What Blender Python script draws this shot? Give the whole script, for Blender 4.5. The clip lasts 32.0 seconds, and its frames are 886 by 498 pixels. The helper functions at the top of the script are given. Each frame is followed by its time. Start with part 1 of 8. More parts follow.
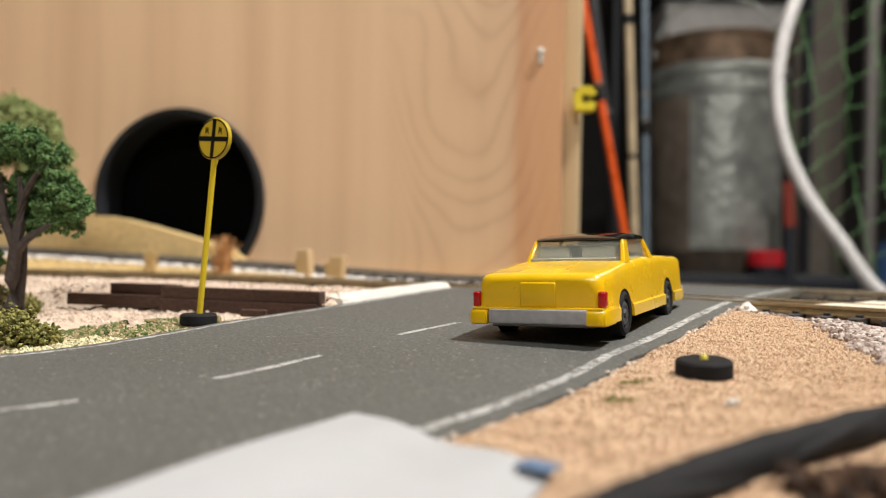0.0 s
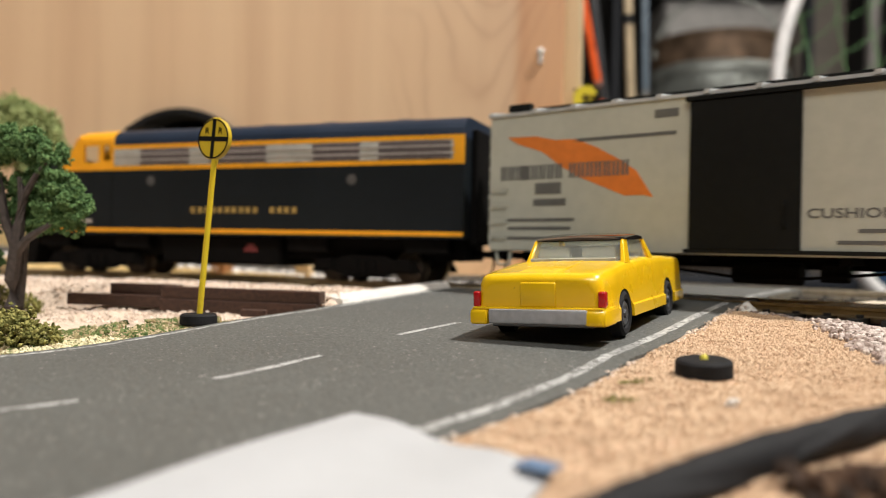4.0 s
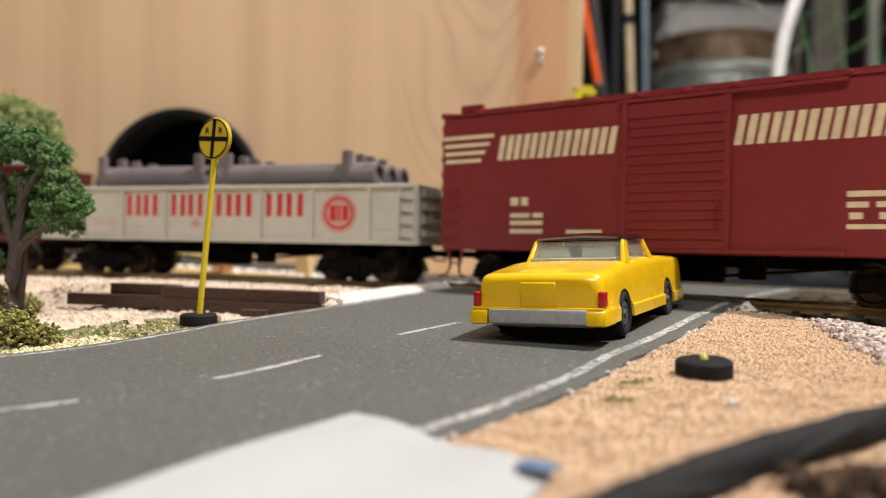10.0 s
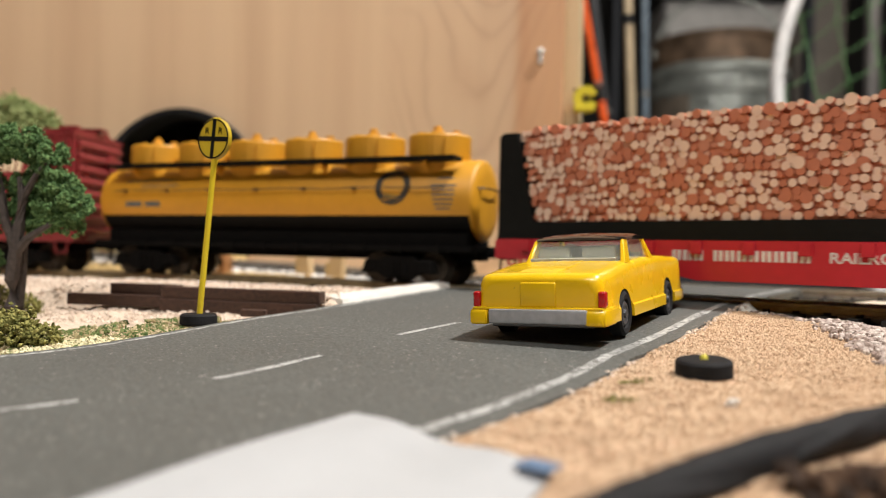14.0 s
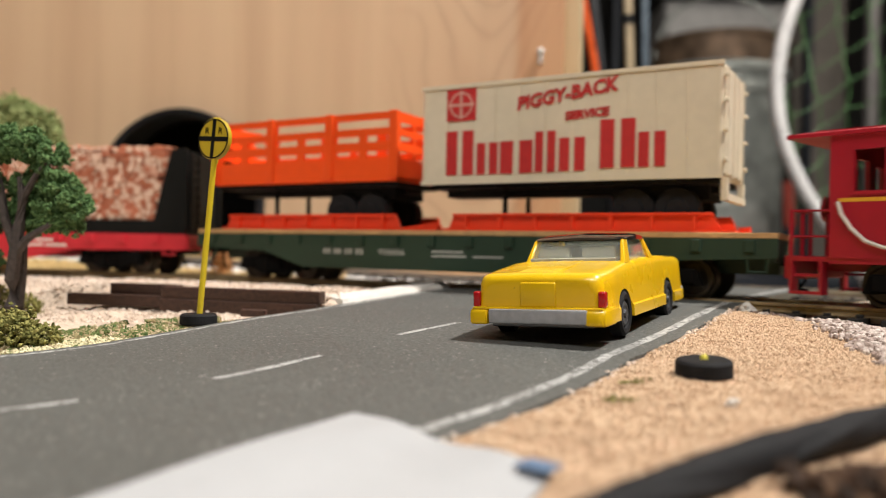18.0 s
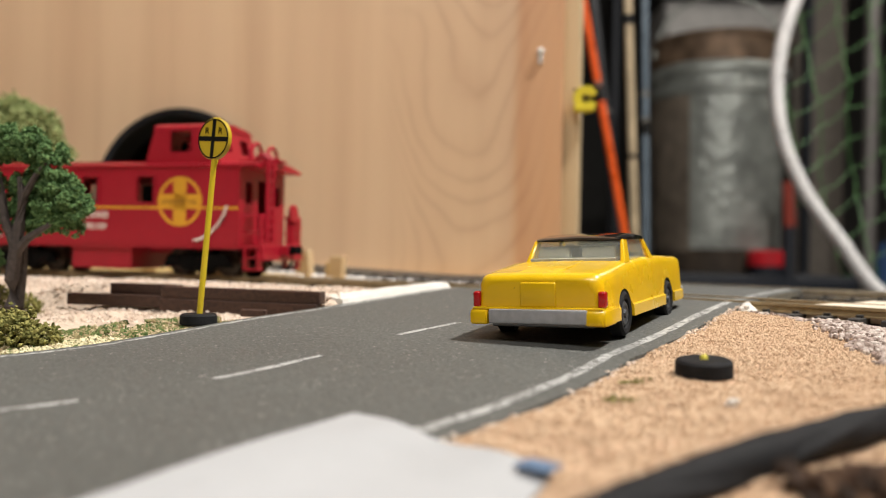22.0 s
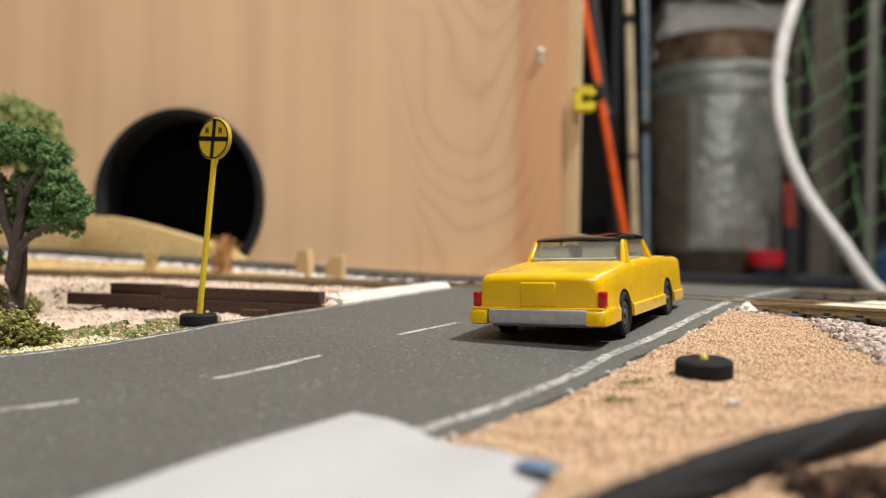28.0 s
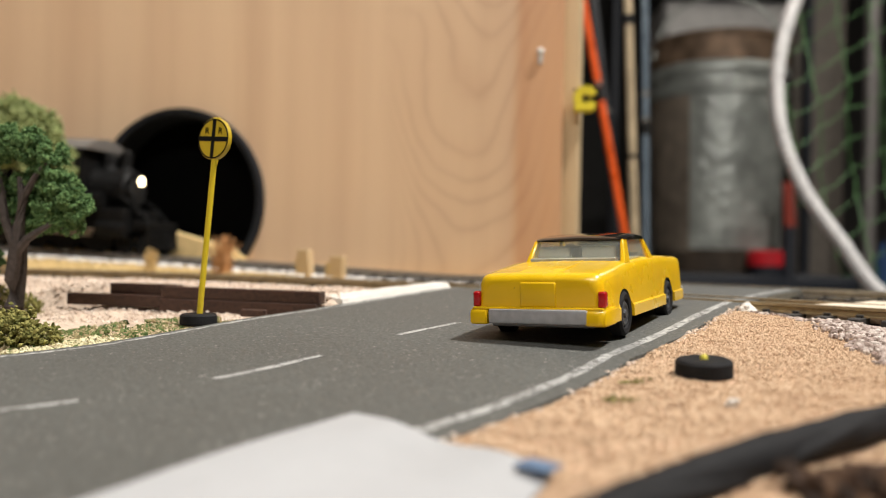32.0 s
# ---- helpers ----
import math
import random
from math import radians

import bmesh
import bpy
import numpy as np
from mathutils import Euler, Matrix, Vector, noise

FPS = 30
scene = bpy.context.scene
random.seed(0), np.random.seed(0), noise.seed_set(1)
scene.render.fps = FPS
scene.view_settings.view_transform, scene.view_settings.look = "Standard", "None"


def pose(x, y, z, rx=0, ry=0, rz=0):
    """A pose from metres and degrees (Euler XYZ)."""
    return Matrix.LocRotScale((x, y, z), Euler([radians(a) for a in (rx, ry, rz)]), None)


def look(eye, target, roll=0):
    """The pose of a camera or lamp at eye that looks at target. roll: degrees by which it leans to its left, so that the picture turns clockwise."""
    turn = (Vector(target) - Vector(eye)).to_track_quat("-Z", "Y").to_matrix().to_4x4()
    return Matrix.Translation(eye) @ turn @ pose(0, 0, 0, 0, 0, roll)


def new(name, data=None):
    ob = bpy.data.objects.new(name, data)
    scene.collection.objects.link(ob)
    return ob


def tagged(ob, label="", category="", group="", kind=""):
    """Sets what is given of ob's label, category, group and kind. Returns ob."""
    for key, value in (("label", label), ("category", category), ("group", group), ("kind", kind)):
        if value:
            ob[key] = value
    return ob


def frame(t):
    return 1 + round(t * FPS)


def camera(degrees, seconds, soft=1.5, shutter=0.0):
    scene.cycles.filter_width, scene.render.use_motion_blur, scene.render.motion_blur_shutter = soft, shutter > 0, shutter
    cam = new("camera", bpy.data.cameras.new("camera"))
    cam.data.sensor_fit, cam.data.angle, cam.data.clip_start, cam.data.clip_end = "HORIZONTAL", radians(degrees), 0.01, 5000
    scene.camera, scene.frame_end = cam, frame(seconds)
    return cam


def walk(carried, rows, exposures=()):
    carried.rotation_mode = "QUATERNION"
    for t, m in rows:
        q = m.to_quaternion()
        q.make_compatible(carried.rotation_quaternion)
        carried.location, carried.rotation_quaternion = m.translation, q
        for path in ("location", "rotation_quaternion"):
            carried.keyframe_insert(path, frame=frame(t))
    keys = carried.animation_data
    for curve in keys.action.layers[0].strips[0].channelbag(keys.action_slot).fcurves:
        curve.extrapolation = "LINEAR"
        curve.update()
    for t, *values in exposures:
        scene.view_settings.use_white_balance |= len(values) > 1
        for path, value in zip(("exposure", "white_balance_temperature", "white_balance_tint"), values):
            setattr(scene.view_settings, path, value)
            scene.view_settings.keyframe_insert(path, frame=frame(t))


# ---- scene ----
# A model railway on a table in a workshop, true size. Plan in millimetres, MM to metres; z = 0 is the railhead.
MM = 0.001
EYE = (0.0, 0.0, 10.6)

cam = camera(58.27, 32.0, soft=0.95, shutter=0.3)
cam.data.dof.use_dof = True
cam.data.dof.focus_distance = 0.143
cam.data.dof.aperture_fstop = 16.5
VIEW = Matrix.Translation([v * MM for v in EYE]) @ pose(0, 0, 0, 90.015, 0, 0) @ pose(0, 0, 0, 0, 0, 1.16)
walk(cam, [(0.0, VIEW), (32.0, VIEW)], exposures=[(0.0, -0.03), (1.5, 0.02), (3.0, 0.08), (13.0, 0.06), (17.0, 0.03), (21.0, 0.0), (24.0, -0.04), (32.0, -0.04)])

# ---- light: one bright workshop lamp above, two fill lamps added with no known source ----
world = bpy.data.worlds.new("room_air")
world.use_nodes = True
world.node_tree.nodes["Background"].inputs["Color"].default_value = (1.0, 0.86, 0.70, 1)
world.node_tree.nodes["Background"].inputs["Strength"].default_value = 0.02
scene.world = world


def lamp(name, at, target, size, power, colour, size_y=None):
    data = bpy.data.lights.new(name, "AREA")
    data.shape = "RECTANGLE"
    data.size, data.size_y = size, size_y or size
    data.energy, data.color = power, colour
    ob = new(name, data)
    ob.matrix_world = look(at, target)
    return ob


lamp("bench_light", (0.62, 0.08, 1.25), (0.0, 0.22, 0.0), 0.07, 32.0, (1.0, 0.955, 0.895))
# added soft fill from behind the camera, lifts the panel and train sides
lamp("ceiling_tube_light", (-0.15, -1.0, 1.38), (0.0, 0.3, 0.0), 1.2, 22.8, (1.0, 0.965, 0.92), 0.25)
# added fill that brightens the bin and cabinet corner
lamp("store_light", (1.3, 2.0, 1.38), (1.0, 2.2, 0.0), 0.5, 6.0, (1.0, 0.94, 0.85))

# ---- materials ----
def mat(name, colour, rough=0.6, metal=0.0, grain=0.12, scale=400.0, bump=0.0, bump_scale=None, stain=0.10,
        stain_scale=40.0, spec=0.5, coat=0.0, speck=None, random_tint=0.0):
    """A procedural surface: base colour, fine grain and broad stains, fine relief. Sizes in metres."""
    m = bpy.data.materials.new(name)
    m.use_nodes = True
    nt = m.node_tree
    b = nt.nodes["Principled BSDF"]
    co = nt.nodes.new("ShaderNodeTexCoord")
    n1 = nt.nodes.new("ShaderNodeTexNoise")
    n1.inputs["Scale"].default_value, n1.inputs["Detail"].default_value = scale, 4
    n2 = nt.nodes.new("ShaderNodeTexNoise")
    n2.inputs["Scale"].default_value, n2.inputs["Detail"].default_value = stain_scale, 3
    for n in (n1, n2):
        nt.links.new(co.outputs["Object"], n.inputs["Vector"])
    col = None
    for n, amount in ((n1, grain), (n2, stain)):
        mx = nt.nodes.new("ShaderNodeMapRange")
        mx.inputs["From Min"].default_value, mx.inputs["From Max"].default_value = 0.3, 0.7
        mx.inputs["To Min"].default_value, mx.inputs["To Max"].default_value = 1 - amount, 1 + amount
        nt.links.new(n.outputs["Fac"], mx.inputs["Value"])
        mul = nt.nodes.new("ShaderNodeVectorMath")
        mul.operation = "SCALE"
        if col is None:
            mul.inputs[0].default_value = colour
        else:
            nt.links.new(col, mul.inputs[0])
        nt.links.new(mx.outputs["Result"], mul.inputs["Scale"])
        col = mul.outputs["Vector"]
    if random_tint:
        info = nt.nodes.new("ShaderNodeObjectInfo")
        mx = nt.nodes.new("ShaderNodeMapRange")
        mx.inputs["To Min"].default_value, mx.inputs["To Max"].default_value = 1 - random_tint, 1 + random_tint
        nt.links.new(info.outputs["Random"], mx.inputs["Value"])
        mul = nt.nodes.new("ShaderNodeVectorMath")
        mul.operation = "SCALE"
        nt.links.new(col, mul.inputs[0])
        nt.links.new(mx.outputs["Result"], mul.inputs["Scale"])
        col = mul.outputs["Vector"]
    if speck:
        sp_colour, sp_scale, sp_level = speck
        n3 = nt.nodes.new("ShaderNodeTexNoise")
        n3.inputs["Scale"].default_value, n3.inputs["Detail"].default_value = sp_scale, 2
        nt.links.new(co.outputs["Object"], n3.inputs["Vector"])
        ramp = nt.nodes.new("ShaderNodeMapRange")
        ramp.inputs["From Min"].default_value, ramp.inputs["From Max"].default_value = sp_level, sp_level + 0.06
        nt.links.new(n3.outputs["Fac"], ramp.inputs["Value"])
        mix = nt.nodes.new("ShaderNodeMix")
        mix.data_type = "RGBA"
        nt.links.new(ramp.outputs["Result"], mix.inputs["Factor"])
        nt.links.new(col, mix.inputs["A"])
        mix.inputs["B"].default_value = (*sp_colour, 1)
        col = mix.outputs["Result"]
    nt.links.new(col, b.inputs["Base Color"])
    rr = nt.nodes.new("ShaderNodeMapRange")
    rr.inputs["To Min"].default_value, rr.inputs["To Max"].default_value = max(0.03, rough - 0.12), min(1, rough + 0.12)
    nt.links.new(n2.outputs["Fac"], rr.inputs["Value"])
    nt.links.new(rr.outputs["Result"], b.inputs["Roughness"])
    b.inputs["Metallic"].default_value = metal
    b.inputs["Specular IOR Level"].default_value = spec
    b.inputs["Coat Weight"].default_value = coat
    b.inputs["Coat Roughness"].default_value = 0.08
    if bump:
        nb = nt.nodes.new("ShaderNodeTexNoise")
        nb.inputs["Scale"].default_value, nb.inputs["Detail"].default_value = bump_scale or scale, 4
        nt.links.new(co.outputs["Object"], nb.inputs["Vector"])
        bp = nt.nodes.new("ShaderNodeBump")
        bp.inputs["Strength"].default_value, bp.inputs["Distance"].default_value = 0.7, bump
        nt.links.new(nb.outputs["Fac"], bp.inputs["Height"])
        nt.links.new(bp.outputs["Normal"], b.inputs["Normal"])
    return m


def glass(name, colour=(0.9, 0.92, 0.88), rough=0.08, clear=1.0):
    m = bpy.data.materials.new(name)
    m.use_nodes = True
    b = m.node_tree.nodes["Principled BSDF"]
    b.inputs["Base Color"].default_value = (*colour, 1)
    b.inputs["Transmission Weight"].default_value = clear
    b.inputs["Roughness"].default_value = rough
    b.inputs["IOR"].default_value = 1.25
    return m


def glow(name, colour, strength):
    m = bpy.data.materials.new(name)
    m.use_nodes = True
    b = m.node_tree.nodes["Principled BSDF"]
    b.inputs["Emission Color"].default_value = (*colour, 1)
    b.inputs["Emission Strength"].default_value = strength
    return m


def wood(name, light, dark, rough=0.55, rings=26.0, stretch=0.10, wobble=2.2, fine=900.0, broad=0.25, figure=0.5):
    """Rotary-cut veneer: broad wavy figure along z, fine pores, uneven tone."""
    m = bpy.data.materials.new(name)
    m.use_nodes = True
    nt = m.node_tree
    b = nt.nodes["Principled BSDF"]
    co = nt.nodes.new("ShaderNodeTexCoord")
    mp = nt.nodes.new("ShaderNodeMapping")
    mp.inputs["Scale"].default_value = (1, 1, stretch)
    nt.links.new(co.outputs["Object"], mp.inputs["Vector"])
    big = nt.nodes.new("ShaderNodeTexNoise")
    big.inputs["Scale"].default_value, big.inputs["Detail"].default_value = rings * 0.45, 2
    big.inputs["Distortion"].default_value = wobble * 0.2
    nt.links.new(mp.outputs["Vector"], big.inputs["Vector"])
    wave = nt.nodes.new("ShaderNodeMath")
    wave.operation = "MULTIPLY"
    wave.inputs[1].default_value = 26.0
    nt.links.new(big.outputs["Fac"], wave.inputs[0])
    ping = nt.nodes.new("ShaderNodeMath")
    ping.operation = "PINGPONG"
    ping.inputs[1].default_value = 1.0
    nt.links.new(wave.outputs[0], ping.inputs[0])
    pores = nt.nodes.new("ShaderNodeTexNoise")
    pores.inputs["Scale"].default_value, pores.inputs["Detail"].default_value = fine, 3
    mp2 = nt.nodes.new("ShaderNodeMapping")
    mp2.inputs["Scale"].default_value = (1, 1, 0.03)
    nt.links.new(co.outputs["Object"], mp2.inputs["Vector"])
    nt.links.new(mp2.outputs["Vector"], pores.inputs["Vector"])
    tone = nt.nodes.new("ShaderNodeTexNoise")
    tone.inputs["Scale"].default_value = 7.0
    nt.links.new(mp.outputs["Vector"], tone.inputs["Vector"])
    s1 = nt.nodes.new("ShaderNodeMath")
    s1.operation = "MULTIPLY_ADD"
    s1.inputs[1].default_value = figure * 0.55
    nt.links.new(ping.outputs[0], s1.inputs[0])
    s2 = nt.nodes.new("ShaderNodeMath")
    s2.operation = "MULTIPLY"
    s2.inputs[1].default_value = 0.35
    nt.links.new(pores.outputs["Fac"], s2.inputs[0])
    nt.links.new(s2.outputs[0], s1.inputs[2])
    s3 = nt.nodes.new("ShaderNodeMath")
    s3.operation = "MULTIPLY_ADD"
    s3.inputs[1].default_value = broad * 2
    nt.links.new(tone.outputs["Fac"], s3.inputs[0])
    nt.links.new(s1.outputs[0], s3.inputs[2])
    mix = nt.nodes.new("ShaderNodeMix")
    mix.data_type = "RGBA"
    mix.inputs["A"].default_value, mix.inputs["B"].default_value = (*light, 1), (*dark, 1)
    nt.links.new(s3.outputs[0], mix.inputs["Factor"])
    nt.links.new(mix.outputs["Result"], b.inputs["Base Color"])
    b.inputs["Roughness"].default_value = rough
    bp = nt.nodes.new("ShaderNodeBump")
    bp.inputs["Strength"].default_value, bp.inputs["Distance"].default_value = 0.25, 0.0003
    nt.links.new(pores.outputs["Fac"], bp.inputs["Height"])
    nt.links.new(bp.outputs["Normal"], b.inputs["Normal"])
    return m


def veneer(name, light, dark, heart, end_tint, pitch=0.0085, rough=0.5):
    """Flat-cut veneer: nested arches round the heart line at x = heart, straight soft stripes beside them."""
    m = bpy.data.materials.new(name)
    m.use_nodes = True
    nt = m.node_tree
    b = nt.nodes["Principled BSDF"]

    def op(kind, a, c=None, d=None):
        n = nt.nodes.new("ShaderNodeMath")
        n.operation = kind
        for k, v in enumerate((a, c, d)):
            if v is None:
                continue
            if isinstance(v, (int, float)):
                n.inputs[k].default_value = v
            else:
                nt.links.new(v, n.inputs[k])
        return n.outputs[0]

    def cloud(scale, sx, sz, detail=3):
        mp = nt.nodes.new("ShaderNodeMapping")
        mp.inputs["Scale"].default_value = (sx, 1, sz)
        nt.links.new(co.outputs["Object"], mp.inputs["Vector"])
        n = nt.nodes.new("ShaderNodeTexNoise")
        n.inputs["Scale"].default_value, n.inputs["Detail"].default_value = scale, detail
        nt.links.new(mp.outputs["Vector"], n.inputs["Vector"])
        return n.outputs["Fac"]

    co = nt.nodes.new("ShaderNodeTexCoord")
    sep = nt.nodes.new("ShaderNodeSeparateXYZ")
    nt.links.new(co.outputs["Object"], sep.inputs[0])
    u = op("ADD", op("SUBTRACT", sep.outputs["X"], heart), op("MULTIPLY", op("SUBTRACT", cloud(18, 1, 0.6, 0), 0.5), 0.050))
    arch = op("SUBTRACT", sep.outputs["Z"], op("MULTIPLY", op("MULTIPLY", u, u), 42.0))
    arch = op("ADD", arch, op("ADD", op("MULTIPLY", cloud(19, 1, 0.7, 0), 0.085), op("MULTIPLY", cloud(60, 1, 0.8, 1), 0.010)))
    line = op("POWER", op("PINGPONG", op("DIVIDE", arch, pitch), 1.0), 3.2)
    near = nt.nodes.new("ShaderNodeMapRange")
    near.interpolation_type = "SMOOTHSTEP"
    near.inputs["From Min"].default_value, near.inputs["From Max"].default_value = 0.046, 0.020
    nt.links.new(op("ABSOLUTE", u), near.inputs["Value"])
    band = near.outputs["Result"]
    figure = op("MULTIPLY", line, op("MULTIPLY", band, op("MULTIPLY_ADD", cloud(30, 1, 1), 0.9, 0.0)))
    stripes = nt.nodes.new("ShaderNodeMapRange")
    stripes.inputs["From Min"].default_value, stripes.inputs["From Max"].default_value = 0.40, 0.72
    nt.links.new(cloud(48, 1, 0.03, 2), stripes.inputs["Value"])
    total = op("ADD", op("MULTIPLY", figure, 0.72), op("MULTIPLY", stripes.outputs["Result"], 0.30))
    streak = nt.nodes.new("ShaderNodeMapRange")
    streak.inputs["From Min"].default_value, streak.inputs["From Max"].default_value = 0.58, 0.75
    nt.links.new(cloud(26, 1, 0.05, 4), streak.inputs["Value"])
    total = op("ADD", total, op("MULTIPLY", streak.outputs["Result"], 0.35))
    total = op("ADD", total, op("MULTIPLY", cloud(900, 1, 0.03), 0.16))
    total = op("ADD", total, op("MULTIPLY_ADD", cloud(9, 1, 0.5), 0.5, -0.2))
    total = op("ADD", total, op("MULTIPLY", band, 0.10))
    mix = nt.nodes.new("ShaderNodeMix")
    mix.data_type = "RGBA"
    mix.inputs["A"].default_value, mix.inputs["B"].default_value = (*light, 1), (*dark, 1)
    nt.links.new(total, mix.inputs["Factor"])
    # redder heartwood towards the board's end, with a soft wandering border
    red = nt.nodes.new("ShaderNodeMapRange")
    red.interpolation_type = "SMOOTHSTEP"
    red.inputs["From Min"].default_value, red.inputs["From Max"].default_value = 0.0295, 0.0365
    nt.links.new(op("ADD", sep.outputs["X"], op("MULTIPLY", op("SUBTRACT", cloud(30, 1, 0.15), 0.5), 0.010)), red.inputs["Value"])
    tint = nt.nodes.new("ShaderNodeMix")
    tint.data_type = "RGBA"
    tint.blend_type = "MULTIPLY"
    tint.inputs["B"].default_value = (*end_tint, 1)
    nt.links.new(op("MULTIPLY", red.outputs["Result"], op("MULTIPLY_ADD", cloud(60, 1, 0.03), 0.7, 0.55)), tint.inputs["Factor"])
    nt.links.new(mix.outputs["Result"], tint.inputs["A"])
    nt.links.new(tint.outputs["Result"], b.inputs["Base Color"])
    b.inputs["Roughness"].default_value = rough
    return m


PLY = veneer("birch_plywood", (0.735, 0.535, 0.345), (0.49, 0.305, 0.19), 0.011, (0.87, 0.68, 0.55))
PINE = wood("pine_stud", (0.60, 0.46, 0.28), (0.45, 0.32, 0.17), rings=80, stretch=0.04)
BOARD = wood("table_board", (0.40, 0.27, 0.15), (0.28, 0.18, 0.09))
BEAM_WOOD = wood("stained_balsa", (0.105, 0.050, 0.031), (0.030, 0.013, 0.009), rings=300, stretch=1.0, fine=2500, figure=0.8, broad=0.4)
ASPHALT = mat("asphalt_sheet", (0.080, 0.082, 0.076), 0.7, grain=0.38, scale=1800, bump=0.00025, bump_scale=1500,
              stain=0.10, stain_scale=25, speck=((0.26, 0.25, 0.23), 1300, 0.66))
LINE = mat("road_paint", (0.36, 0.36, 0.35), 0.7, grain=0.5, scale=1500, stain=0.2, stain_scale=200, speck=((0.10, 0.10, 0.095), 1100, 0.57))
EDGE_LINE = mat("worn_road_paint", (0.31, 0.31, 0.30), 0.75, grain=0.5, scale=1300, stain=0.3, stain_scale=150, speck=((0.10, 0.10, 0.095), 900, 0.55))
SAND = mat("pink_sand", (0.54, 0.375, 0.26), 0.95, grain=0.30, scale=1400, bump=0.0008, bump_scale=1000, stain=0.12,
           stain_scale=30, spec=0.2)
PALE_GROUND = mat("pale_sand_ground", (0.60, 0.48, 0.38), 0.95, grain=0.25, scale=1400, bump=0.0007, bump_scale=1000, stain=0.14, stain_scale=30, spec=0.2)
TAN_GROUND = mat("tan_ground", (0.52, 0.38, 0.18), 0.95, grain=0.25, scale=1400, bump=0.0007, bump_scale=1000, stain=0.14, stain_scale=30, spec=0.2)
PLASTER = mat("white_plaster", (0.66, 0.63, 0.58), 0.9, grain=0.08, scale=600, bump=0.0006, bump_scale=500)
RAIL = mat("weathered_rail", (0.36, 0.27, 0.15), 0.5, metal=0.35, grain=0.2, scale=500)
RAIL_GREY = mat("dull_nickel_rail", (0.34, 0.32, 0.29), 0.45, metal=0.5, grain=0.2, scale=500)
RAIL_TOP = mat("dulled_railhead", (0.30, 0.255, 0.185), 0.5, metal=0.5, grain=0.2)
TIE = mat("black_tie", (0.025, 0.022, 0.02), 0.7)
BLACK = mat("black_plastic", (0.006, 0.006, 0.0065), 0.6, spec=0.15, grain=0.2, scale=300)
RUBBER = mat("black_rubber", (0.010, 0.010, 0.011), 0.75, grain=0.25, scale=600, bump=0.0001, spec=0.22)
PIPE = mat("drain_pipe", (0.010, 0.012, 0.016), 0.6, spec=0.28, grain=0.2, scale=60, stain=0.25)
YELLOW = mat("yellow_enamel", (0.72, 0.445, 0.005), 0.26, grain=0.03, scale=200, stain=0.05, stain_scale=90, coat=0.35, bump=0.00006, bump_scale=260, speck=((0.10, 0.06, 0.01), 420, 0.765))
SIGN_YELLOW = mat("sign_yellow", (0.62, 0.46, 0.02), 0.35, grain=0.06, stain=0.06)

# ---- building helpers ----
def link(name, mesh, parent=None, label="", at=None):
    ob = new(name, mesh)
    ob.parent = parent
    if at is not None:
        ob.matrix_local = at
    if label:
        ob["label"] = label
    return ob


def mesh_of(name, bm, material, smooth=False):
    bmesh.ops.recalc_face_normals(bm, faces=bm.faces)
    bmesh.ops.scale(bm, vec=(MM, MM, MM), verts=bm.verts)
    me = bpy.data.meshes.new(name)
    bm.to_mesh(me)
    bm.free()
    for m in material if isinstance(material, (list, tuple)) else (material,):
        me.materials.append(m)
    if smooth:
        me.shade_smooth()
        me.set_sharp_from_angle(angle=radians(40))
    return me


def part(name, bm, material, parent=None, label="", at=None, smooth=False):
    """One bmesh (millimetres) as one mesh object, under a thing or a part."""
    return link(name, mesh_of(name, bm, material, smooth), parent, label, at)


def thing(name, at, label, category, group="", kind=""):
    ob = new(name)
    ob.empty_display_size = 0.01
    ob.matrix_world = at
    return tagged(ob, label, category, group, kind)


def mpose(x, y, z, rx=0, ry=0, rz=0):
    return pose(x * MM, y * MM, z * MM, rx, ry, rz)


def box(bm, x0, x1, y0, y1, z0, z1, bevel=0.0, seg=1, mi=0):
    v = [bm.verts.new((x, y, z)) for x in (x0, x1) for y in (y0, y1) for z in (z0, z1)]
    fs = [bm.faces.new([v[i] for i in q]) for q in
          ((0, 1, 3, 2), (4, 6, 7, 5), (0, 4, 5, 1), (2, 3, 7, 6), (0, 2, 6, 4), (1, 5, 7, 3))]
    for f in fs:
        f.material_index = mi
    if bevel:
        es = {e for f in fs for e in f.edges}
        bmesh.ops.bevel(bm, geom=list(es), offset=bevel, segments=seg, affect="EDGES", profile=0.5)
    return bm


def cyl(bm, a, b, r0, r1=None, seg=12, mi=0):
    """A capped, tapered cylinder from a to b."""
    a, b = Vector(a), Vector(b)
    r1 = r0 if r1 is None else r1
    q = (b - a).to_track_quat("Z", "Y")
    rings = []
    for c, r in ((a, r0), (b, r1)):
        rings.append([bm.verts.new(c + q @ Vector((r * math.cos(k * math.tau / seg), r * math.sin(k * math.tau / seg), 0))) for k in range(seg)])
    fs = [bm.faces.new((rings[0][k], rings[0][(k + 1) % seg], rings[1][(k + 1) % seg], rings[1][k])) for k in range(seg)]
    fs += [bm.faces.new(rings[0][::-1]), bm.faces.new(rings[1])]
    for f in fs:
        f.material_index = mi
    return bm


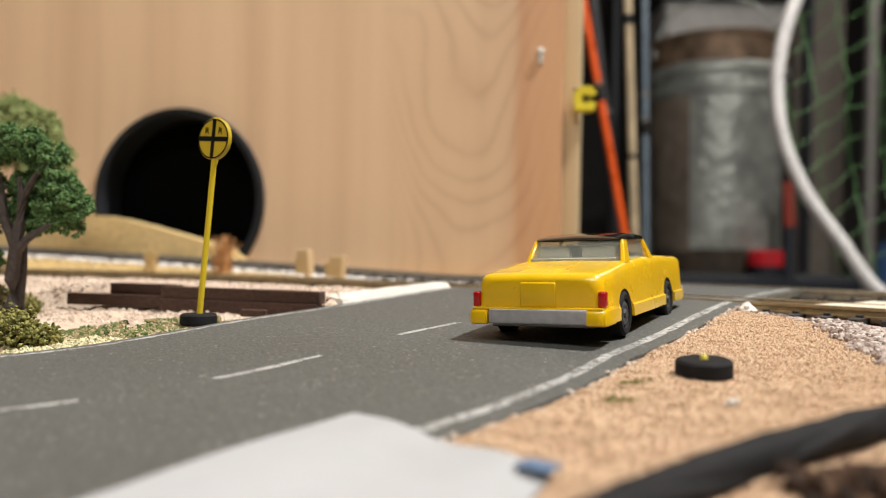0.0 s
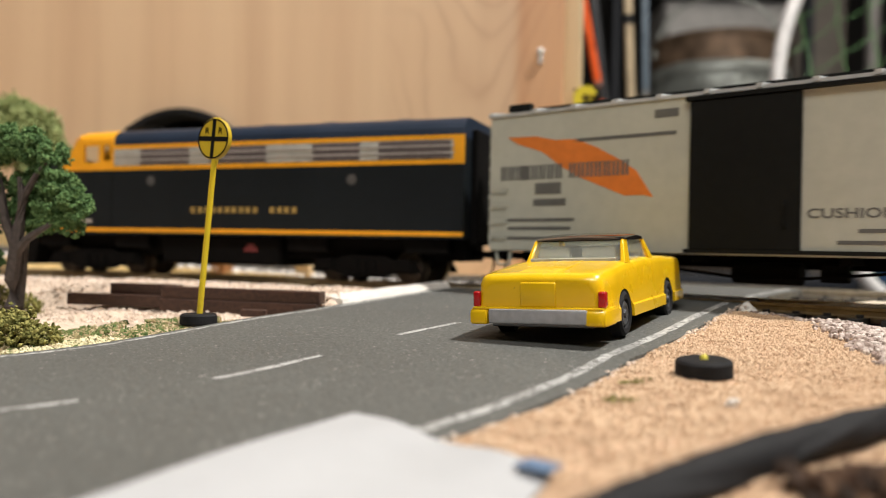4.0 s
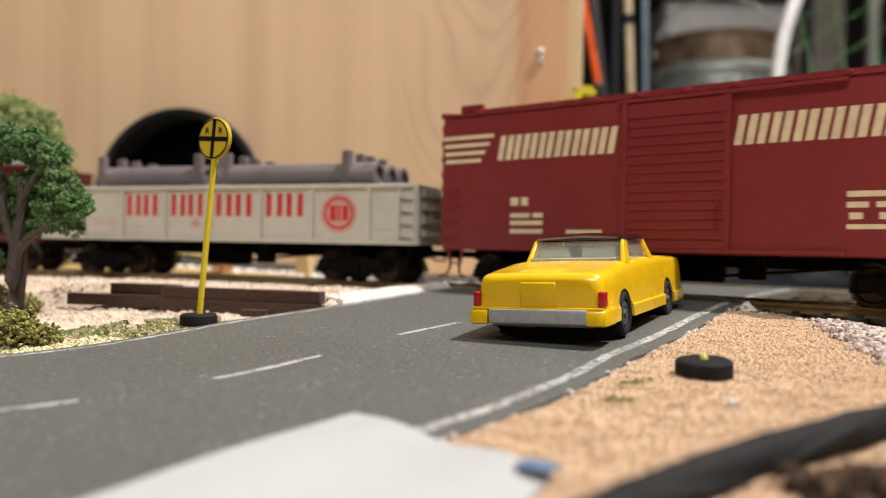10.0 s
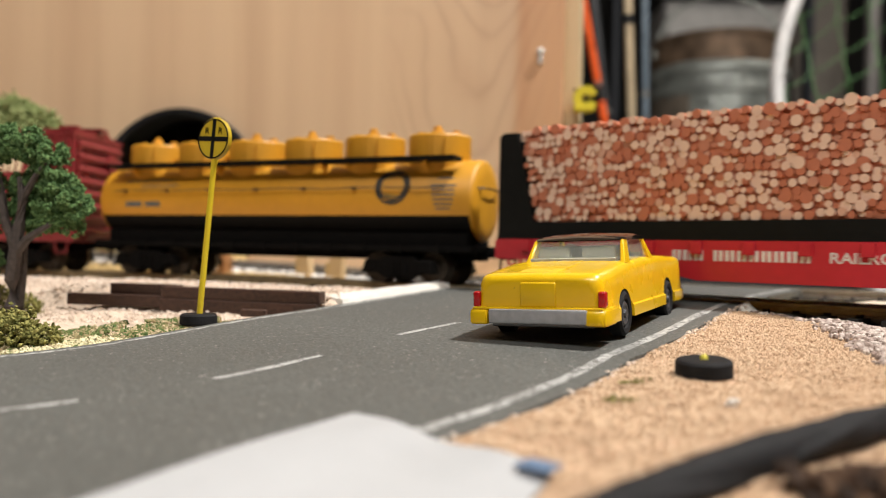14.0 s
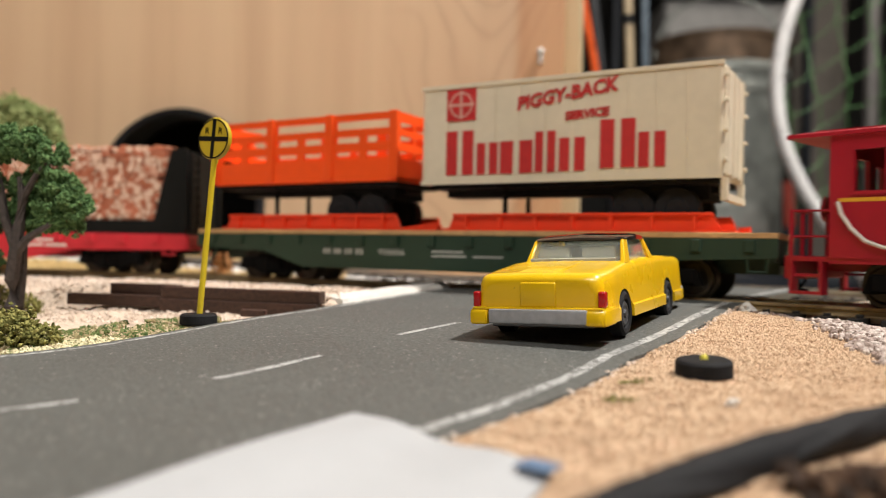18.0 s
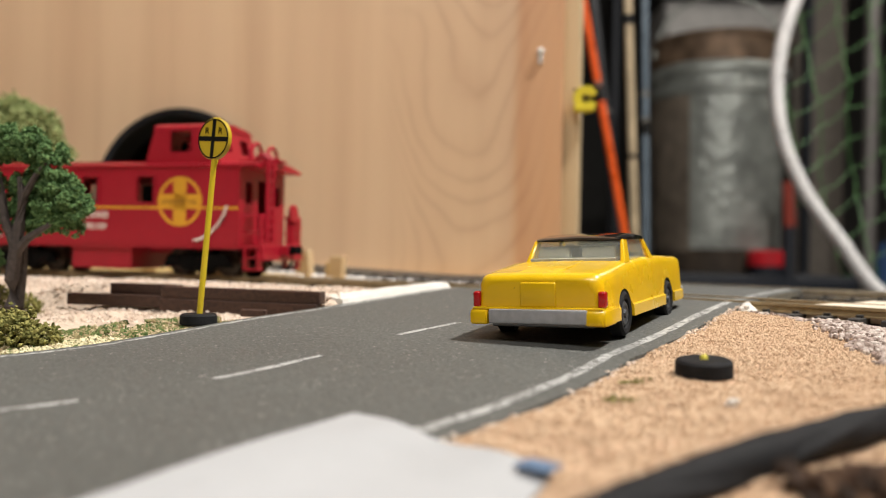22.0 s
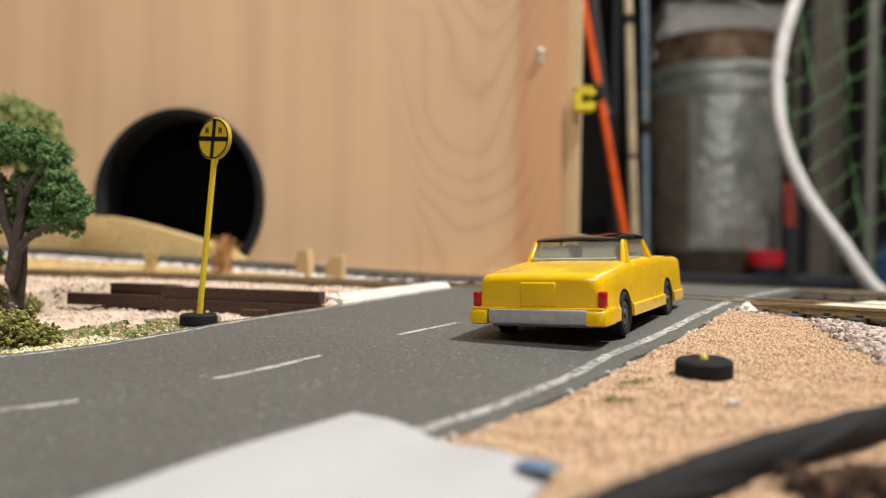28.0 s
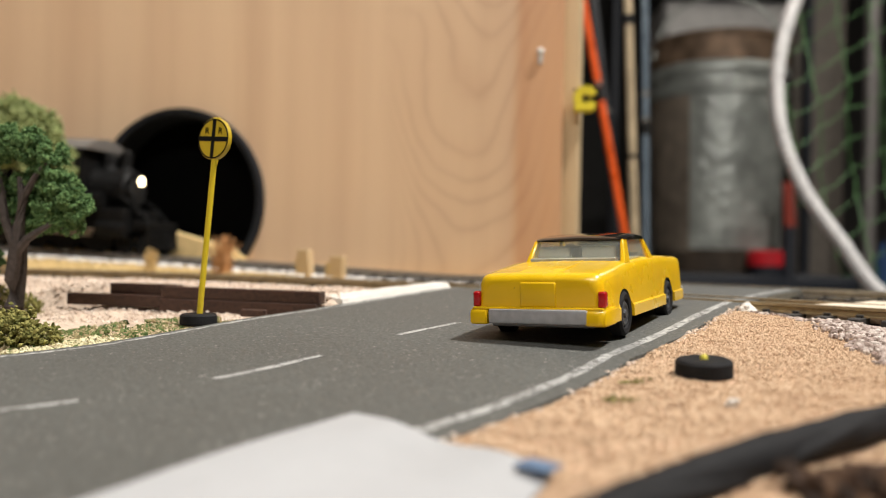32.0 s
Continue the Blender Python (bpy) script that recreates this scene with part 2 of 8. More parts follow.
def pipe(bm, pts, r, seg=8, closed=False, radii=None, mi=0):
    """A round bar along points."""
    pts = [Vector(p) for p in pts]
    n = len(pts)
    rings = []
    for i, p in enumerate(pts):
        t = (pts[(i + 1) % n] - pts[i - 1]) if closed else (pts[min(i + 1, n - 1)] - pts[max(i - 1, 0)])
        q = t.normalized().to_track_quat("Z", "Y")
        rr = radii[i] if radii else r
        rings.append([bm.verts.new(p + q @ Vector((rr * math.cos(k * math.tau / seg), rr * math.sin(k * math.tau / seg), 0))) for k in range(seg)])
    for i in range(n if closed else n - 1):
        a, b = rings[i], rings[(i + 1) % n]
        off = 0
        if closed and i == n - 1:
            off = min(range(seg), key=lambda o: (a[0].co - b[o].co).length)
        for k in range(seg):
            bm.faces.new((a[k], a[(k + 1) % seg], b[(k + 1 + off) % seg], b[(k + off) % seg])).material_index = mi
    if not closed:
        bm.faces.new(rings[0][::-1]).material_index = mi
        bm.faces.new(rings[-1]).material_index = mi
    return bm


def prism(bm, poly, lo, hi, axis="y", mi=0):
    """Extrude a 2D outline: axis y takes (x, z), axis x takes (y, z), axis z takes (x, y)."""
    def at(p, d):
        return {"y": (p[0], d, p[1]), "x": (d, p[0], p[1]), "z": (p[0], p[1], d)}[axis]
    a = [bm.verts.new(at(p, lo)) for p in poly]
    b = [bm.verts.new(at(p, hi)) for p in poly]
    n = len(poly)
    fs = [bm.faces.new((a[k], a[(k + 1) % n], b[(k + 1) % n], b[k])) for k in range(n)]
    fs += [bm.faces.new(a[::-1]), bm.faces.new(b)]
    for f in fs:
        f.material_index = mi
    return bm


def lathe(bm, profile, seg=24, mi=0, centre=(0, 0), axis="z"):
    """Turn a profile of (radius, height) round an upright axis, caps where the radius is not 0."""
    rings = []
    for r, z in profile:
        ring = []
        for k in range(seg):
            c, s = r * math.cos(k * math.tau / seg), r * math.sin(k * math.tau / seg)
            p = {"z": (centre[0] + c, centre[1] + s, z), "y": (centre[0] + c, z, centre[1] + s), "x": (z, centre[0] + c, centre[1] + s)}[axis]
            ring.append(bm.verts.new(p))
        rings.append(ring)
    for a, b in zip(rings, rings[1:]):
        for k in range(seg):
            bm.faces.new((a[k], a[(k + 1) % seg], b[(k + 1) % seg], b[k])).material_index = mi
    for ring in (rings[0], rings[-1]):
        bm.faces.new(ring).material_index = mi
    return bm


def loft(bm, rings, cap=True, mi=0):
    """Skin a row of equal outlines."""
    vs = [[bm.verts.new(p) for p in ring] for ring in rings]
    n = len(vs[0])
    for a, b in zip(vs, vs[1:]):
        for k in range(n):
            bm.faces.new((a[k], a[(k + 1) % n], b[(k + 1) % n], b[k])).material_index = mi
    if cap:
        bm.faces.new(vs[0][::-1]).material_index = mi
        bm.faces.new(vs[-1]).material_index = mi
    return bm


def words(name, text, size, material, parent, at, align="LEFT", depth=0.08, width=1.0, shear=0.0, bold=0.0):
    """Raised lettering in the built-in font; x runs along the text, size in mm of capital height."""
    cu = bpy.data.curves.new(name, "FONT")
    cu.body, cu.size, cu.align_x = text, size * 1.43 * MM, align
    cu.extrude, cu.shear, cu.offset = depth * MM, shear, bold * MM
    cu.resolution_u = 3
    ob = bpy.data.objects.new(name, cu)
    scene.collection.objects.link(ob)
    me = bpy.data.meshes.new_from_object(ob)
    bpy.data.objects.remove(ob)
    bpy.data.curves.remove(cu)
    me.materials.clear()
    me.materials.append(material)
    me.transform(Matrix.Diagonal((width, 1, 1, 1)))
    return link(name, me, parent, "", at)


NEAR_SIDE = Euler((radians(90), 0, 0)).to_matrix().to_4x4()


def on_side(x, y, z):
    """Pose of flat lettering on the near side of a car, reading towards +x."""
    return Matrix.Translation((x * MM, y * MM, z * MM)) @ NEAR_SIDE


# ---- the main line: one circle ----
RADIUS, HEAD0, START_Y = 506.86, radians(-28.78), 243.25
CENTRE = (RADIUS * math.sin(HEAD0), START_Y - RADIUS * math.cos(HEAD0))


def on_track(s, off=0.0, z=0.0):
    """Place and heading at the length s along the main line, off outwards."""
    a = HEAD0 + math.pi / 2 - s / RADIUS
    return CENTRE[0] + (RADIUS + off) * math.cos(a), CENTRE[1] + (RADIUS + off) * math.sin(a), z, math.degrees(HEAD0 - s / RADIUS)


def road_z(x, y):
    return min(0.0, 0.1 + 0.06 * (0.5 * (x - 18) + 0.866 * (y - 225)))

# ---- setting: workshop shell ----
def plain_wall(name, x0, x1, y0, y1, z0, z1, material):
    bm = bmesh.new()
    box(bm, x0, x1, y0, y1, z0, z1)
    return tagged(part(name, bm, material), kind="structure")


CONCRETE = mat("concrete_floor", (0.22, 0.21, 0.20), 0.8, grain=0.15, scale=60, stain_scale=3, bump=0.0005)
# unseen side walls and ceiling, added to close the room and bounce light
SHELL = mat("bounce_wall", (0.17, 0.15, 0.125), 0.8, grain=0.06, scale=40, stain_scale=2)
CEIL = mat("bounce_ceiling", (0.28, 0.26, 0.235), 0.9, grain=0.05, scale=40, stain_scale=2)
plain_wall("floor", -2600, 3400, -2600, 4200, -1050, -960, CONCRETE)
plain_wall("ceiling", -2600, 3400, -2600, 4200, 1440, 1500, CEIL)
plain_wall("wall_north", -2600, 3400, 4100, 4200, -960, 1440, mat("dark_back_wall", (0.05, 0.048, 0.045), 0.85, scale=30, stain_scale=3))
plain_wall("wall_south", -2600, 3400, -2600, -2500, -960, 1440, SHELL)
plain_wall("wall_west", -2600, -2500, -2500, 4100, -960, 1440, SHELL)
plain_wall("wall_east", 3300, 3400, -2500, 4100, -960, 1440, SHELL)


# ---- layout table: board and legs ----
def smooth(a, b, x):
    t = max(0.0, min(1.0, (x - a) / (b - a)))
    return t * t * (3 - 2 * t)


def second_z(s):
    """The far line climbs gently to the west."""
    if s < -330:
        return 12.18 * (1 - smooth(330, 1500, -s))
    return max(0.0, (-40 - s) * 0.042)


def polar(x, y):
    dx, dy = x - CENTRE[0], y - CENTRE[1]
    return (HEAD0 + math.pi / 2 - math.atan2(dy, dx)) * RADIUS, math.hypot(dx, dy) - RADIUS


def rim(a):
    """The board's edge, from the loop's centre at the angle a."""
    return 612.0 if -0.6 < a < 1.077 else 665.0


ROAD_MID = [(-190, 28), (-140, 47), (-95, 68), (-50.4, 91), (-30.5, 107), (-18.6, 123.6), (-7.7, 142.7), (3.4, 157.5), (20, 182), (41, 212), (62, 243), (84, 276)]


def spline(pts, step=3):
    out = []
    for i in range(len(pts) - 1):
        p0, p1, p2, p3 = (Vector(pts[max(0, min(len(pts) - 1, i + k))]) for k in (-1, 0, 1, 2))
        n = max(1, int((p2 - p1).length / step))
        for k in range(n):
            t = k / n
            out.append(0.5 * ((2 * p1) + (p2 - p0) * t + (2 * p0 - 5 * p1 + 4 * p2 - p3) * t * t + (3 * p1 - p0 - 3 * p2 + p3) * t ** 3))
    out.append(Vector(pts[-1]))
    return out


MID = spline(ROAD_MID)


def flare(y):
    """The road's right side swells a little before the crossing."""
    pts = ((90, -1.2), (113, 0.7), (132, 1.7), (147, 1.6), (157, 0.7), (170, 0.2), (189, -1.2), (207, -2.2), (240, -3.5), (280, -4.0))
    for (y0, v0), (y1, v1) in zip(pts, pts[1:]):
        if y < y1:
            return v0 + (v1 - v0) * max(0.0, (y - y0) / (y1 - y0))
    return pts[-1][1]


def road_off(x, y):
    """Distance from the road's middle, to its right positive."""
    p = Vector((x, y))
    i = min(range(len(MID)), key=lambda k: (MID[k] - p).length_squared)
    t = (MID[min(i + 1, len(MID) - 1)] - MID[max(i - 1, 0)]).normalized()
    d = p - MID[i]
    off = d.x * t.y - d.y * t.x
    if off > 0:
        off -= flare(MID[i].y) * smooth(0, 38, off)
    return off, abs(d.x * t.x + d.y * t.y)


def ground_z(x, y):
    s, d = polar(x, y)
    bank = min(road_z(x, y) - (0.7 if x < -24 else 0.3) - (2.0 * smooth(166, 182, y) if x < -24 else 0.0), -0.9)
    if x < -24 and y > 150:
        # filled ground behind the timber retaining wall
        edge = 206 - (x + 96) * 0.277 + 4.0 * smooth(-65, -69, x)
        fill = smooth(edge + 0.5, edge + 3.0, y) * smooth(-122, -98, x) + smooth(edge - 10, edge + 60, y) * (1 - smooth(-122, -98, x))
        bank += (-1.3 - bank) * fill
    wide = smooth(66, 88, x)
    bed = -3.6 - 0.9 * wide
    if d > 20:
        far = second_z(s) - 4.0
        z = bed + (far - bed) * smooth(25, 62, d)
    else:
        z = bed + (bank - bed) * smooth(15 + 7 * wide, 27 + 18 * wide, -d) if d < -15 else bed
    n = noise.noise(Vector((x * 0.09, y * 0.09, 0))) * 0.55 + noise.noise(Vector((x * 0.35, y * 0.35, 3))) * 0.25
    z += n * (1.0 if abs(d) > 20 else 0.5)
    if -220 < x < 110 and 0 < y < 300:
        off, along = road_off(x, y)
        if along < 4:
            z -= 1.9 * (1 - smooth(39, 43.2, abs(off))) + (0.4 * (1 - smooth(43, 55, -off)) if off < 0 else 0.0)
    return z


def steps(lo, hi, fine_lo, fine_hi, fine, coarse):
    xs, x = [], lo
    while x < hi:
        xs.append(x)
        x += fine if fine_lo <= x < fine_hi else coarse
    return xs + [hi]


def inside(x, y):
    a = math.atan2(y - CENTRE[1], x - CENTRE[0])
    return math.hypot(x - CENTRE[0], y - CENTRE[1]) < rim(a) + 1 and y < 374 - 0.21 * x


def build_ground():
    xs, ys = steps(-920, 430, -260, 160, 3.0, 30.0), steps(-870, 470, 30, 400, 3.0, 30.0)
    verts = [(x * MM, y * MM, ground_z(x, y) * MM) for y in ys for x in xs]
    w = len(xs)
    faces = [(j * w + i, j * w + i + 1, (j + 1) * w + i + 1, (j + 1) * w + i) for j in range(len(ys) - 1) for i in range(w - 1)
             if inside(xs[i], ys[j]) and inside(xs[i + 1], ys[j + 1])]
    me = bpy.data.meshes.new("ground")
    me.from_pydata(verts, [], faces)
    for m in (SAND, PALE_GROUND, TAN_GROUND):
        me.materials.append(m)
    for f in me.polygons:
        x, y = f.center.x / MM, f.center.y / MM
        if polar(x, y)[1] > 17:
            f.material_index = 2
        elif x < -20 and y > 60:
            f.material_index = 1
    me.shade_smooth()
    tagged(new("ground", me), "pinkish sandy model ground spread over the layout board", "ground", kind="structure")


build_ground()


def build_table():
    t = thing("layout_table", mpose(0, 0, 0), "plywood layout table carrying the model railway", "table")
    bm = bmesh.new()
    turn = [k * math.tau / 180 for k in range(-90, 90)]
    prism(bm, [(CENTRE[0] + rim(a) * math.cos(a), CENTRE[1] + rim(a) * math.sin(a)) for a in turn], -40, -26, "z")
    part("board", bm, BOARD, t)
    for x, y in ((-640, -600), (150, -600), (-640, 200), (150, 170)):
        bm = bmesh.new()
        box(bm, x - 19, x + 19, y - 19, y + 19, -960, -40, 1)
        part("leg", bm, PINE, t)


build_table()


# ---- the far panel with the tunnel mouth ----
PANEL = mpose(0, 370, 0, 0, 0, math.degrees(math.atan(-0.21)))
HOLE_U, HOLE_Z, HOLE_R = -135.4, 32.2, 43.3


def build_panel():
    p = tagged(new("wall_panel"), "upright birch plywood panel with a round tunnel hole", "wall", kind="structure")
    p.matrix_world = PANEL
    bm = bmesh.new()
    n = 64
    x0, x1, z0, z1 = -720.0, 53.6, -26.0, 640.0
    rings = {}
    for y in (0.0, 9.0):
        inner, outer = [], []
        for k in range(n):
            a = k * math.tau / n
            c, s = math.cos(a), math.sin(a)
            inner.append(bm.verts.new((HOLE_U + HOLE_R * c, y, HOLE_Z + HOLE_R * s)))
            f = min(((x1 if c > 0 else x0) - HOLE_U) / c if abs(c) > 1e-6 else 1e9, ((z1 if s > 0 else z0) - HOLE_Z) / s if abs(s) > 1e-6 else 1e9)
            outer.append(bm.verts.new((HOLE_U + f * c, y, HOLE_Z + f * s)))
        rings[y] = inner, outer
        for k in range(n):
            m = (k + 1) % n
            q = [inner[k], outer[k], outer[m], inner[m]]
            a, b = outer[k].co, outer[m].co
            if abs(a.x - b.x) > 1e-4 and abs(a.z - b.z) > 1e-4:
                cx = a.x if abs(a.x - x0) < 1e-3 or abs(a.x - x1) < 1e-3 else b.x
                cz = a.z if abs(a.z - z0) < 1e-3 or abs(a.z - z1) < 1e-3 else b.z
                q = [inner[k], outer[k], bm.verts.new((cx, y, cz)), outer[m], inner[m]]
            bm.faces.new(q if y == 0 else q[::-1])
    for k in range(n):
        m = (k + 1) % n
        bm.faces.new((rings[0.0][0][m], rings[0.0][0][k], rings[9.0][0][k], rings[9.0][0][m]))
    box(bm, x1 - 0.4, x1, 0.01, 8.99, z0, z1)
    part("panel_board", bm, PLY, p)
    bm = bmesh.new()
    box(bm, 51, 60.8, 9.4, 46, -26, 640, 0.6)
    part("stud", bm, PINE, p, "pale pine stud behind the panel")
    bm = bmesh.new()
    lathe(bm, [(0.5, 0.2), (1.6, 0.0), (1.8, -0.8), (1.3, -1.5), (0.3, -1.7)], 14, axis="y", centre=(43.5, 101.2))
    box(bm, 42.5, 44.5, -1.2, 0.2, 95.5, 101, 0.4)
    part("hook", bm, mat("white_hook", (0.60, 0.59, 0.57), 0.4), p, "small white plastic hook", smooth=True)


build_panel()


def build_tunnel():
    t = thing("tunnel_pipe", PANEL, "black corrugated drain pipe forming the tunnel mouth", "pipe")
    bm = bmesh.new()
    prof = [(43.4, -3.4), (45.7, -3.6), (46.1, -2.4), (46.1, -0.2), (43.2, -0.15), (43.1, 9.2)]
    y = 9.2
    for k in range(26):
        prof += [(43.1, y + 2), (45.6, y + 3.5), (45.6, y + 7), (43.1, y + 8.5)]
        y += 10
    prof += [(0.6, y), (0.5, y - 1), (41.8, y - 3), (41.8, 20.0), (42.0, -1.0), (42.7, -3.2)]
    rings = []
    seg = 56
    for r, yy in prof:
        rings.append([bm.verts.new((HOLE_U + r * math.cos(k * math.tau / seg), yy, HOLE_Z + r * math.sin(k * math.tau / seg))) for k in range(seg)])
    for a, b in zip(rings, rings[1:] + rings[:1]):
        for k in range(seg):
            bm.faces.new((a[k], a[(k + 1) % seg], b[(k + 1) % seg], b[k]))
    part("pipe_wall", bm, PIPE, t, smooth=True)
    # added sleeve: the pipe's inner darkness put into a near-black colour
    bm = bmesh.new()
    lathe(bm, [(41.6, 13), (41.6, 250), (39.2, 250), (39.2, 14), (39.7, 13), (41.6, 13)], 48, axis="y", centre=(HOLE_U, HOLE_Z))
    part("liner", bm, mat("liner_shade", (0.003, 0.003, 0.003), 0.95, spec=0.05), t, "near-black sleeve added for the shade inside the pipe")


build_tunnel()


# ---- road ----
def build_road():
    r = tagged(new("road"), "dark grey model road sheet with white lines, crossing the track", "road", kind="structure")
    bm = bmesh.new()

    def height(p):
        s, d = polar(p.x, p.y)
        z = road_z(p.x, p.y)
        return min(z, -0.35) if abs(d) < 13 else z

    def strip(bm, lo, hi, top, thick, i0=0, i1=None, jag=0.0):
        rows = []
        pts = MID[i0:i1]
        for i, p in enumerate(pts):
            t = (pts[min(i + 1, len(pts) - 1)] - pts[max(i - 1, 0)]).normalized()
            nrm = Vector((t.y, -t.x))
            row = []
            cols = max(1, int(abs(hi - lo) / 8))
            for c in range(cols + 1):
                o = lo + (hi - lo) * c / cols
                if o > 0:
                    o += flare(p.y) * smooth(0, 38, o)
                if jag:
                    o += noise.noise(Vector((p.x * 0.5, p.y * 0.5, o))) * jag
                q = p + nrm * o
                row.append((q.x, q.y, height(q) + top))
            rows.append(row)
        up = [[bm.verts.new(v) for v in row] for row in rows]
        for a, b in zip(up, up[1:]):
            for k in range(len(a) - 1):
                bm.faces.new((a[k], a[k + 1], b[k + 1], b[k]))
        if thick:
            for edge in ([u[0] for u in up], [u[-1] for u in up]):
                low = [bm.verts.new(v.co - Vector((0, 0, thick))) for v in edge]
                for k in range(len(edge) - 1):
                    bm.faces.new((edge[k], edge[k + 1], low[k + 1], low[k]))

    strip(bm, -41.0, 42.0, 0.0, 1.8, jag=0.5)
    part("road_sheet", bm, ASPHALT, r)
    for lo, hi, name in ((-39.4, -38.2, "edge_line"), (37.2, 39.0, "edge_line")):
        bm = bmesh.new()
        strip(bm, lo, hi, 0.06, 0.05, jag=0.35)
        part(name, bm, EDGE_LINE, r)
    # broken middle line
    run = 0.0
    lengths = [0.0]
    for a, b in zip(MID, MID[1:]):
        run += (b - a).length
        lengths.append(run)
    base = min(range(len(MID)), key=lambda k: (MID[k] - Vector((-30.5, 107))).length)
    for n in range(-4, 6):
        lo = lengths[base] + n * 40.0
        i0 = next((k for k, v in enumerate(lengths) if v >= lo), None)
        i1 = next((k for k, v in enumerate(lengths) if v >= lo + 20), len(MID) - 1)
        if i0 is None or i1 - i0 < 3:
            continue
        bm = bmesh.new()
        strip(bm, -0.65, 0.65, 0.06, 0.05, i0, i1 + 1, jag=0.25)
        part("dash", bm, LINE, r)


build_road()


# ---- tracks ----
def build_track(name, label, rad_off, s0, s1, zf, near0, near1):
    t = tagged(new(name), label, "track", kind="structure")
    for side in (-8.25, 8.25):
        prof = [(-0.9, 0.0), (0.9, 0.0), (0.9, -0.65), (0.35, -0.85), (0.35, -1.75), (1.3, -1.95), (1.3, -2.12), (-1.3, -2.12), (-1.3, -1.95), (-0.35, -1.75), (-0.35, -0.85), (-0.9, -0.65)]
        rings = []
        n = int((s1 - s0) / 9)
        for i in range(n + 1):
            s = s0 + (s1 - s0) * i / n
            ring = []
            for o, z in prof:
                x, y, _, _ = on_track(s, rad_off + side + o)
                ring.append((x, y, z + zf(s)))
            rings.append(ring)
        bm = bmesh.new()
        loft(bm, rings)
        bm.faces.ensure_lookup_table()
        for f in bm.faces:
            if len(f.verts) == 4 and all(abs(v.co.z - zf(polar(v.co.x, v.co.y)[0])) < 0.02 for v in f.verts):
                f.material_index = 1
        part("rail", bm, [RAIL if rad_off == 0 else RAIL_GREY, RAIL_TOP], t)
    bm = bmesh.new()
    box(bm, -1.15, 1.15, -15.5, 15.5, -4.0, -2.1, 0.15)
    for y in (-10.2, -6.3, 6.3, 10.2):
        box(bm, -0.7, 0.7, y - 0.5, y + 0.5, -2.1, -1.5, 0.1)
    tie = mesh_of("tie", bm, TIE)
    rest = bmesh.new()
    s = s0
    while s < s1:
        x, y, _, h = on_track(s, rad_off)
        m = mpose(x, y, zf(s), 0, 0, h)
        if near0 < s < near1:
            link("tie", tie, t, "", m)
        else:
            rest.verts.ensure_lookup_table()
            before = len(rest.verts)
            box(rest, -1.15, 1.15, -15.5, 15.5, -4.0, -2.1)
            rest.verts.ensure_lookup_table()
            mm_ = pose(x, y, zf(s), 0, 0, h)
            for v in rest.verts[before:]:
                v.co = mm_ @ v.co
        s += 6.6
    tagged(part("tie_row", rest, TIE, t), kind="stuff")
    return t


LOOP = math.tau * RADIUS
build_track("track_main", "weathered main line track on dark sleepers", 0.0, -LOOP / 2, LOOP / 2, lambda s: 0.0, -300, 210)
build_track("track_far", "second track rising along the plywood panel", 80.0, -LOOP / 2, LOOP / 2, second_z, -280, 110)

# ---- the train ----
SILVER = mat("silver_grey_paint", (0.50, 0.49, 0.43), 0.5, grain=0.05, scale=300, stain=0.06, stain_scale=30)
BOXCAR_GREY = mat("greenish_silver", (0.40, 0.41, 0.35), 0.48, grain=0.05, scale=300, stain=0.07, stain_scale=30)
SILVER_ROOF = mat("silver_roof", (0.52, 0.54, 0.54), 0.38, metal=0.3, grain=0.05, scale=300)
DOOR_BLACK = mat("satin_black", (0.0065, 0.007, 0.0065), 0.55, spec=0.14, grain=0.15)
INK = mat("grey_ink", (0.10, 0.10, 0.092), 0.7, grain=0.1)
FEATHER = mat("orange_ink", (0.62, 0.17, 0.02), 0.6, grain=0.08)
WHITE_INK = mat("white_ink", (0.72, 0.70, 0.64), 0.65, grain=0.1)
CREAM_INK = mat("cream_ink", (0.70, 0.60, 0.40), 0.65, grain=0.1)
FAINT_RED = mat("faint_red_ink", (0.48, 0.33, 0.29), 0.6, grain=0.1)
RED_INK = mat("red_ink", (0.50, 0.02, 0.02), 0.6, grain=0.08)
GOLD_INK = mat("gold_ink", (0.70, 0.36, 0.02), 0.6, grain=0.06)
HOPPER_BROWN = mat("oxide_brown", (0.075, 0.016, 0.014), 0.5, spec=0.3, grain=0.08, stain=0.1)
BOX_RED = mat("boxcar_red", (0.20, 0.020, 0.022), 0.45, grain=0.05, stain=0.06)
TANK_YELLOW = mat("tank_yellow", (0.55, 0.255, 0.012), 0.5, grain=0.04, stain=0.05)
TANK_BLACK = mat("tank_black", (0.004, 0.0036, 0.0032), 0.65, spec=0.1)
CAR_RED = mat("flat_red", (0.50, 0.018, 0.03), 0.45, grain=0.05)
GREEN = mat("dark_green", (0.011, 0.034, 0.017), 0.5, grain=0.08)
DECK = mat("tan_deck", (0.50, 0.30, 0.13), 0.75, grain=0.15, scale=500)
ORANGE = mat("orange_plastic", (0.85, 0.085, 0.008), 0.4, grain=0.03, stain=0.04, coat=0.1)
RAMP_RED = mat("ramp_red", (0.78, 0.05, 0.012), 0.42, grain=0.03)
CREAM = mat("cream_plastic", (0.68, 0.61, 0.47), 0.5, grain=0.03, stain=0.04)
CABOOSE_RED = mat("caboose_red", (0.345, 0.006, 0.020), 0.42, grain=0.03, stain=0.05)
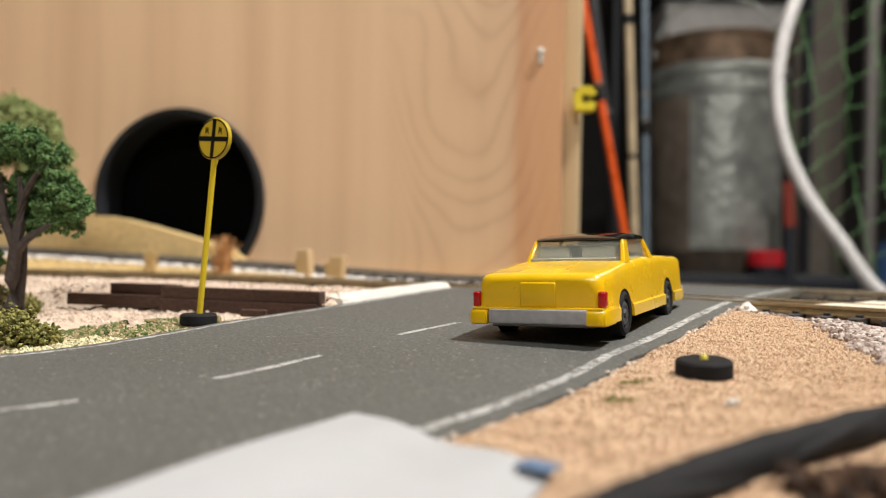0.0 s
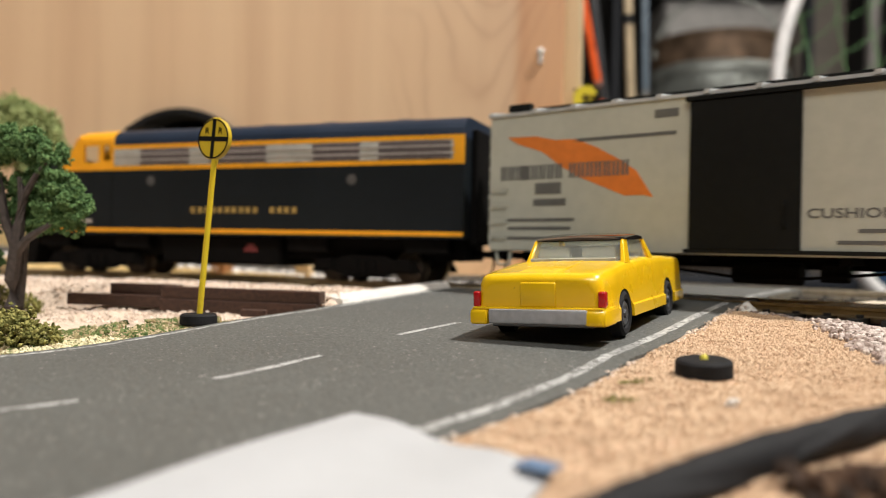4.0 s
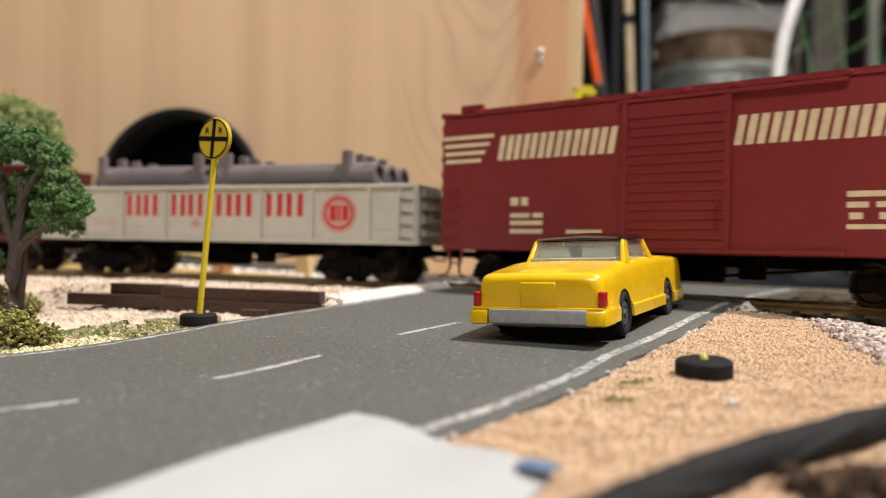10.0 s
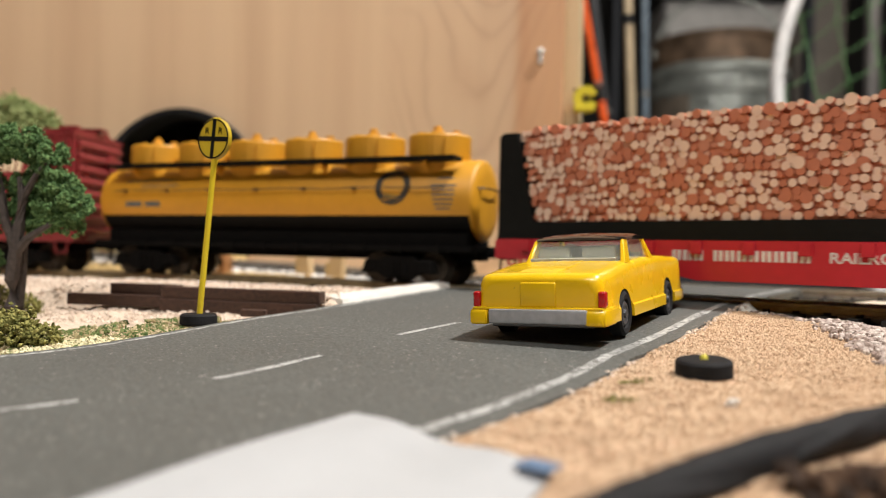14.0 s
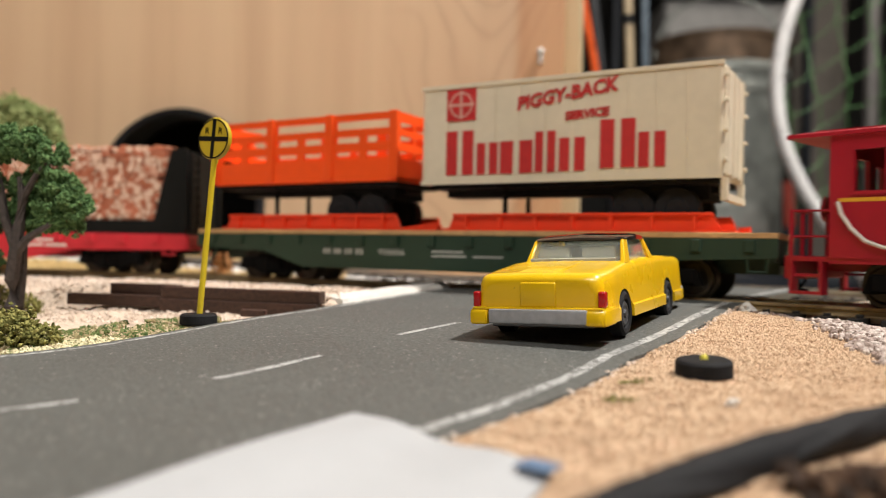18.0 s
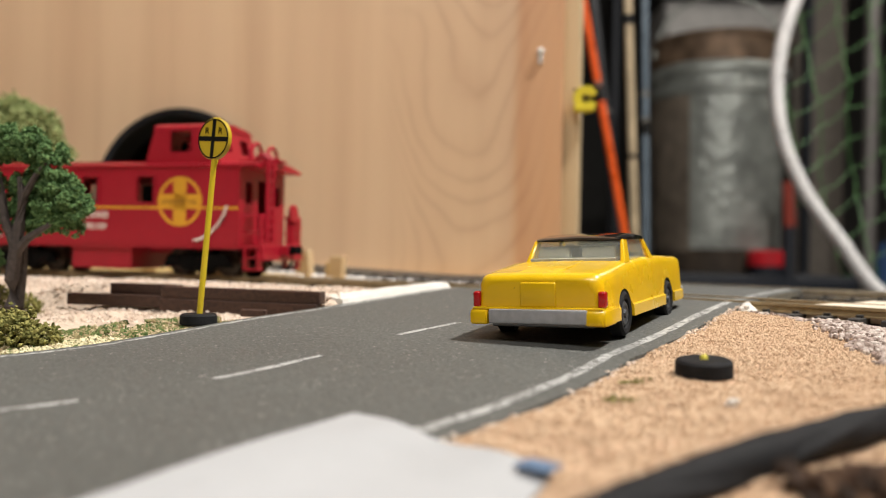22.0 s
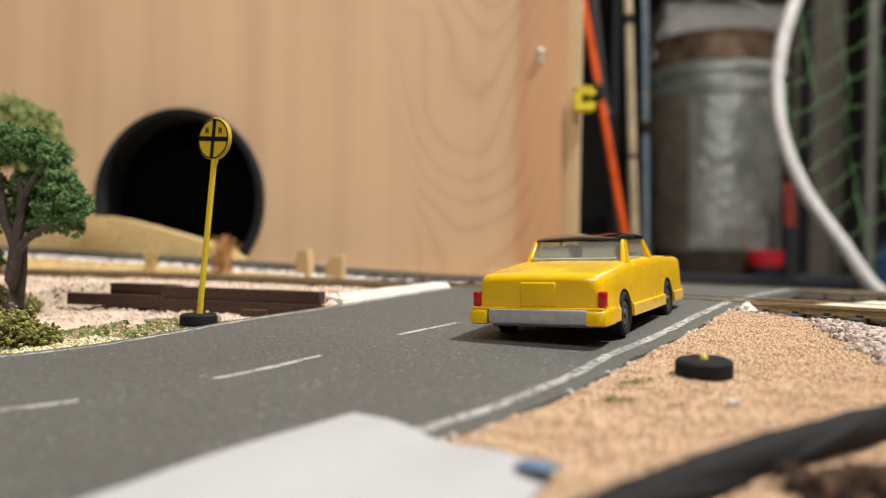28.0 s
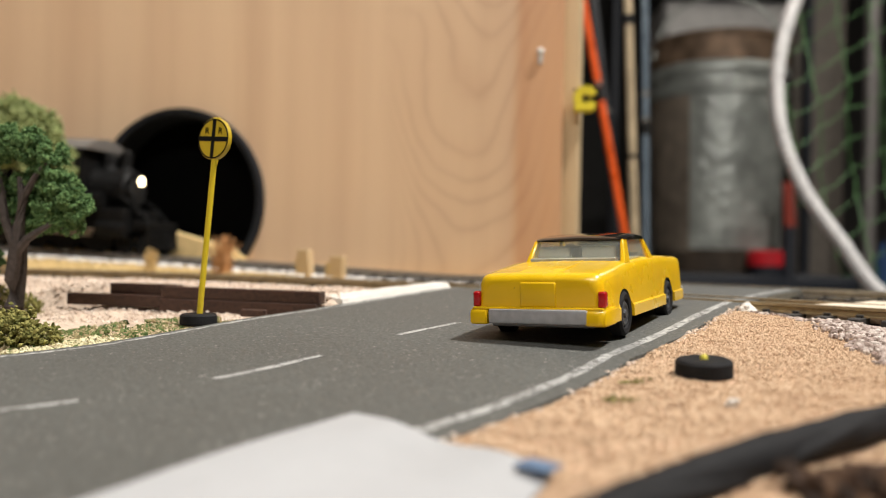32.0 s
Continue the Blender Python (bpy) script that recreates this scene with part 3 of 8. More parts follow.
NAVY = mat("navy_black", (0.0055, 0.0085, 0.011), 0.5, spec=0.22, grain=0.08, stain=0.12)
NAVY_ROOF = mat("blue_roof", (0.013, 0.023, 0.043), 0.45, spec=0.35, grain=0.06)
LOCO_YELLOW = mat("warbonnet_yellow", (0.80, 0.36, 0.012), 0.42, grain=0.05)
LOUVRE = mat("louvre_grey", (0.105, 0.085, 0.085), 0.5, grain=0.2, scale=800)
PALE_GREY = mat("pale_grey", (0.40, 0.40, 0.36), 0.5)
TRIM_GREY = mat("bare_trim", (0.60, 0.58, 0.55), 0.4, metal=0.5)
GUNMETAL = mat("grey_pipe", (0.135, 0.115, 0.12), 0.5, grain=0.08, stain=0.12, stain_scale=100)
COAL = mat("coal_grey", (0.115, 0.128, 0.145), 0.6, grain=0.35, scale=900, bump=0.0012, bump_scale=700)
TRUCK = mat("truck_black", (0.0045, 0.004, 0.0037), 0.8, grain=0.25, spec=0.07)
TRUCK_BROWN = mat("truck_brown", (0.055, 0.035, 0.022), 0.6, grain=0.2)
TREAD = mat("wheel_steel", (0.045, 0.034, 0.024), 0.42, metal=0.5)
CARS, WHEELS = [], []


def car_thing(name, label, off, bogie, category="railway car"):
    t = thing(name, mpose(0, 0, 0), label, category, "cars of the train")
    CARS.append((t, off, bogie))
    return t


def cut_wall(bm, x0, x1, z0, z1, y0, y1, holes, swap=False):
    """A wall in x and z (or y and z, swapped) with square openings right through it, as one closed mesh."""
    xs = sorted({x0, x1, *(v for h in holes for v in h[:2])})
    zs = sorted({z0, z1, *(v for h in holes for v in h[2:])})
    cells = {(i, k) for i in range(len(xs) - 1) for k in range(len(zs) - 1)
             if not any(h[0] <= (xs[i] + xs[i + 1]) / 2 <= h[1] and h[2] <= (zs[k] + zs[k + 1]) / 2 <= h[3] for h in holes)}
    made = {}

    def corner(i, k, side):
        if (i, k, side) not in made:
            y = (y0, y1)[side]
            made[i, k, side] = bm.verts.new((y, xs[i], zs[k]) if swap else (xs[i], y, zs[k]))
        return made[i, k, side]

    for i, k in cells:
        for side in (0, 1):
            bm.faces.new([corner(a, c, side) for a, c in ((i, k), (i + 1, k), (i + 1, k + 1), (i, k + 1))])
        for beside, (a, c), (d, e) in (((i - 1, k), (i, k), (i, k + 1)), ((i + 1, k), (i + 1, k), (i + 1, k + 1)),
                                       ((i, k - 1), (i, k), (i + 1, k)), ((i, k + 1), (i, k + 1), (i + 1, k + 1))):
            if beside not in cells:
                bm.faces.new((corner(a, c, 0), corner(d, e, 0), corner(d, e, 1), corner(a, c, 1)))
    return bm


def truck_meshes(material):
    side = bmesh.new()
    prism(side, [(-13.2, 3.2), (-11.8, 6.9), (-6.6, 7.1), (-4.6, 8.2), (4.6, 8.2), (6.6, 7.1), (11.8, 6.9), (13.2, 3.2), (11.2, 3.0), (7.8, 3.4),
                 (4.6, 1.6), (-4.6, 1.6), (-7.8, 3.4), (-11.2, 3.0)], -0.7, 0.7, "y")
    for x in (-9.5, 9.5):
        box(side, x - 1.9, x + 1.9, -1.4, 0.2, 3.4, 7.2, 0.35)
    for x in (-2.2, 0, 2.2):
        cyl(side, (x, -0.7, 2.4), (x, -0.7, 6.6), 0.95, seg=8)
    bol = bmesh.new()
    box(bol, -3.2, 3.2, -12.4, 12.4, 4.2, 7.4, 0.5)
    cyl(bol, (0, 0, 7), (0, 0, 9.6), 4.0, seg=14)
    wheel = bmesh.new()
    for sgn in (-1, 1):
        lathe(wheel, [(1.4, sgn * 5.6), (5.55, sgn * 5.9), (5.5, sgn * 6.7), (4.9, sgn * 7.1), (4.75, sgn * 9.3), (4.0, sgn * 9.35), (3.6, sgn * 8.8), (1.6, sgn * 8.9), (1.3, sgn * 9.6)], 22, axis="y")
        for k in range(6):
            a = k * math.tau / 6
            c, s = 2.7 * math.cos(a), 2.7 * math.sin(a)
            cyl(wheel, (c, sgn * 8.6, s), (c, sgn * 9.15, s), 0.45, seg=6)
    cyl(wheel, (0, -11.4, 0), (0, 11.4, 0), 1.1, seg=10)
    return mesh_of("side_frame", side, material), mesh_of("truck", bol, material), mesh_of("wheelset", wheel, TREAD)


FREIGHT = truck_meshes(TRUCK)


def truck(parent, x, off, meshes=FREIGHT, axles=(-9.5, 9.5), stretch=1.0):
    """A truck at x along its car, turned to follow the curve, with its axles as turning parts."""
    t = link("truck", meshes[1], parent, "", mpose(x, 0, 0, 0, 0, -math.degrees(x / RADIUS)))
    for y, r in ((-12.6, 0), (12.6, 180)):
        link("side_frame", meshes[0], t, "", mpose(0, y, 0, 0, 0, r) @ Matrix.Diagonal((stretch, 1, 1, 1)))
    for a in axles:
        WHEELS.append((link("wheelset", meshes[2], t, "", mpose(a, 0, 4.85)), a, off + x))
    return t


def coupler(parent, x, way):
    bm = bmesh.new()
    box(bm, *sorted((x - way * 4, x + way * 5.2)), -1.3, 1.3, 8.2, 10.2, 0.3)
    box(bm, *sorted((x + way * 4.8, x + way * 8)), -2.1, 0.6, 7.8, 10.6, 0.4)
    box(bm, *sorted((x + way * 6.2, x + way * 8.2)), 0.3, 2.0, 7.8, 10.6, 0.4)
    pipe(bm, [(x + way * 5.5, -0.6, 8), (x + way * 5.3, -0.8, 5), (x + way * 4.2, -1.4, 2.8), (x + way * 2.2, -2.0, 2.6)], 0.38, 6)
    part("coupler", bm, TRUCK, parent)


def underframe(parent, half, z0=7.6, z1=11.5, wide=6):
    bm = bmesh.new()
    box(bm, -half, half, -wide / 2, wide / 2, z0, z1, 0.3)
    part("centre_sill", bm, TRUCK, parent)
    for x in (-half * 0.69, half * 0.69, -half * 0.25, half * 0.25):
        bm = bmesh.new()
        box(bm, x - 1.2, x + 1.2, -13.5, 13.5, z0 + 1.2, z1, 0.2)
        part("cross_bearer", bm, TRUCK, parent)
    bm = bmesh.new()
    cyl(bm, (-half * 0.12, -7, 6.6), (half * 0.1, -7, 6.6), 2.6, seg=12)
    part("air_cylinder", bm, TRUCK, parent)
    bm = bmesh.new()
    box(bm, half * 0.16, half * 0.24, -9, -5, 5, 9, 0.3)
    part("valve_box", bm, TRUCK, parent)
    bm = bmesh.new()
    pipe(bm, [(-half * 0.55, -10.5, 8.6), (-half * 0.1, -10.5, 5.6), (half * 0.1, -10.5, 5.6), (half * 0.55, -10.5, 8.6)], 0.4, 6)
    part("brake_rod", bm, TRUCK, parent)


def bars(name, rects, y, material, parent, label=""):
    """Flat painted marks on the near side."""
    for x0, x1, z0, z1 in rects:
        bm = bmesh.new()
        box(bm, x0, x1, y - 0.10, y + 0.25, z0, z1)
        ob = part(name.replace("marks", "mark"), bm, material, parent, label)
    return ob


def blocks(name, x0, x1, z0, z1, count, y, material, parent, gaps=(), gap=0.22, slant=0.0, stem=0.36):
    """A painted name as plain upright bars, two for each sign."""
    pitch = (x1 - x0) / (count + 0.7 * len(gaps))
    x = x0
    h = z1 - z0
    for k in range(count):
        w = pitch * (1 - gap)
        for a in (x, x + w * (1 - stem)):
            bm = bmesh.new()
            prism(bm, [(a, z0), (a + w * stem, z0), (a + w * stem + slant * h, z1), (a + slant * h, z1)], y - 0.10, y + 0.25, "y")
            part(name, bm, material, parent)
        x += pitch + (0.7 * pitch if k in gaps else 0)


def disc(name, x, z, r, y, material, parent, hole=0.0, seg=36, label=""):
    bm = bmesh.new()
    a = [(x + r * math.cos(k * math.tau / seg), z + r * math.sin(k * math.tau / seg)) for k in range(seg)]
    if not hole:
        prism(bm, a, y - 0.08, y + 0.2, "y")
    else:
        loops = [[bm.verts.new((x + (px - x) * f, d, z + (pz - z) * f)) for px, pz in a] for f, d in ((1, y - 0.1), (1, y + 0.2), (hole, y + 0.2), (hole, y - 0.1))]
        for lo, hi in zip(loops, loops[1:] + loops[:1]):
            for k in range(seg):
                bm.faces.new((lo[k], lo[(k + 1) % seg], hi[(k + 1) % seg], hi[k]))
    return part(name, bm, material, parent, label)


def ladder(parent, x0, x1, z0, z1, y, rungs, material, name="ladder"):
    bm = bmesh.new()
    for x in (x0, x1):
        box(bm, x - 0.35, x + 0.35, y - 0.9, y + 0.1, z0, z1)
    for k in range(rungs):
        z = z0 + (z1 - z0) * (k + 0.5) / rungs
        box(bm, x0, x1, y - 0.85, y - 0.35, z - 0.25, z + 0.25)
    return part(name, bm, material, parent)


def end_ladder(parent, x, y0, y1, z0, z1, rungs, material):
    bm = bmesh.new()
    lo, hi = sorted((x, x + (0.9 if x > 0 else -0.9)))
    for y in (y0, y1):
        box(bm, lo, hi, y - 0.35, y + 0.35, z0, z1)
    for k in range(rungs):
        z = z0 + (z1 - z0) * (k + 0.5) / rungs
        box(bm, lo, hi, y0, y1, z - 0.25, z + 0.25)
    return part("end_ladder", bm, material, parent)


def stirrups(parent, half, material, y=-15.8):
    for x in (-half + 4.5, half - 4.5):
        for yy in (y, -y):
            bm = bmesh.new()
            pipe(bm, [(x - 2.4, yy, 10.8), (x - 1.9, yy, 6.8), (x + 1.9, yy, 6.8), (x + 2.4, yy, 10.8)], 0.42, 6)
            part("stirrup", bm, material, parent)


def boxcar(name, label, off, paint, roof_paint, door_paint, walk_paint, door, half=70.3, z0=10.5, z1=47.3, ends=8, ribbed=True):
    t = car_thing(name, label, off, 49, "boxcar")
    w = 16.6
    bm = bmesh.new()
    box(bm, -half, half, -w, w, z0, z1, 0.35)
    part("body", bm, paint, t)
    bm = bmesh.new()
    prism(bm, [(-w - 0.5, z1 - 0.3), (w + 0.5, z1 - 0.3), (w + 0.5, z1 + 0.5), (0, z1 + 2.6), (-w - 0.5, z1 + 0.5)], -half - 0.4, half + 0.4, "x")
    n = 12
    for k in range(n + 1):
        x = -half + 0.6 + (2 * half - 1.2) * k / n
        prism(bm, [(-w - 0.8, z1), (w + 0.8, z1), (w + 0.8, z1 + 1.0), (0, z1 + 3.2), (-w - 0.8, z1 + 1.0)], x - 0.7, x + 0.7, "x")
    part("roof", bm, roof_paint, t)
    for y in (-2.0, 0.0, 2.0):
        bm = bmesh.new()
        box(bm, -half - 2.2, half + 2.2, y - 0.85, y + 0.85, z1 + 3.4, z1 + 4.2)
        part("walkway_board", bm, walk_paint, t)
    for sg in (-1, 1):
        bm = bmesh.new()
        box(bm, *sorted((sg * (half - 9), sg * (half - 2))), -11, 11, z1 + 2.0, z1 + 3.0)
        for yy in (-10, 10):
            box(bm, *sorted((sg * (half - 9), sg * (half - 2))), yy - 1, yy + 1, z1 + 3.0, z1 + 4.0)
        part("lateral_walkway", bm, walk_paint, t)
    # pressed ends
    for sg in (-1, 1):
        bm = bmesh.new()
        pitch = (z1 - z0 - 3) / ends
        for k in range(ends):
            zc = z0 + 2 + pitch * (k + 0.5)
            pipe(bm, [(sg * (half + 0.1), -w + 1.6, zc), (sg * (half + 0.5), -w + 4, zc), (sg * (half + 0.5), w - 4, zc), (sg * (half + 0.1), w - 1.6, zc)], pitch * 0.36, 8)
        part("pressed_end", bm, paint if not ribbed else roof_paint, t, smooth=True)
        bm = bmesh.new()
        cyl(bm, (sg * (half + 1), 6, z1 - 8), (sg * (half + 2.6), 6, z1 - 8), 3.2, seg=16)
        cyl(bm, (sg * (half + 1.4), 6, z1 - 8), (sg * (half + 1.4), 6, z1 - 20), 0.5, seg=6)
        part("brake_wheel", bm, roof_paint, t)
        end_ladder(t, sg * (half + 0.4), -14.5, -9.5, z0 + 1, z1 - 2, 7, paint)
        coupler(t, sg * half, sg)
    ladder(t, half - 8.2, half - 1.6, z0 + 1.5, z1 - 1.2, -w, 7, paint)
    for k in range(4):
        bm = bmesh.new()
        pipe(bm, [(-half + 1.6, -w - 0.1, z0 + 4 + 4.2 * k), (-half + 1.6, -w - 0.9, z0 + 4 + 4.2 * k), (-half + 6, -w - 0.9, z0 + 4 + 4.2 * k), (-half + 6, -w - 0.1, z0 + 4 + 4.2 * k)], 0.25, 5)
        part("grab_iron", bm, paint, t)
    # corner rivets
    bm = bmesh.new()
    for x in (half - 0.7,):
        for k in range(22):
            z = z0 + 2 + (z1 - z0 - 3) * k / 21
            box(bm, x - 0.35, x + 0.35, -w - 0.25, -w, z - 0.35, z + 0.35)
            box(bm, half, half + 0.3, -w + 0.5, -w + 1.2, z - 0.35, z + 0.35)
    part("rivet_row", bm, roof_paint, t)
    # sliding door on its tracks
    bm = bmesh.new()
    x0, x1 = door
    box(bm, x0, x1, -w - 1.0, -w, z0 + 1.2, z1 - 1.6, 0.2)
    if ribbed:
        for k in range(14):
            zc = z0 + 4 + (z1 - z0 - 9) * k / 13
            box(bm, x0 + 1.5, x1 - 1.5, -w - 1.35, -w - 1.0, zc - 0.4, zc + 0.4)
        for x in (x0 + 0.7, x1 - 0.7):
            box(bm, x - 0.7, x + 0.7, -w - 1.5, -w - 1.0, z0 + 1.2, z1 - 1.6)
    d = part("door", bm, door_paint, t)
    bm = bmesh.new()
    pipe(bm, [(x1 - 3, -w - 1.2, z0 + 6), (x1 - 3, -w - 1.9, z0 + 7), (x1 - 3, -w - 1.9, z0 + 11), (x1 - 3, -w - 1.2, z0 + 12)], 0.3, 6)
    part("door_latch", bm, door_paint, d)
    for z in (z1 - 1.5, z0 + 0.4):
        bm = bmesh.new()
        box(bm, x0 - 1, x1 + (x1 - x0) * 0.9, -w - 1.4, -w, z, z + 0.9)
        part("door_track", bm, door_paint, t)
    underframe(t, half - 2)
    stirrups(t, half, paint)
    for x in (-49, 49):
        truck(t, x, off)
    return t, w


# -- silver boxcar with a black door
wp, side = boxcar("silver_boxcar", "silver-grey steel boxcar with black sliding door and orange feather mark", -504.0, BOXCAR_GREY, SILVER_ROOF, DOOR_BLACK, DOOR_BLACK, (-15.4, 9.0), ribbed=False, ends=9)
sy = -side
bm = bmesh.new()
prism(bm, [(-64.5, 41.3), (-58, 41.0), (-52, 39.6), (-46, 39.4), (-40, 37), (-34, 33.8), (-29, 30.6), (-24.5, 24.0), (-27, 24.6), (-32, 24.6), (-38, 27.0), (-44.6, 29.6), (-50, 32.6), (-56, 36.8), (-61, 39.2)], sy - 0.1, sy + 0.2, "y")
part("feather_mark", bm, FEATHER, wp, "orange feather-shaped mark")
blocks("name_mark", -66.5, -30.5, 29.6, 33.4, 14, sy - 0.06, INK, wp, gaps=(6,), stem=0.4)
bars("mark_lines", [(-46, -19, 38.6, 39.5), (-24.5, -18.5, 42.8, 44.8)], sy, INK, wp)
bars("data_marks", [(-58, -50, 25.6, 28.6), (-58.5, -48.5, 22.5, 24.4), (-64, -46, 18.4, 19.3), (-64, -47, 16.2, 17.1), (-64, -34, 13.6, 14.4)], sy, INK, wp)
words("side_lettering", "CUSHION UNDERFRAME", 2.0, INK, wp, on_side(10.0, sy - 0.02, 18.7), width=1.36, bold=0.05)
bars("data_marks", [(20, 34, 15.6, 16.4), (36, 48, 15.6, 16.4), (16, 36, 13.2, 14.0), (38, 54, 13.2, 14.0)], sy, INK, wp)
bars("emblem_plate", [(29.3, 43.0, 28.2, 40.4)], sy, INK, wp, "dark square emblem plate")
bars("emblem_panel", [(30.4, 41.9, 29.2, 31.8), (30.4, 41.9, 36.2, 39.4), (32.5, 40, 32.4, 33.2)], sy - 0.06, mat("emblem_grey", (0.20, 0.20, 0.185), 0.6), wp)
bars("emblem_centre", [(31, 35.6, 33.4, 35.6), (37, 41.4, 33.2, 35.2)], sy - 0.06, mat("worn_orange_ink", (0.26, 0.09, 0.045), 0.6), wp)

for ob in wp.children:
    # the door end of this car is a little longer than the other
    if ob.type == "MESH" and ob.name.split(".")[0] not in ("truck", "side_frame", "wheelset"):
        for v in ob.data.vertices:
            if v.co.x < -0.060:
                v.co.x -= 0.0026

# -- red boxcar
wm, side = boxcar("red_boxcar", "dull red boxcar with ribbed door and cream lettering stripes", -65.0, BOX_RED, BOX_RED, BOX_RED, BOX_RED, (-14.5, 11.6), ends=8, z1=48.2)
sy = -side
for x0, x1 in ((-70.0, -52.8), (53.2, 62.2)):
    bars("speed_stripes", [(x0 + 0.3 * k, x1 - 1.4 * k if x0 < 0 else x1, 41.4 - 2.2 * k, 42.5 - 2.2 * k) for k in range(4)], sy, CREAM_INK, wm)
blocks("name_mark", -51.5, -16.6, 35.0, 41.6, 7, sy, CREAM_INK, wm, slant=0.18, stem=0.4, gap=0.14)
blocks("name_mark", 11.8, 51.5, 35.1, 41.7, 8, sy, CREAM_INK, wm, slant=0.18, stem=0.4, gap=0.14)
bars("data_marks", [(-47, -44.5, 22.6, 24.8), (-43.6, -41.6, 22.6, 24.8), (-47, -41, 19.4, 20.6), (-40, -37, 19.4, 20.6), (-47, -37, 17.4, 18.6), (-47, -37, 15.2, 16.4), (-30, -20, 15.2, 16.2)], sy, CREAM_INK, wm)
bars("data_marks", [(35, 45.5, 23.0, 24.2), (35, 39, 20.8, 22.0), (40.4, 44.5, 20.8, 22.0), (35.5, 38, 18.4, 19.8), (41, 43.5, 18.4, 19.8), (35, 43, 16.4, 17.4)], sy, CREAM_INK, wm)


# -- diesel locomotive
def ring(x, w, z0, zt, r, n=5):
    pts = [(x, -w, z0), (x, -w, zt - r)]
    for k in range(1, n + 1):
        a = math.pi * k / (2 * n)
        pts.append((x, -w + r - r * math.cos(a), zt - r + r * math.sin(a)))
    return pts + [(p[0], -p[1], p[2]) for p in reversed(pts)]


def build_loco():
    t = car_thing("diesel_locomotive", "streamlined navy and yellow diesel locomotive with grey louvre band", -677.4, 55, "locomotive")
    w = 16.2
    bm = bmesh.new()
    rows = [(-79.2, 9.0, 31.0), (-78.9, 10.8, 33.2), (-78.2, 12.4, 35.0), (-77.0, 13.7, 36.3), (-75.2, 14.8, 37.3), (-72.5, 15.6, 38.2), (-68, 16.0, 39.0), (-64, 16.15, 39.4), (-58, 16.2, 39.5)]
    loft(bm, [ring(x, ww, 13.6, zt, 6.2, 8) for x, ww, zt in rows])
    part("nose", bm, NAVY, t, smooth=True)
    bm = bmesh.new()
    prism(bm, [(-60.5, 13.6), (86.0, 13.6), (86.0, 43.0), (-39.5, 43.0), (-39.5, 36.2), (-60.5, 36.2)], -w, w, "y")
    part("body", bm, NAVY, t)
    bm = bmesh.new()
    loft(bm, [ring(x, w, 43.0, 49.2, 5.2) for x in (-40, 86.0)])
    part("roof", bm, NAVY_ROOF, t, smooth=False)
    bm = bmesh.new()
    for x in (-8, 14, 36, 62):
        lathe(bm, [(5.6, 48.6), (5.6, 50.2), (4.8, 50.6), (1, 50.7)], 18, centre=(x, 0))
    part("roof_fan", bm, NAVY_ROOF, t)
    # yellow cab
    bm = bmesh.new()
    loft(bm, [ring(-56.0, w - 0.6, 45.8, 47.6, 1.6), ring(-53.5, w, 45.2, 48.8, 4.2), ring(-40, w + 0.05, 45.0, 49.25, 5.2)])
    part("cab_roof", bm, LOCO_YELLOW, t)
    for sg in (-1, 1):
        bm = bmesh.new()
        y0, y1 = sorted((sg * (w + 0.15), sg * (w - 0.9)))
        cut_wall(bm, -54.5, -39.8, 36.2, 45.6, y0, y1, [(-52.6, -46.2, 38.0, 43.6), (-44.2, -41.2, 38.4, 43.8)])
        prism(bm, [(-62, 36.2), (-54.5, 36.2), (-54.5, 45.6), (-56, 45.6)], y0, y1, "y")
        part("cab_side", bm, LOCO_YELLOW, t)
    bm = bmesh.new()
    for y0, y1 in ((-16, -13.6), (-0.8, 0.8), (13.6, 16)):
        prism(bm, [(-62, 36.2), (-60.6, 36.2), (-54.6, 46.4), (-56, 46.4)], y0, y1, "y")
    part("windscreen_frame", bm, LOCO_YELLOW, t)
    bm = bmesh.new()
    prism(bm, [(-61.2, 36.6), (-60.9, 36.6), (-55.2, 46.0), (-55.5, 46.0)], -13.6, 13.6, "y")
    part("windscreen", bm, glass("cab_glass"), t)
    bm = bmesh.new()
    box(bm, -39.9, -39, -15.2, 15.2, 36.2, 44)
    part("cab_bulkhead", bm, mat("cab_inside", (0.25, 0.2, 0.16), 0.7), t)
    # louvre band
    for sg in (-1, 1):
        y = sg * (w + 0.12)
        y0, y1 = sorted((y, sg * (w - 0.3)))
        bm = bmesh.new()
        box(bm, -39.5, 83, y0, y1, 36.7, 42.2)
        part("louvre_band", bm, PALE_GREY, t)
        for x0, x1 in ((-28.3, -8.8), (-0.8, 20.4), (37, 53), (59.2, 82)):
            bm = bmesh.new()
            ya, yb = sorted((y, y + sg * 0.18))
            box(bm, x0, x1, ya, yb, 36.9, 42.0)
            for k in range(int((x1 - x0) / 1.1)):
                box(bm, x0 + 0.3 + 1.1 * k, x0 + 0.75 + 1.1 * k, *sorted((y, y + sg * 0.4)), 37.1, 41.8)
            part("grille", bm, LOUVRE, t, "dark vertical louvre grille")
        bm = bmesh.new()
        for z in (38.4, 40.4):
            box(bm, -39.5, 83, *sorted((y, y + sg * 0.5)), z - 0.22, z + 0.22)
        part("grille_strip", bm, TRIM_GREY, t)
        for z0, z1, x0, x1 in ((35.2, 36.5, -62, 86.2), (42.3, 43.6, -40, 86.2), (14.3, 15.6, -67, 86.2), (36.5, 42.3, 82.6, 86.2)):
            bm = bmesh.new()
            box(bm, x0, x1, *sorted((y, sg * (w - 0.2))), z0, z1)
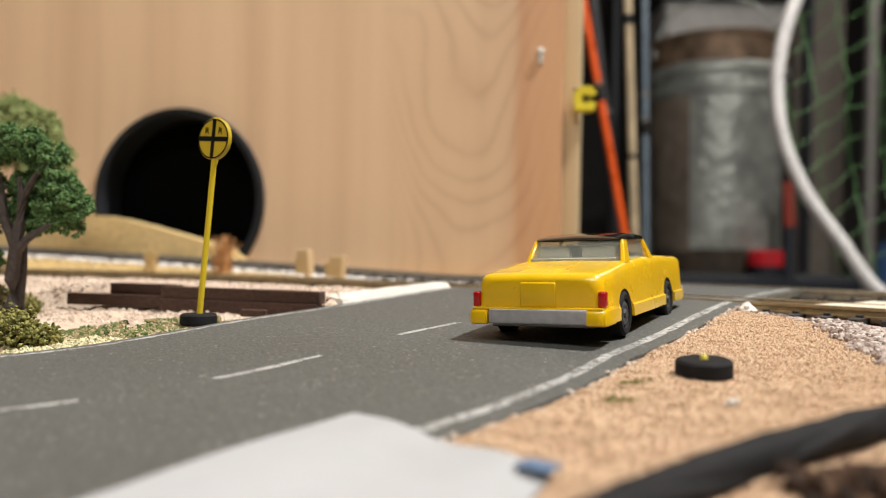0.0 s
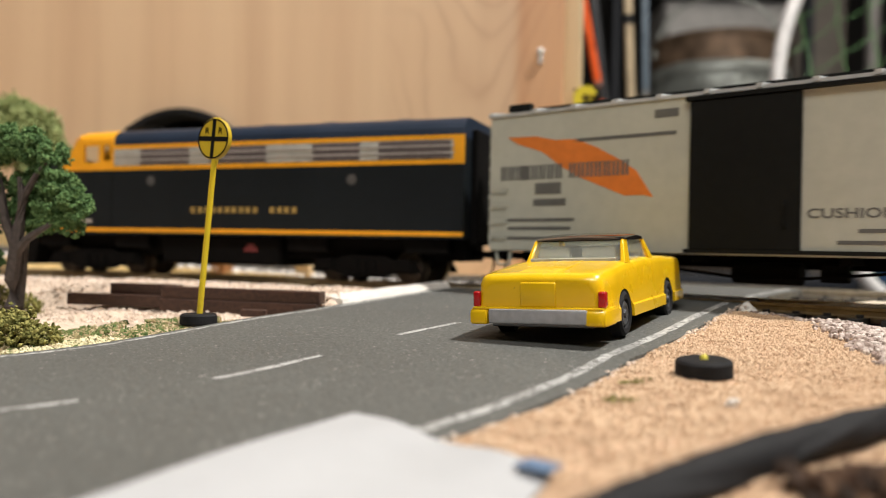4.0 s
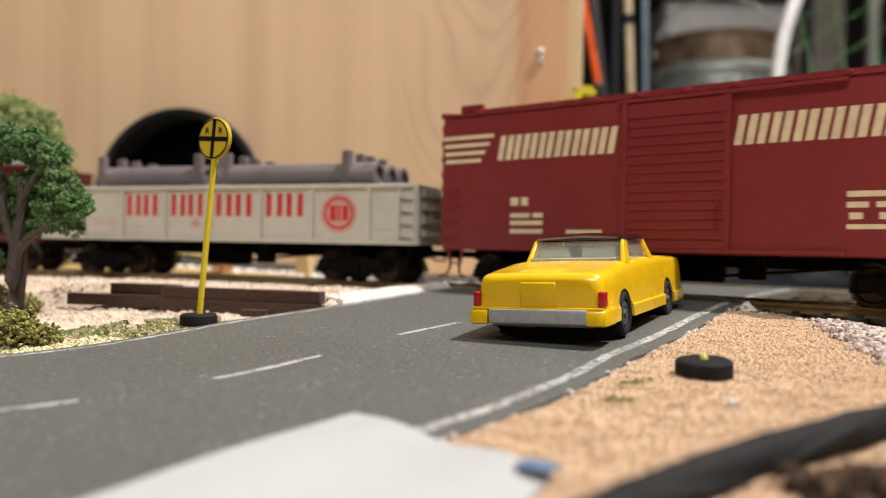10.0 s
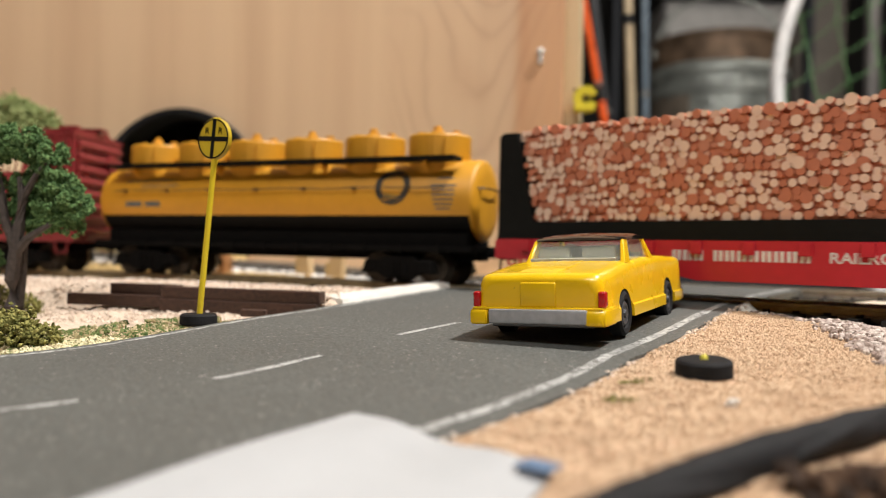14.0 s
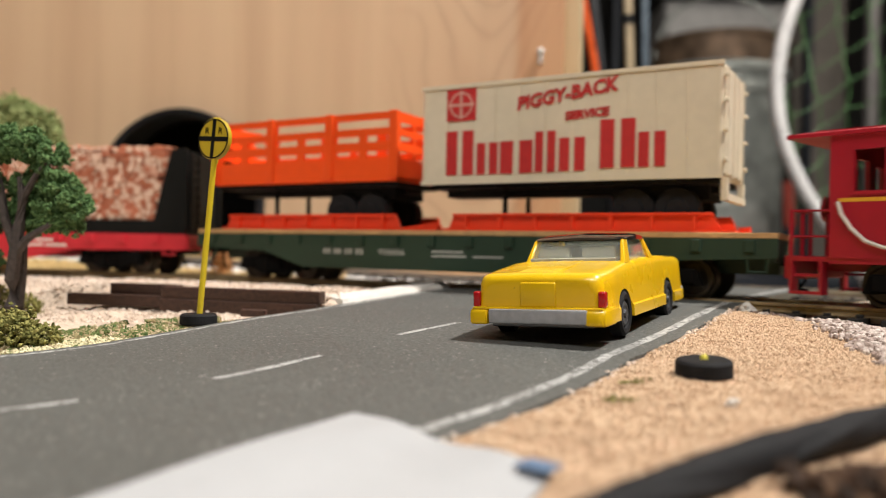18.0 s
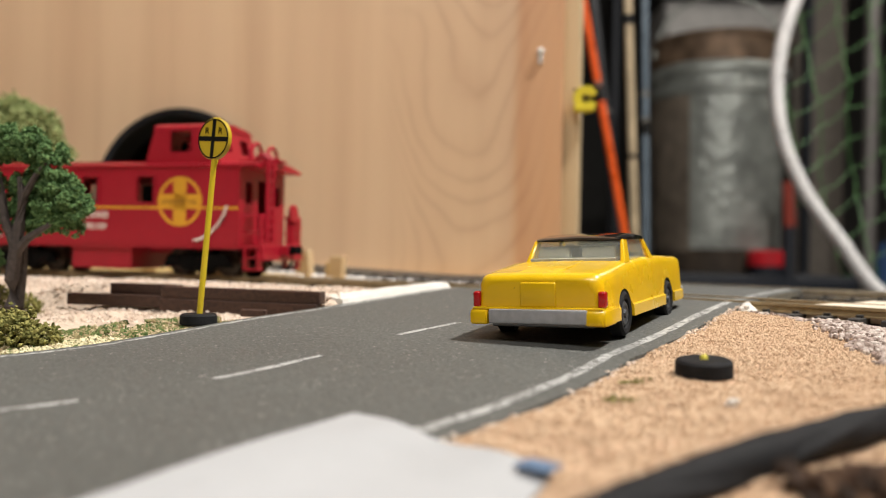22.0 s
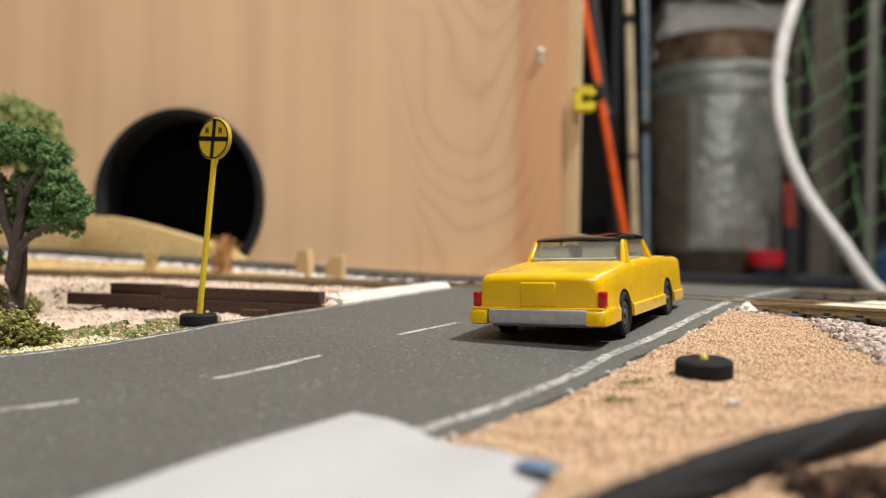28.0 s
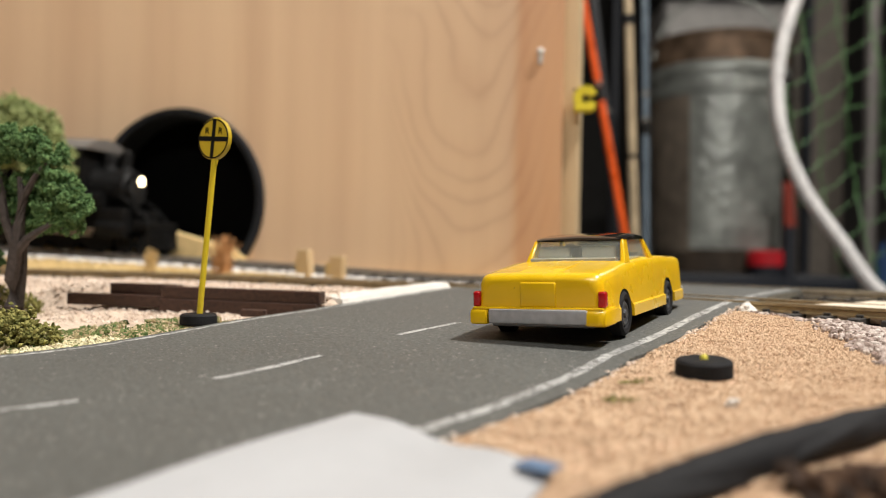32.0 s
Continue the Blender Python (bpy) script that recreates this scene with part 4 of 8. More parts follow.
            part("yellow_band", bm, LOCO_YELLOW, t)
    bm = bmesh.new()
    loft(bm, [[(x, yy * (ww + 0.12) if yy else 0, zz) for yy, zz in ((-1, 13.5), (-1, 16.3), (1, 16.3), (1, 13.5))] for x, ww in ((-79.5, 9.0), (-79.1, 10.9), (-78.3, 12.5), (-77.0, 13.8), (-75.2, 14.9), (-73.2, 15.5))])
    part("nose_band", bm, LOCO_YELLOW, t)
    bm = bmesh.new()
    loft(bm, [[(x, yy * (ww + 0.1), zz) for yy, zz in ((-1, 14.3), (-1, 15.6), (1, 15.6), (1, 14.3))] for x, ww in ((-73.2, 15.5), (-70, 15.85), (-67, 16.05))])
    part("nose_band", bm, LOCO_YELLOW, t)
    for z in (22.4, 23.55, 24.7):
        bm = bmesh.new()
        loft(bm, [[(x, yy * (ww + 0.12), zz) for yy, zz in ((-1, z), (-1, z + 0.8), (1, z + 0.8), (1, z))] for x, ww in ((-79.5, 9.0), (-79.1, 10.9), (-78.3, 12.5), (-77.0, 13.8), (-75.2, 14.9), (-72.5, 15.65), (-70, 15.9))])
        part("nose_stripe", bm, LOCO_YELLOW, t)
    bm = bmesh.new()
    box(bm, -79.0, -74.5, -3.2, 3.2, 35.6, 38.9, 0.8, 3)
    part("nose_crest", bm, LOCO_YELLOW, t, "yellow crest on the nose")
    bm = bmesh.new()
    lathe(bm, [(0.4, -82.3), (2.2, -82.2), (2.6, -81.4), (2.6, -80.6), (0.4, -80.5)], 18, axis="x", centre=(0, 30.0))
    part("headlight_lens", bm, mat("frosted_lens", (0.42, 0.38, 0.32), 0.3), t, "unlit frosted headlight lens")
    for sg in (-1, 1):
        bm = bmesh.new()
        box(bm, -78.6, -75.0, *sorted((sg * 11.5, sg * 15.4)), 27.6, 32.4, 1.4, 4)
        part("number_board", bm, DOOR_BLACK, t, smooth=True)
        # highlight on the board's top edge, built as a pale strip
        bm = bmesh.new()
        box(bm, -78.0, -75.4, *sorted((sg * 13, sg * 15.7)), 31.8, 32.5, 0.3, 2)
        part("number_board_trim", bm, TRIM_GREY, t)
    for x in (-66, -40.5):
        for sg in (-1, 1):
            bm = bmesh.new()
            box(bm, x, x + 0.35, *sorted((sg * (w - 0.3), sg * (w + 0.12))), 16, 35.2)
            part("door_line", bm, DOOR_BLACK, t)
    bm = bmesh.new()
    lathe(bm, [(2.8, -81.6), (3.2, -80.8), (3.2, -74), (2.0, -73)], 18, axis="x", centre=(0, 30.0))
    part("headlight", bm, DOOR_BLACK, t)
    for x, z in ((-24.1, 31.5), (50.4, 31.0)):
        disc("porthole", x, z, 1.7, -w, mat("dull_ring", (0.06, 0.058, 0.055), 0.4), t)
        disc("porthole_glass", x, z, 1.25, -w - 0.1, mat("smoky_pane", (0.09, 0.09, 0.088), 0.3), t)
    bm = bmesh.new()
    for y in (-3, 3):
        pipe(bm, [(-43.5, y, 49), (-43.5, y, 51.4), (-34, y, 51.8)], 0.5, 6)
        lathe(bm, [(0.5, -44.5), (1.2, -45.2), (1.3, -45.6)], 10, axis="x", centre=(y, 51.5))
    box(bm, -44, -42.8, -4, 4, 50.8, 51.8)
    box(bm, -34.8, -33.4, -1, 1, 49, 52.4)
    part("horn", bm, DOOR_BLACK, t)
    bm = bmesh.new()
    prism(bm, [(-80.5, 2.4), (-76, 2.4), (-74, 13.6), (-79, 13.6)], -14.5, 14.5, "y")
    box(bm, -84, -79, -1.6, 1.6, 7.5, 10.4, 0.3)
    part("pilot", bm, TRUCK, t, "black slotted pilot")
    for y in (-10.5, -7, -3.5, 3.5, 7, 10.5):
        bm = bmesh.new()
        prism(bm, [(-81.1, 3.0), (-80.3, 3.0), (-78.9, 11.5), (-79.7, 11.5)], y - 0.6, y + 0.6, "y")
        part("pilot_bar", bm, TRUCK, t)
    blocks("name_mark", -7.6, 32.6, 20.8, 22.7, 7, -w, mat("thin_gold", (0.40, 0.27, 0.07), 0.5), t, gaps=(4,), stem=0.34, gap=0.2)
    bm = bmesh.new()
    box(bm, -22, 24, -12.5, 12.5, 4.2, 13.6, 0.8)
    part("fuel_tank", bm, TRUCK, t)
    bars("tank_mark", [(10.5, 15.5, 8.6, 9.8), (11.8, 14.4, 9.8, 11.0)], -12.5, mat("faded_red", (0.16, 0.02, 0.02), 0.6), t)
    bm = bmesh.new()
    box(bm, -76, 84.5, -9.5, 9.5, 7.0, 13.6, 0.4)
    part("underframe", bm, TRUCK, t)
    for x in (-68, -34, 34, 74):
        bm = bmesh.new()
        box(bm, x - 7, x + 7, -13.5, 13.5, 9.0, 13.6, 0.4)
        part("equipment_box", bm, TRUCK, t)
    for x in (-51, 55):
        truck(t, x, -677.4, axles=(-13.5, 13.5), stretch=1.45)
    bars("builder_plate", [(-53.4, -48.6, 17.4, 18.4)], -w, TRIM_GREY, t)
    bm = bmesh.new()
    box(bm, 85.8, 87.9, -9, 9, 12, 46, 0.4)
    part("diaphragm", bm, TRUCK, t)
    coupler(t, 85.5, 1)


build_loco()


# -- open hopper with coal
def build_hopper():
    off = -358.0
    t = car_thing("open_hopper", "oxide-brown open hopper car heaped with grey coal", off, 43, "hopper car")
    for y in (-16.4, 15.8):
        bm = bmesh.new()
        prism(bm, [(-62.3, 37.2), (62.0, 37.2), (62.0, 32.8), (45, 22.5), (38.0, 15.0), (38.0, 11.6), (-45.5, 11.6), (-45.5, 18.5), (-50, 23), (-62.3, 28.0)], y, y + 0.6, "y")
        part("side_sheet", bm, HOPPER_BROWN, t)
        for x in (-46.2, -26.5, -6.2, 12.0, 36.8):
            bm = bmesh.new()
            yy = (y - 1.1, y + 0.1) if y < 0 else (y + 0.5, y + 1.7)
            box(bm, x - 0.6, x + 0.6, *yy, 11.6, 36.4)
            part("side_post", bm, HOPPER_BROWN, t)
        bm = bmesh.new()
        yy = (y - 1.3, y + 1.3) if y < 0 else (y - 0.7, y + 1.9)
        box(bm, -62.6, 62.4, *yy, 36.2, 37.6, 0.2)
        box(bm, -62.4, 62.2, *yy, 10.2, 12.2, 0.2)
        part("side_sill", bm, HOPPER_BROWN, t)
        for x in (-61.6, -53.6, 48.5, 61.4):
            bm = bmesh.new()
            yy = (y - 0.4, y + 1.0)
            box(bm, x - 0.9, x + 0.9, *yy, 10.5, 30 if abs(x) < 60 else 37)
            part("corner_post", bm, HOPPER_BROWN, t)
        yy = (y - 0.25, y) if y < 0 else (y + 0.6, y + 0.85)
        for a, b in (((-25, 34), (-9, 14)), ((-40, 34), (-30, 14)), ((34, 34), (16, 14)), ((-4, 14), (10, 34))):
            bm = bmesh.new()
            prism(bm, [(a[0] - 0.5, a[1]), (a[0] + 0.5, a[1]), (b[0] + 0.5, b[1]), (b[0] - 0.5, b[1])], *yy, "y")
            part("brace", bm, HOPPER_BROWN, t)
    for sg in (-1, 1):
        bm = bmesh.new()
        prism(bm, [(sg * 61.5, 33.5), (sg * 61.5, 32.5), (sg * 28, 11), (sg * 28, 12)], -15.6, 15.6, "y")
        box(bm, *sorted((sg * 61.0, sg * 62.0)), -16, 16, 32.6, 37.2)
        box(bm, *sorted((sg * 60.6, sg * 62.4)), -16, 16, 9.8, 12.4)
        part("slope_sheet", bm, HOPPER_BROWN, t)
        ladder(t, sg * 57 - 3, sg * 57 + 3, 13, 34, -16.6, 6, HOPPER_BROWN)
        end_ladder(t, sg * 62.2, -14, -8, 12, 36, 7, HOPPER_BROWN)
        coupler(t, sg * 61, sg)
        bm = bmesh.new()
        prism(bm, [(sg * 34, 11.8), (sg * 17.5, 1.6), (sg * 12, 1.6), (sg * 1.0, 11.8)], -13.4, 13.4, "y")
        part("hopper_bay", bm, HOPPER_BROWN, t)
        truck(t, sg * 43, off)
    bm = bmesh.new()
    box(bm, -61, 61, -2.5, 2.5, 8.2, 11.4)
    part("centre_sill", bm, TRUCK, t)
    bm = bmesh.new()
    nx, ny = 60, 16
    vs = []
    for i in range(nx + 1):
        row = []
        for j in range(ny + 1):
            u, v = i / nx * 2 - 1, j / ny * 2 - 1
            h = 1.6 + 5.4 * (1 - u ** 4) ** 0.8 * (1 - 0.8 * v * v) if abs(u) < 1 else 1.6
            x, y = u * 60.5, v * 15.4
            h += noise.noise(Vector((x * 0.5, y * 0.5, 0))) * 0.8 + noise.noise(Vector((x * 1.4, y * 1.4, 5))) * 0.5
            row.append(bm.verts.new((x, y, 35.0 + h)))
        vs.append(row)
    for i in range(nx):
        for j in range(ny):
            bm.faces.new((vs[i][j], vs[i + 1][j], vs[i + 1][j + 1], vs[i][j + 1]))
    part("coal_load", bm, COAL, t, "heaped grey coal load")
    y = -16.4
    blocks("reporting_mark", -44.5, -10.5, 26.4, 29.6, 4, y, WHITE_INK, t, gap=0.55, stem=0.3)
    words("car_number", "18  05  51", 2.3, WHITE_INK, t, on_side(-42.6, y - 0.02, 22.8), width=1.12, bold=0.1)
    bars("data_marks", [(-25.5, -20.5, 17.6, 18.2), (-19, -13.5, 17.6, 18.2), (-25.5, -21, 16.2, 16.8), (-19, -14, 16.2, 16.8), (-25.5, -22, 14.8, 15.3), (-19, -14, 14.8, 15.3), (3, 10, 16.6, 17.0), (22, 31, 20.4, 20.9), (24, 29, 18.8, 19.6), (23, 26, 13.2, 13.8)], y, WHITE_INK, t)
    bars("emblem_plate", [(15.8, 23.6, 26.8, 34.6)], y, DOOR_BLACK, t)
    disc("emblem", 19.7, 30.7, 3.3, y - 0.06, WHITE_INK, t, label="white round emblem with dark cross")
    bars("emblem_cross", [(18.9, 20.5, 27.0, 34.4), (16.0, 23.4, 29.9, 31.5)], y - 0.14, DOOR_BLACK, t)


build_hopper()


# -- gondola with a load of pipes
def build_gondola():
    off = -218.8
    t = car_thing("gondola", "pale grey open gondola with red lettering carrying dark pipes", off, 49, "gondola")
    for y in (-16.4, 15.4):
        bm = bmesh.new()
        box(bm, -73.2, 71.2, y, y + 1.0, 11.8, 29.3, 0.15)
        part("side", bm, SILVER, t)
        out = -1 if y < 0 else 1
        face = y if y < 0 else y + 1.0
        for x in (-72.4, -53.7, -37.1, -19.5, -2.1, 17.2, 35.7, 55.0, 70.4):
            bm = bmesh.new()
            box(bm, x - 0.7, x + 0.7, *sorted((face, face + out * 0.9)), 12.0, 28.6)
            part("side_post", bm, SILVER, t)
        bm = bmesh.new()
        box(bm, -73.4, 71.4, *sorted((face - out * 1.0, face + out * 1.1)), 28.4, 29.6, 0.2)
        box(bm, -73.4, 71.4, *sorted((face, face + out * 0.8)), 11.6, 12.8)
        part("top_rail", bm, SILVER, t)
    for x in (-73.2, 70.2):
        bm = bmesh.new()
        box(bm, x, x + 1, -15.4, 15.4, 11.8, 29.3)
        for k in range(4):
            zc = 15 + 4 * k
            box(bm, *((x - 0.7, x) if x < 0 else (x + 1, x + 1.7)), -14, 14, zc - 0.9, zc + 0.9)
        part("end", bm, PALE_GREY, t)
        sg = -1 if x < 0 else 1
        coupler(t, sg * 70, sg)
        truck(t, sg * 49, off)
        bm = bmesh.new()
        cyl(bm, (sg * 72, 4, 25), (sg * 73.2, 4, 25), 3, seg=16)
        part("brake_wheel", bm, TRUCK, t)
    bm = bmesh.new()
    box(bm, -72.2, 70.2, -15.4, 15.4, 12.2, 13.6)
    part("floor", bm, GUNMETAL, t)
    ladder(t, 65.2, 70.0, 13, 28, -17.2, 4, SILVER)
    underframe(t, 68, 7.6, 11.8)
    stirrups(t, 70, TRUCK)
    y = -16.4
    for x0, x1, n in ((-35.4, -22.6, 2), (-17.2, -4.6, 2), (0.4, 14.2, 2), (19.2, 32.8, 2)):
        blocks("name_mark", x0, x1 + 1.0, 19.8, 27.0, n, y, RED_INK, t, stem=0.33, gap=0.2)
    words("car_number", "12  46", 2.1, RED_INK, t, on_side(-9.6, y - 0.02, 16.5), width=1.15, bold=0.06)
    disc("emblem_field", 44.8, 20.9, 6.2, y, mat("pale_red_ink", (0.50, 0.30, 0.26), 0.6), t, label="pale red round field")
    disc("emblem", 44.8, 20.9, 5.0, y - 0.06, RED_INK, t, hole=0.84)
    bars("emblem_bar", [(41.8, 43.9, 18.6, 23.2), (44.4, 45.4, 18.6, 23.2), (46.0, 48.0, 18.6, 23.2)], y - 0.06, RED_INK, t)
    bars("data_marks", [(-50, -45, 16.8, 17.3), (-44, -39.6, 16.8, 17.3), (-50, -45, 18.4, 18.9), (-44, -39.6, 18.4, 18.9), (-33, -28, 16.0, 16.4), (57, 63, 15.8, 16.2)], y, FAINT_RED, t)
    # load: two lengths of three pipes with collars, on timbers
    for x0, x1 in ((-51.5, -7.0), (0.2, 55.0)):
        for yy in (-9.6, 0.0, 9.6):
            bm = bmesh.new()
            lathe(bm, [(3.0, x0), (4.3, x0), (4.3, x1), (3.0, x1), (2.9, x1 - 6), (2.9, x0 + 6)], 20, axis="x", centre=(yy, 32.6))
            p = part("load_pipe", bm, GUNMETAL, t, "dark grey pipe of the load", smooth=False)
        for xa in ((x0 + 1.8, x1 - 2.4) if x0 < -20 else (x0 + 1.6, x1 - 9.5)):
            bm = bmesh.new()
            for yy in (-12.6, -3.4, 3.4, 12.6):
                box(bm, xa - 1.5, xa + 1.5, yy - 1.2, yy + 1.2, 24, 40.4, 0.3)
            box(bm, xa - 1.4, xa + 1.4, -14, 14, 13.6, 28.2)
            part("load_rack", bm, GUNMETAL, t, "upright stakes holding the pipes")
        bm = bmesh.new()
        box(bm, x1 - 4, x1 - 1, -13, 13, 29, 36, 0.3)
        part("load_band", bm, GUNMETAL, t)


build_gondola()


# -- six-dome tank car
def build_tank():
    off = 87.0
    t = car_thing("tank_car", "yellow and black tank car with six domes on top", off, 49, "tank car")
    bm = bmesh.new()
    cz, r = 25.2, 12.4
    lathe(bm, [(1.5, -71.2), (8, -70.8), (11.6, -70.2), (12.2, -69.7), (r, -69.0), (r, 69.0), (12.2, 69.7), (11.6, 70.2), (8, 70.8), (1.5, 71.2)], 40, axis="x", centre=(0, cz))
    bmesh.ops.bisect_plane(bm, geom=[*bm.verts, *bm.edges, *bm.faces], plane_co=(0, 0, 20.4), plane_no=(0, 0, 1))
    for f in bm.faces:
        c = f.calc_center_median()
        f.material_index = 1 if c.z < 20.4 and abs(c.x) < 68.9 else 0
        f.smooth = True
    part("tank_shell", bm, [TANK_YELLOW, TANK_BLACK], t)
    for x in (-54.5, -33.2, -12.0, 10.0, 32.6, 54.8):
        bm = bmesh.new()
        lathe(bm, [(9.6, 33), (9.6, 44.6), (9.2, 45.2), (6, 45.6), (1, 45.7)], 32, centre=(x, 0))
        d = part("dome", bm, TANK_YELLOW, t)
        bm = bmesh.new()
        lathe(bm, [(2.0, 45.5), (2.0, 46.9), (1.3, 47.2), (1.2, 48.4), (0.4, 48.6)], 12, centre=(x - 0.8, 0))
        lathe(bm, [(1.3, 45.5), (1.3, 47.0), (0.4, 47.2)], 10, centre=(x + 4.6, 2))
        lathe(bm, [(1.1, 45.4), (1.1, 46.4), (0.4, 46.6)], 10, centre=(x - 5.2, -2))
        part("dome_valve", bm, TANK_YELLOW, d)
        bm = bmesh.new()
        for k in range(9):
            z = 35 + 1.0 * k
            for a in (math.radians(-60), math.radians(-120)):
                cx, cy = x + 9.65 * math.cos(a), 9.65 * math.sin(a)
                box(bm, cx - 0.25, cx + 0.25, cy - 0.25, cy + 0.25, z - 0.25, z + 0.25)
        part("dome_rivets", bm, TANK_YELLOW, d)
    for sg in (-1, 1):
        bm = bmesh.new()
        box(bm, -64, 65.5, *sorted((sg * 8.6, sg * 15.2)), 36.4, 37.7, 0.15)
        part("walkway", bm, TANK_BLACK, t, "black dome walkway board")
        for x in (-55, -20, 20, 55):
            bm = bmesh.new()
            prism(bm, [(sg * 8.0, 36.4), (sg * 13.0, 36.4), (sg * 9.5, 33.6)], x - 0.4, x + 0.4, "x")
            part("walkway_bracket", bm, TANK_YELLOW, t)
        bm = bmesh.new()
        pipe(bm, [(x, sg * 13.5, 28.6 + 0.15 * math.sin(x * 0.21)) for x in range(-62, 66, 4)], 0.2, 6)
        for x in range(-58, 66, 18):
            box(bm, x - 0.5, x + 0.5, *sorted((sg * 12.0, sg * 13.8)), 28.2, 29.0)
        part("handrail", bm, TRUCK_BROWN, t)
        coupler(t, sg * 70, sg)
        truck(t, sg * 49, off)
        bm = bmesh.new()
        pipe(bm, [(sg * 69.6, -9.6, 28.5), (sg * 72.4, -6, 28.7), (sg * 73.0, 0, 28.5), (sg * 72.4, 6, 28.7), (sg * 69.6, 9.6, 28.5)], 0.3, 6)
        part("end_rail", bm, TRUCK_BROWN, t)
    bm = bmesh.new()
    box(bm, -71, 71, -13.2, 13.2, 9.6, 11.6, 0.3)
    box(bm, -70, 70, -4, 4, 7.2, 12.6, 0.3)
    box(bm, -68, 68, -9.5, 9.5, 11.4, 15.4, 0.3)
    for x in range(-60, 61, 12):
        box(bm, x - 0.6, x + 0.6, -13.6, 13.6, 9.2, 11.9)
    part("frame", bm, TRUCK, t)
    y = -12.42

    def wrap(ob):
        """Bend a flat mark round the shell."""
        for v in ob.data.vertices:
            a = (v.co.z / MM - cz) / r
            rad = -v.co.y / MM
            v.co.y, v.co.z = -rad * math.cos(a) * MM, (cz + rad * math.sin(a)) * MM

    before = set(t.children)
    disc("emblem_ring", 44.5, 29.3, 5.8, y + 0.1, mat("dark_ink", (0.035, 0.028, 0.02), 0.6), t, hole=0.66, seg=48)
    disc("emblem", 44.5, 29.3, 3.7, y + 0.1, mat("worn_emblem", (0.20, 0.13, 0.03), 0.6, grain=0.3, scale=900), t)
    bars("data_marks", [(-58, -51, 23.2, 25.0), (-49.5, -43, 23.2, 25.0), (-60, -38, 32.2, 32.9), (-52, -36, 30.2, 30.7)], y + 0.1, INK, t)
    bars("data_marks", [(58.5, 64, 31.4, 32.0), (57, 65, 28.9, 29.6), (57.4, 64.6, 27.6, 28.2), (57.4, 64.8, 26.2, 26.8), (57.8, 64.4, 24.8, 25.4), (58.2, 64, 23.4, 24.0), (58.6, 63.4, 22.2, 22.7)], y + 0.1, INK, t)
    for ob in t.children:
        if ob not in before:
            wrap(ob)


build_tank()


# -- bulkhead flat with pulpwood
def log_material():
    m = mat("log_bark", (0.50, 0.165, 0.085), 0.7, grain=0.2, scale=500, stain=0.1, random_tint=0.18)
    e = bpy.data.materials.new("log_end")
    e.use_nodes = True
    nt = e.node_tree
    b = nt.nodes["Principled BSDF"]
    info = nt.nodes.new("ShaderNodeObjectInfo")
    geo = nt.nodes.new("ShaderNodeNewGeometry")
    add = nt.nodes.new("ShaderNodeMath")
    add.operation = "ADD"
    nt.links.new(info.outputs["Random"], add.inputs[0])
    nt.links.new(geo.outputs["Random Per Island"], add.inputs[1])
    fr = nt.nodes.new("ShaderNodeMath")
    fr.operation = "FRACT"
    nt.links.new(add.outputs[0], fr.inputs[0])
    ramp = nt.nodes.new("ShaderNodeValToRGB")
    el = ramp.color_ramp.elements
    el[0].color, el[1].color = (0.47, 0.16, 0.085, 1), (0.72, 0.51, 0.385, 1)
    el[0].position, el[1].position = 0.36, 0.50
    nt.links.new(fr.outputs[0], ramp.inputs["Fac"])
    nt.links.new(ramp.outputs["Color"], b.inputs["Base Color"])
    b.inputs["Roughness"].default_value = 0.75
    return [m, e]


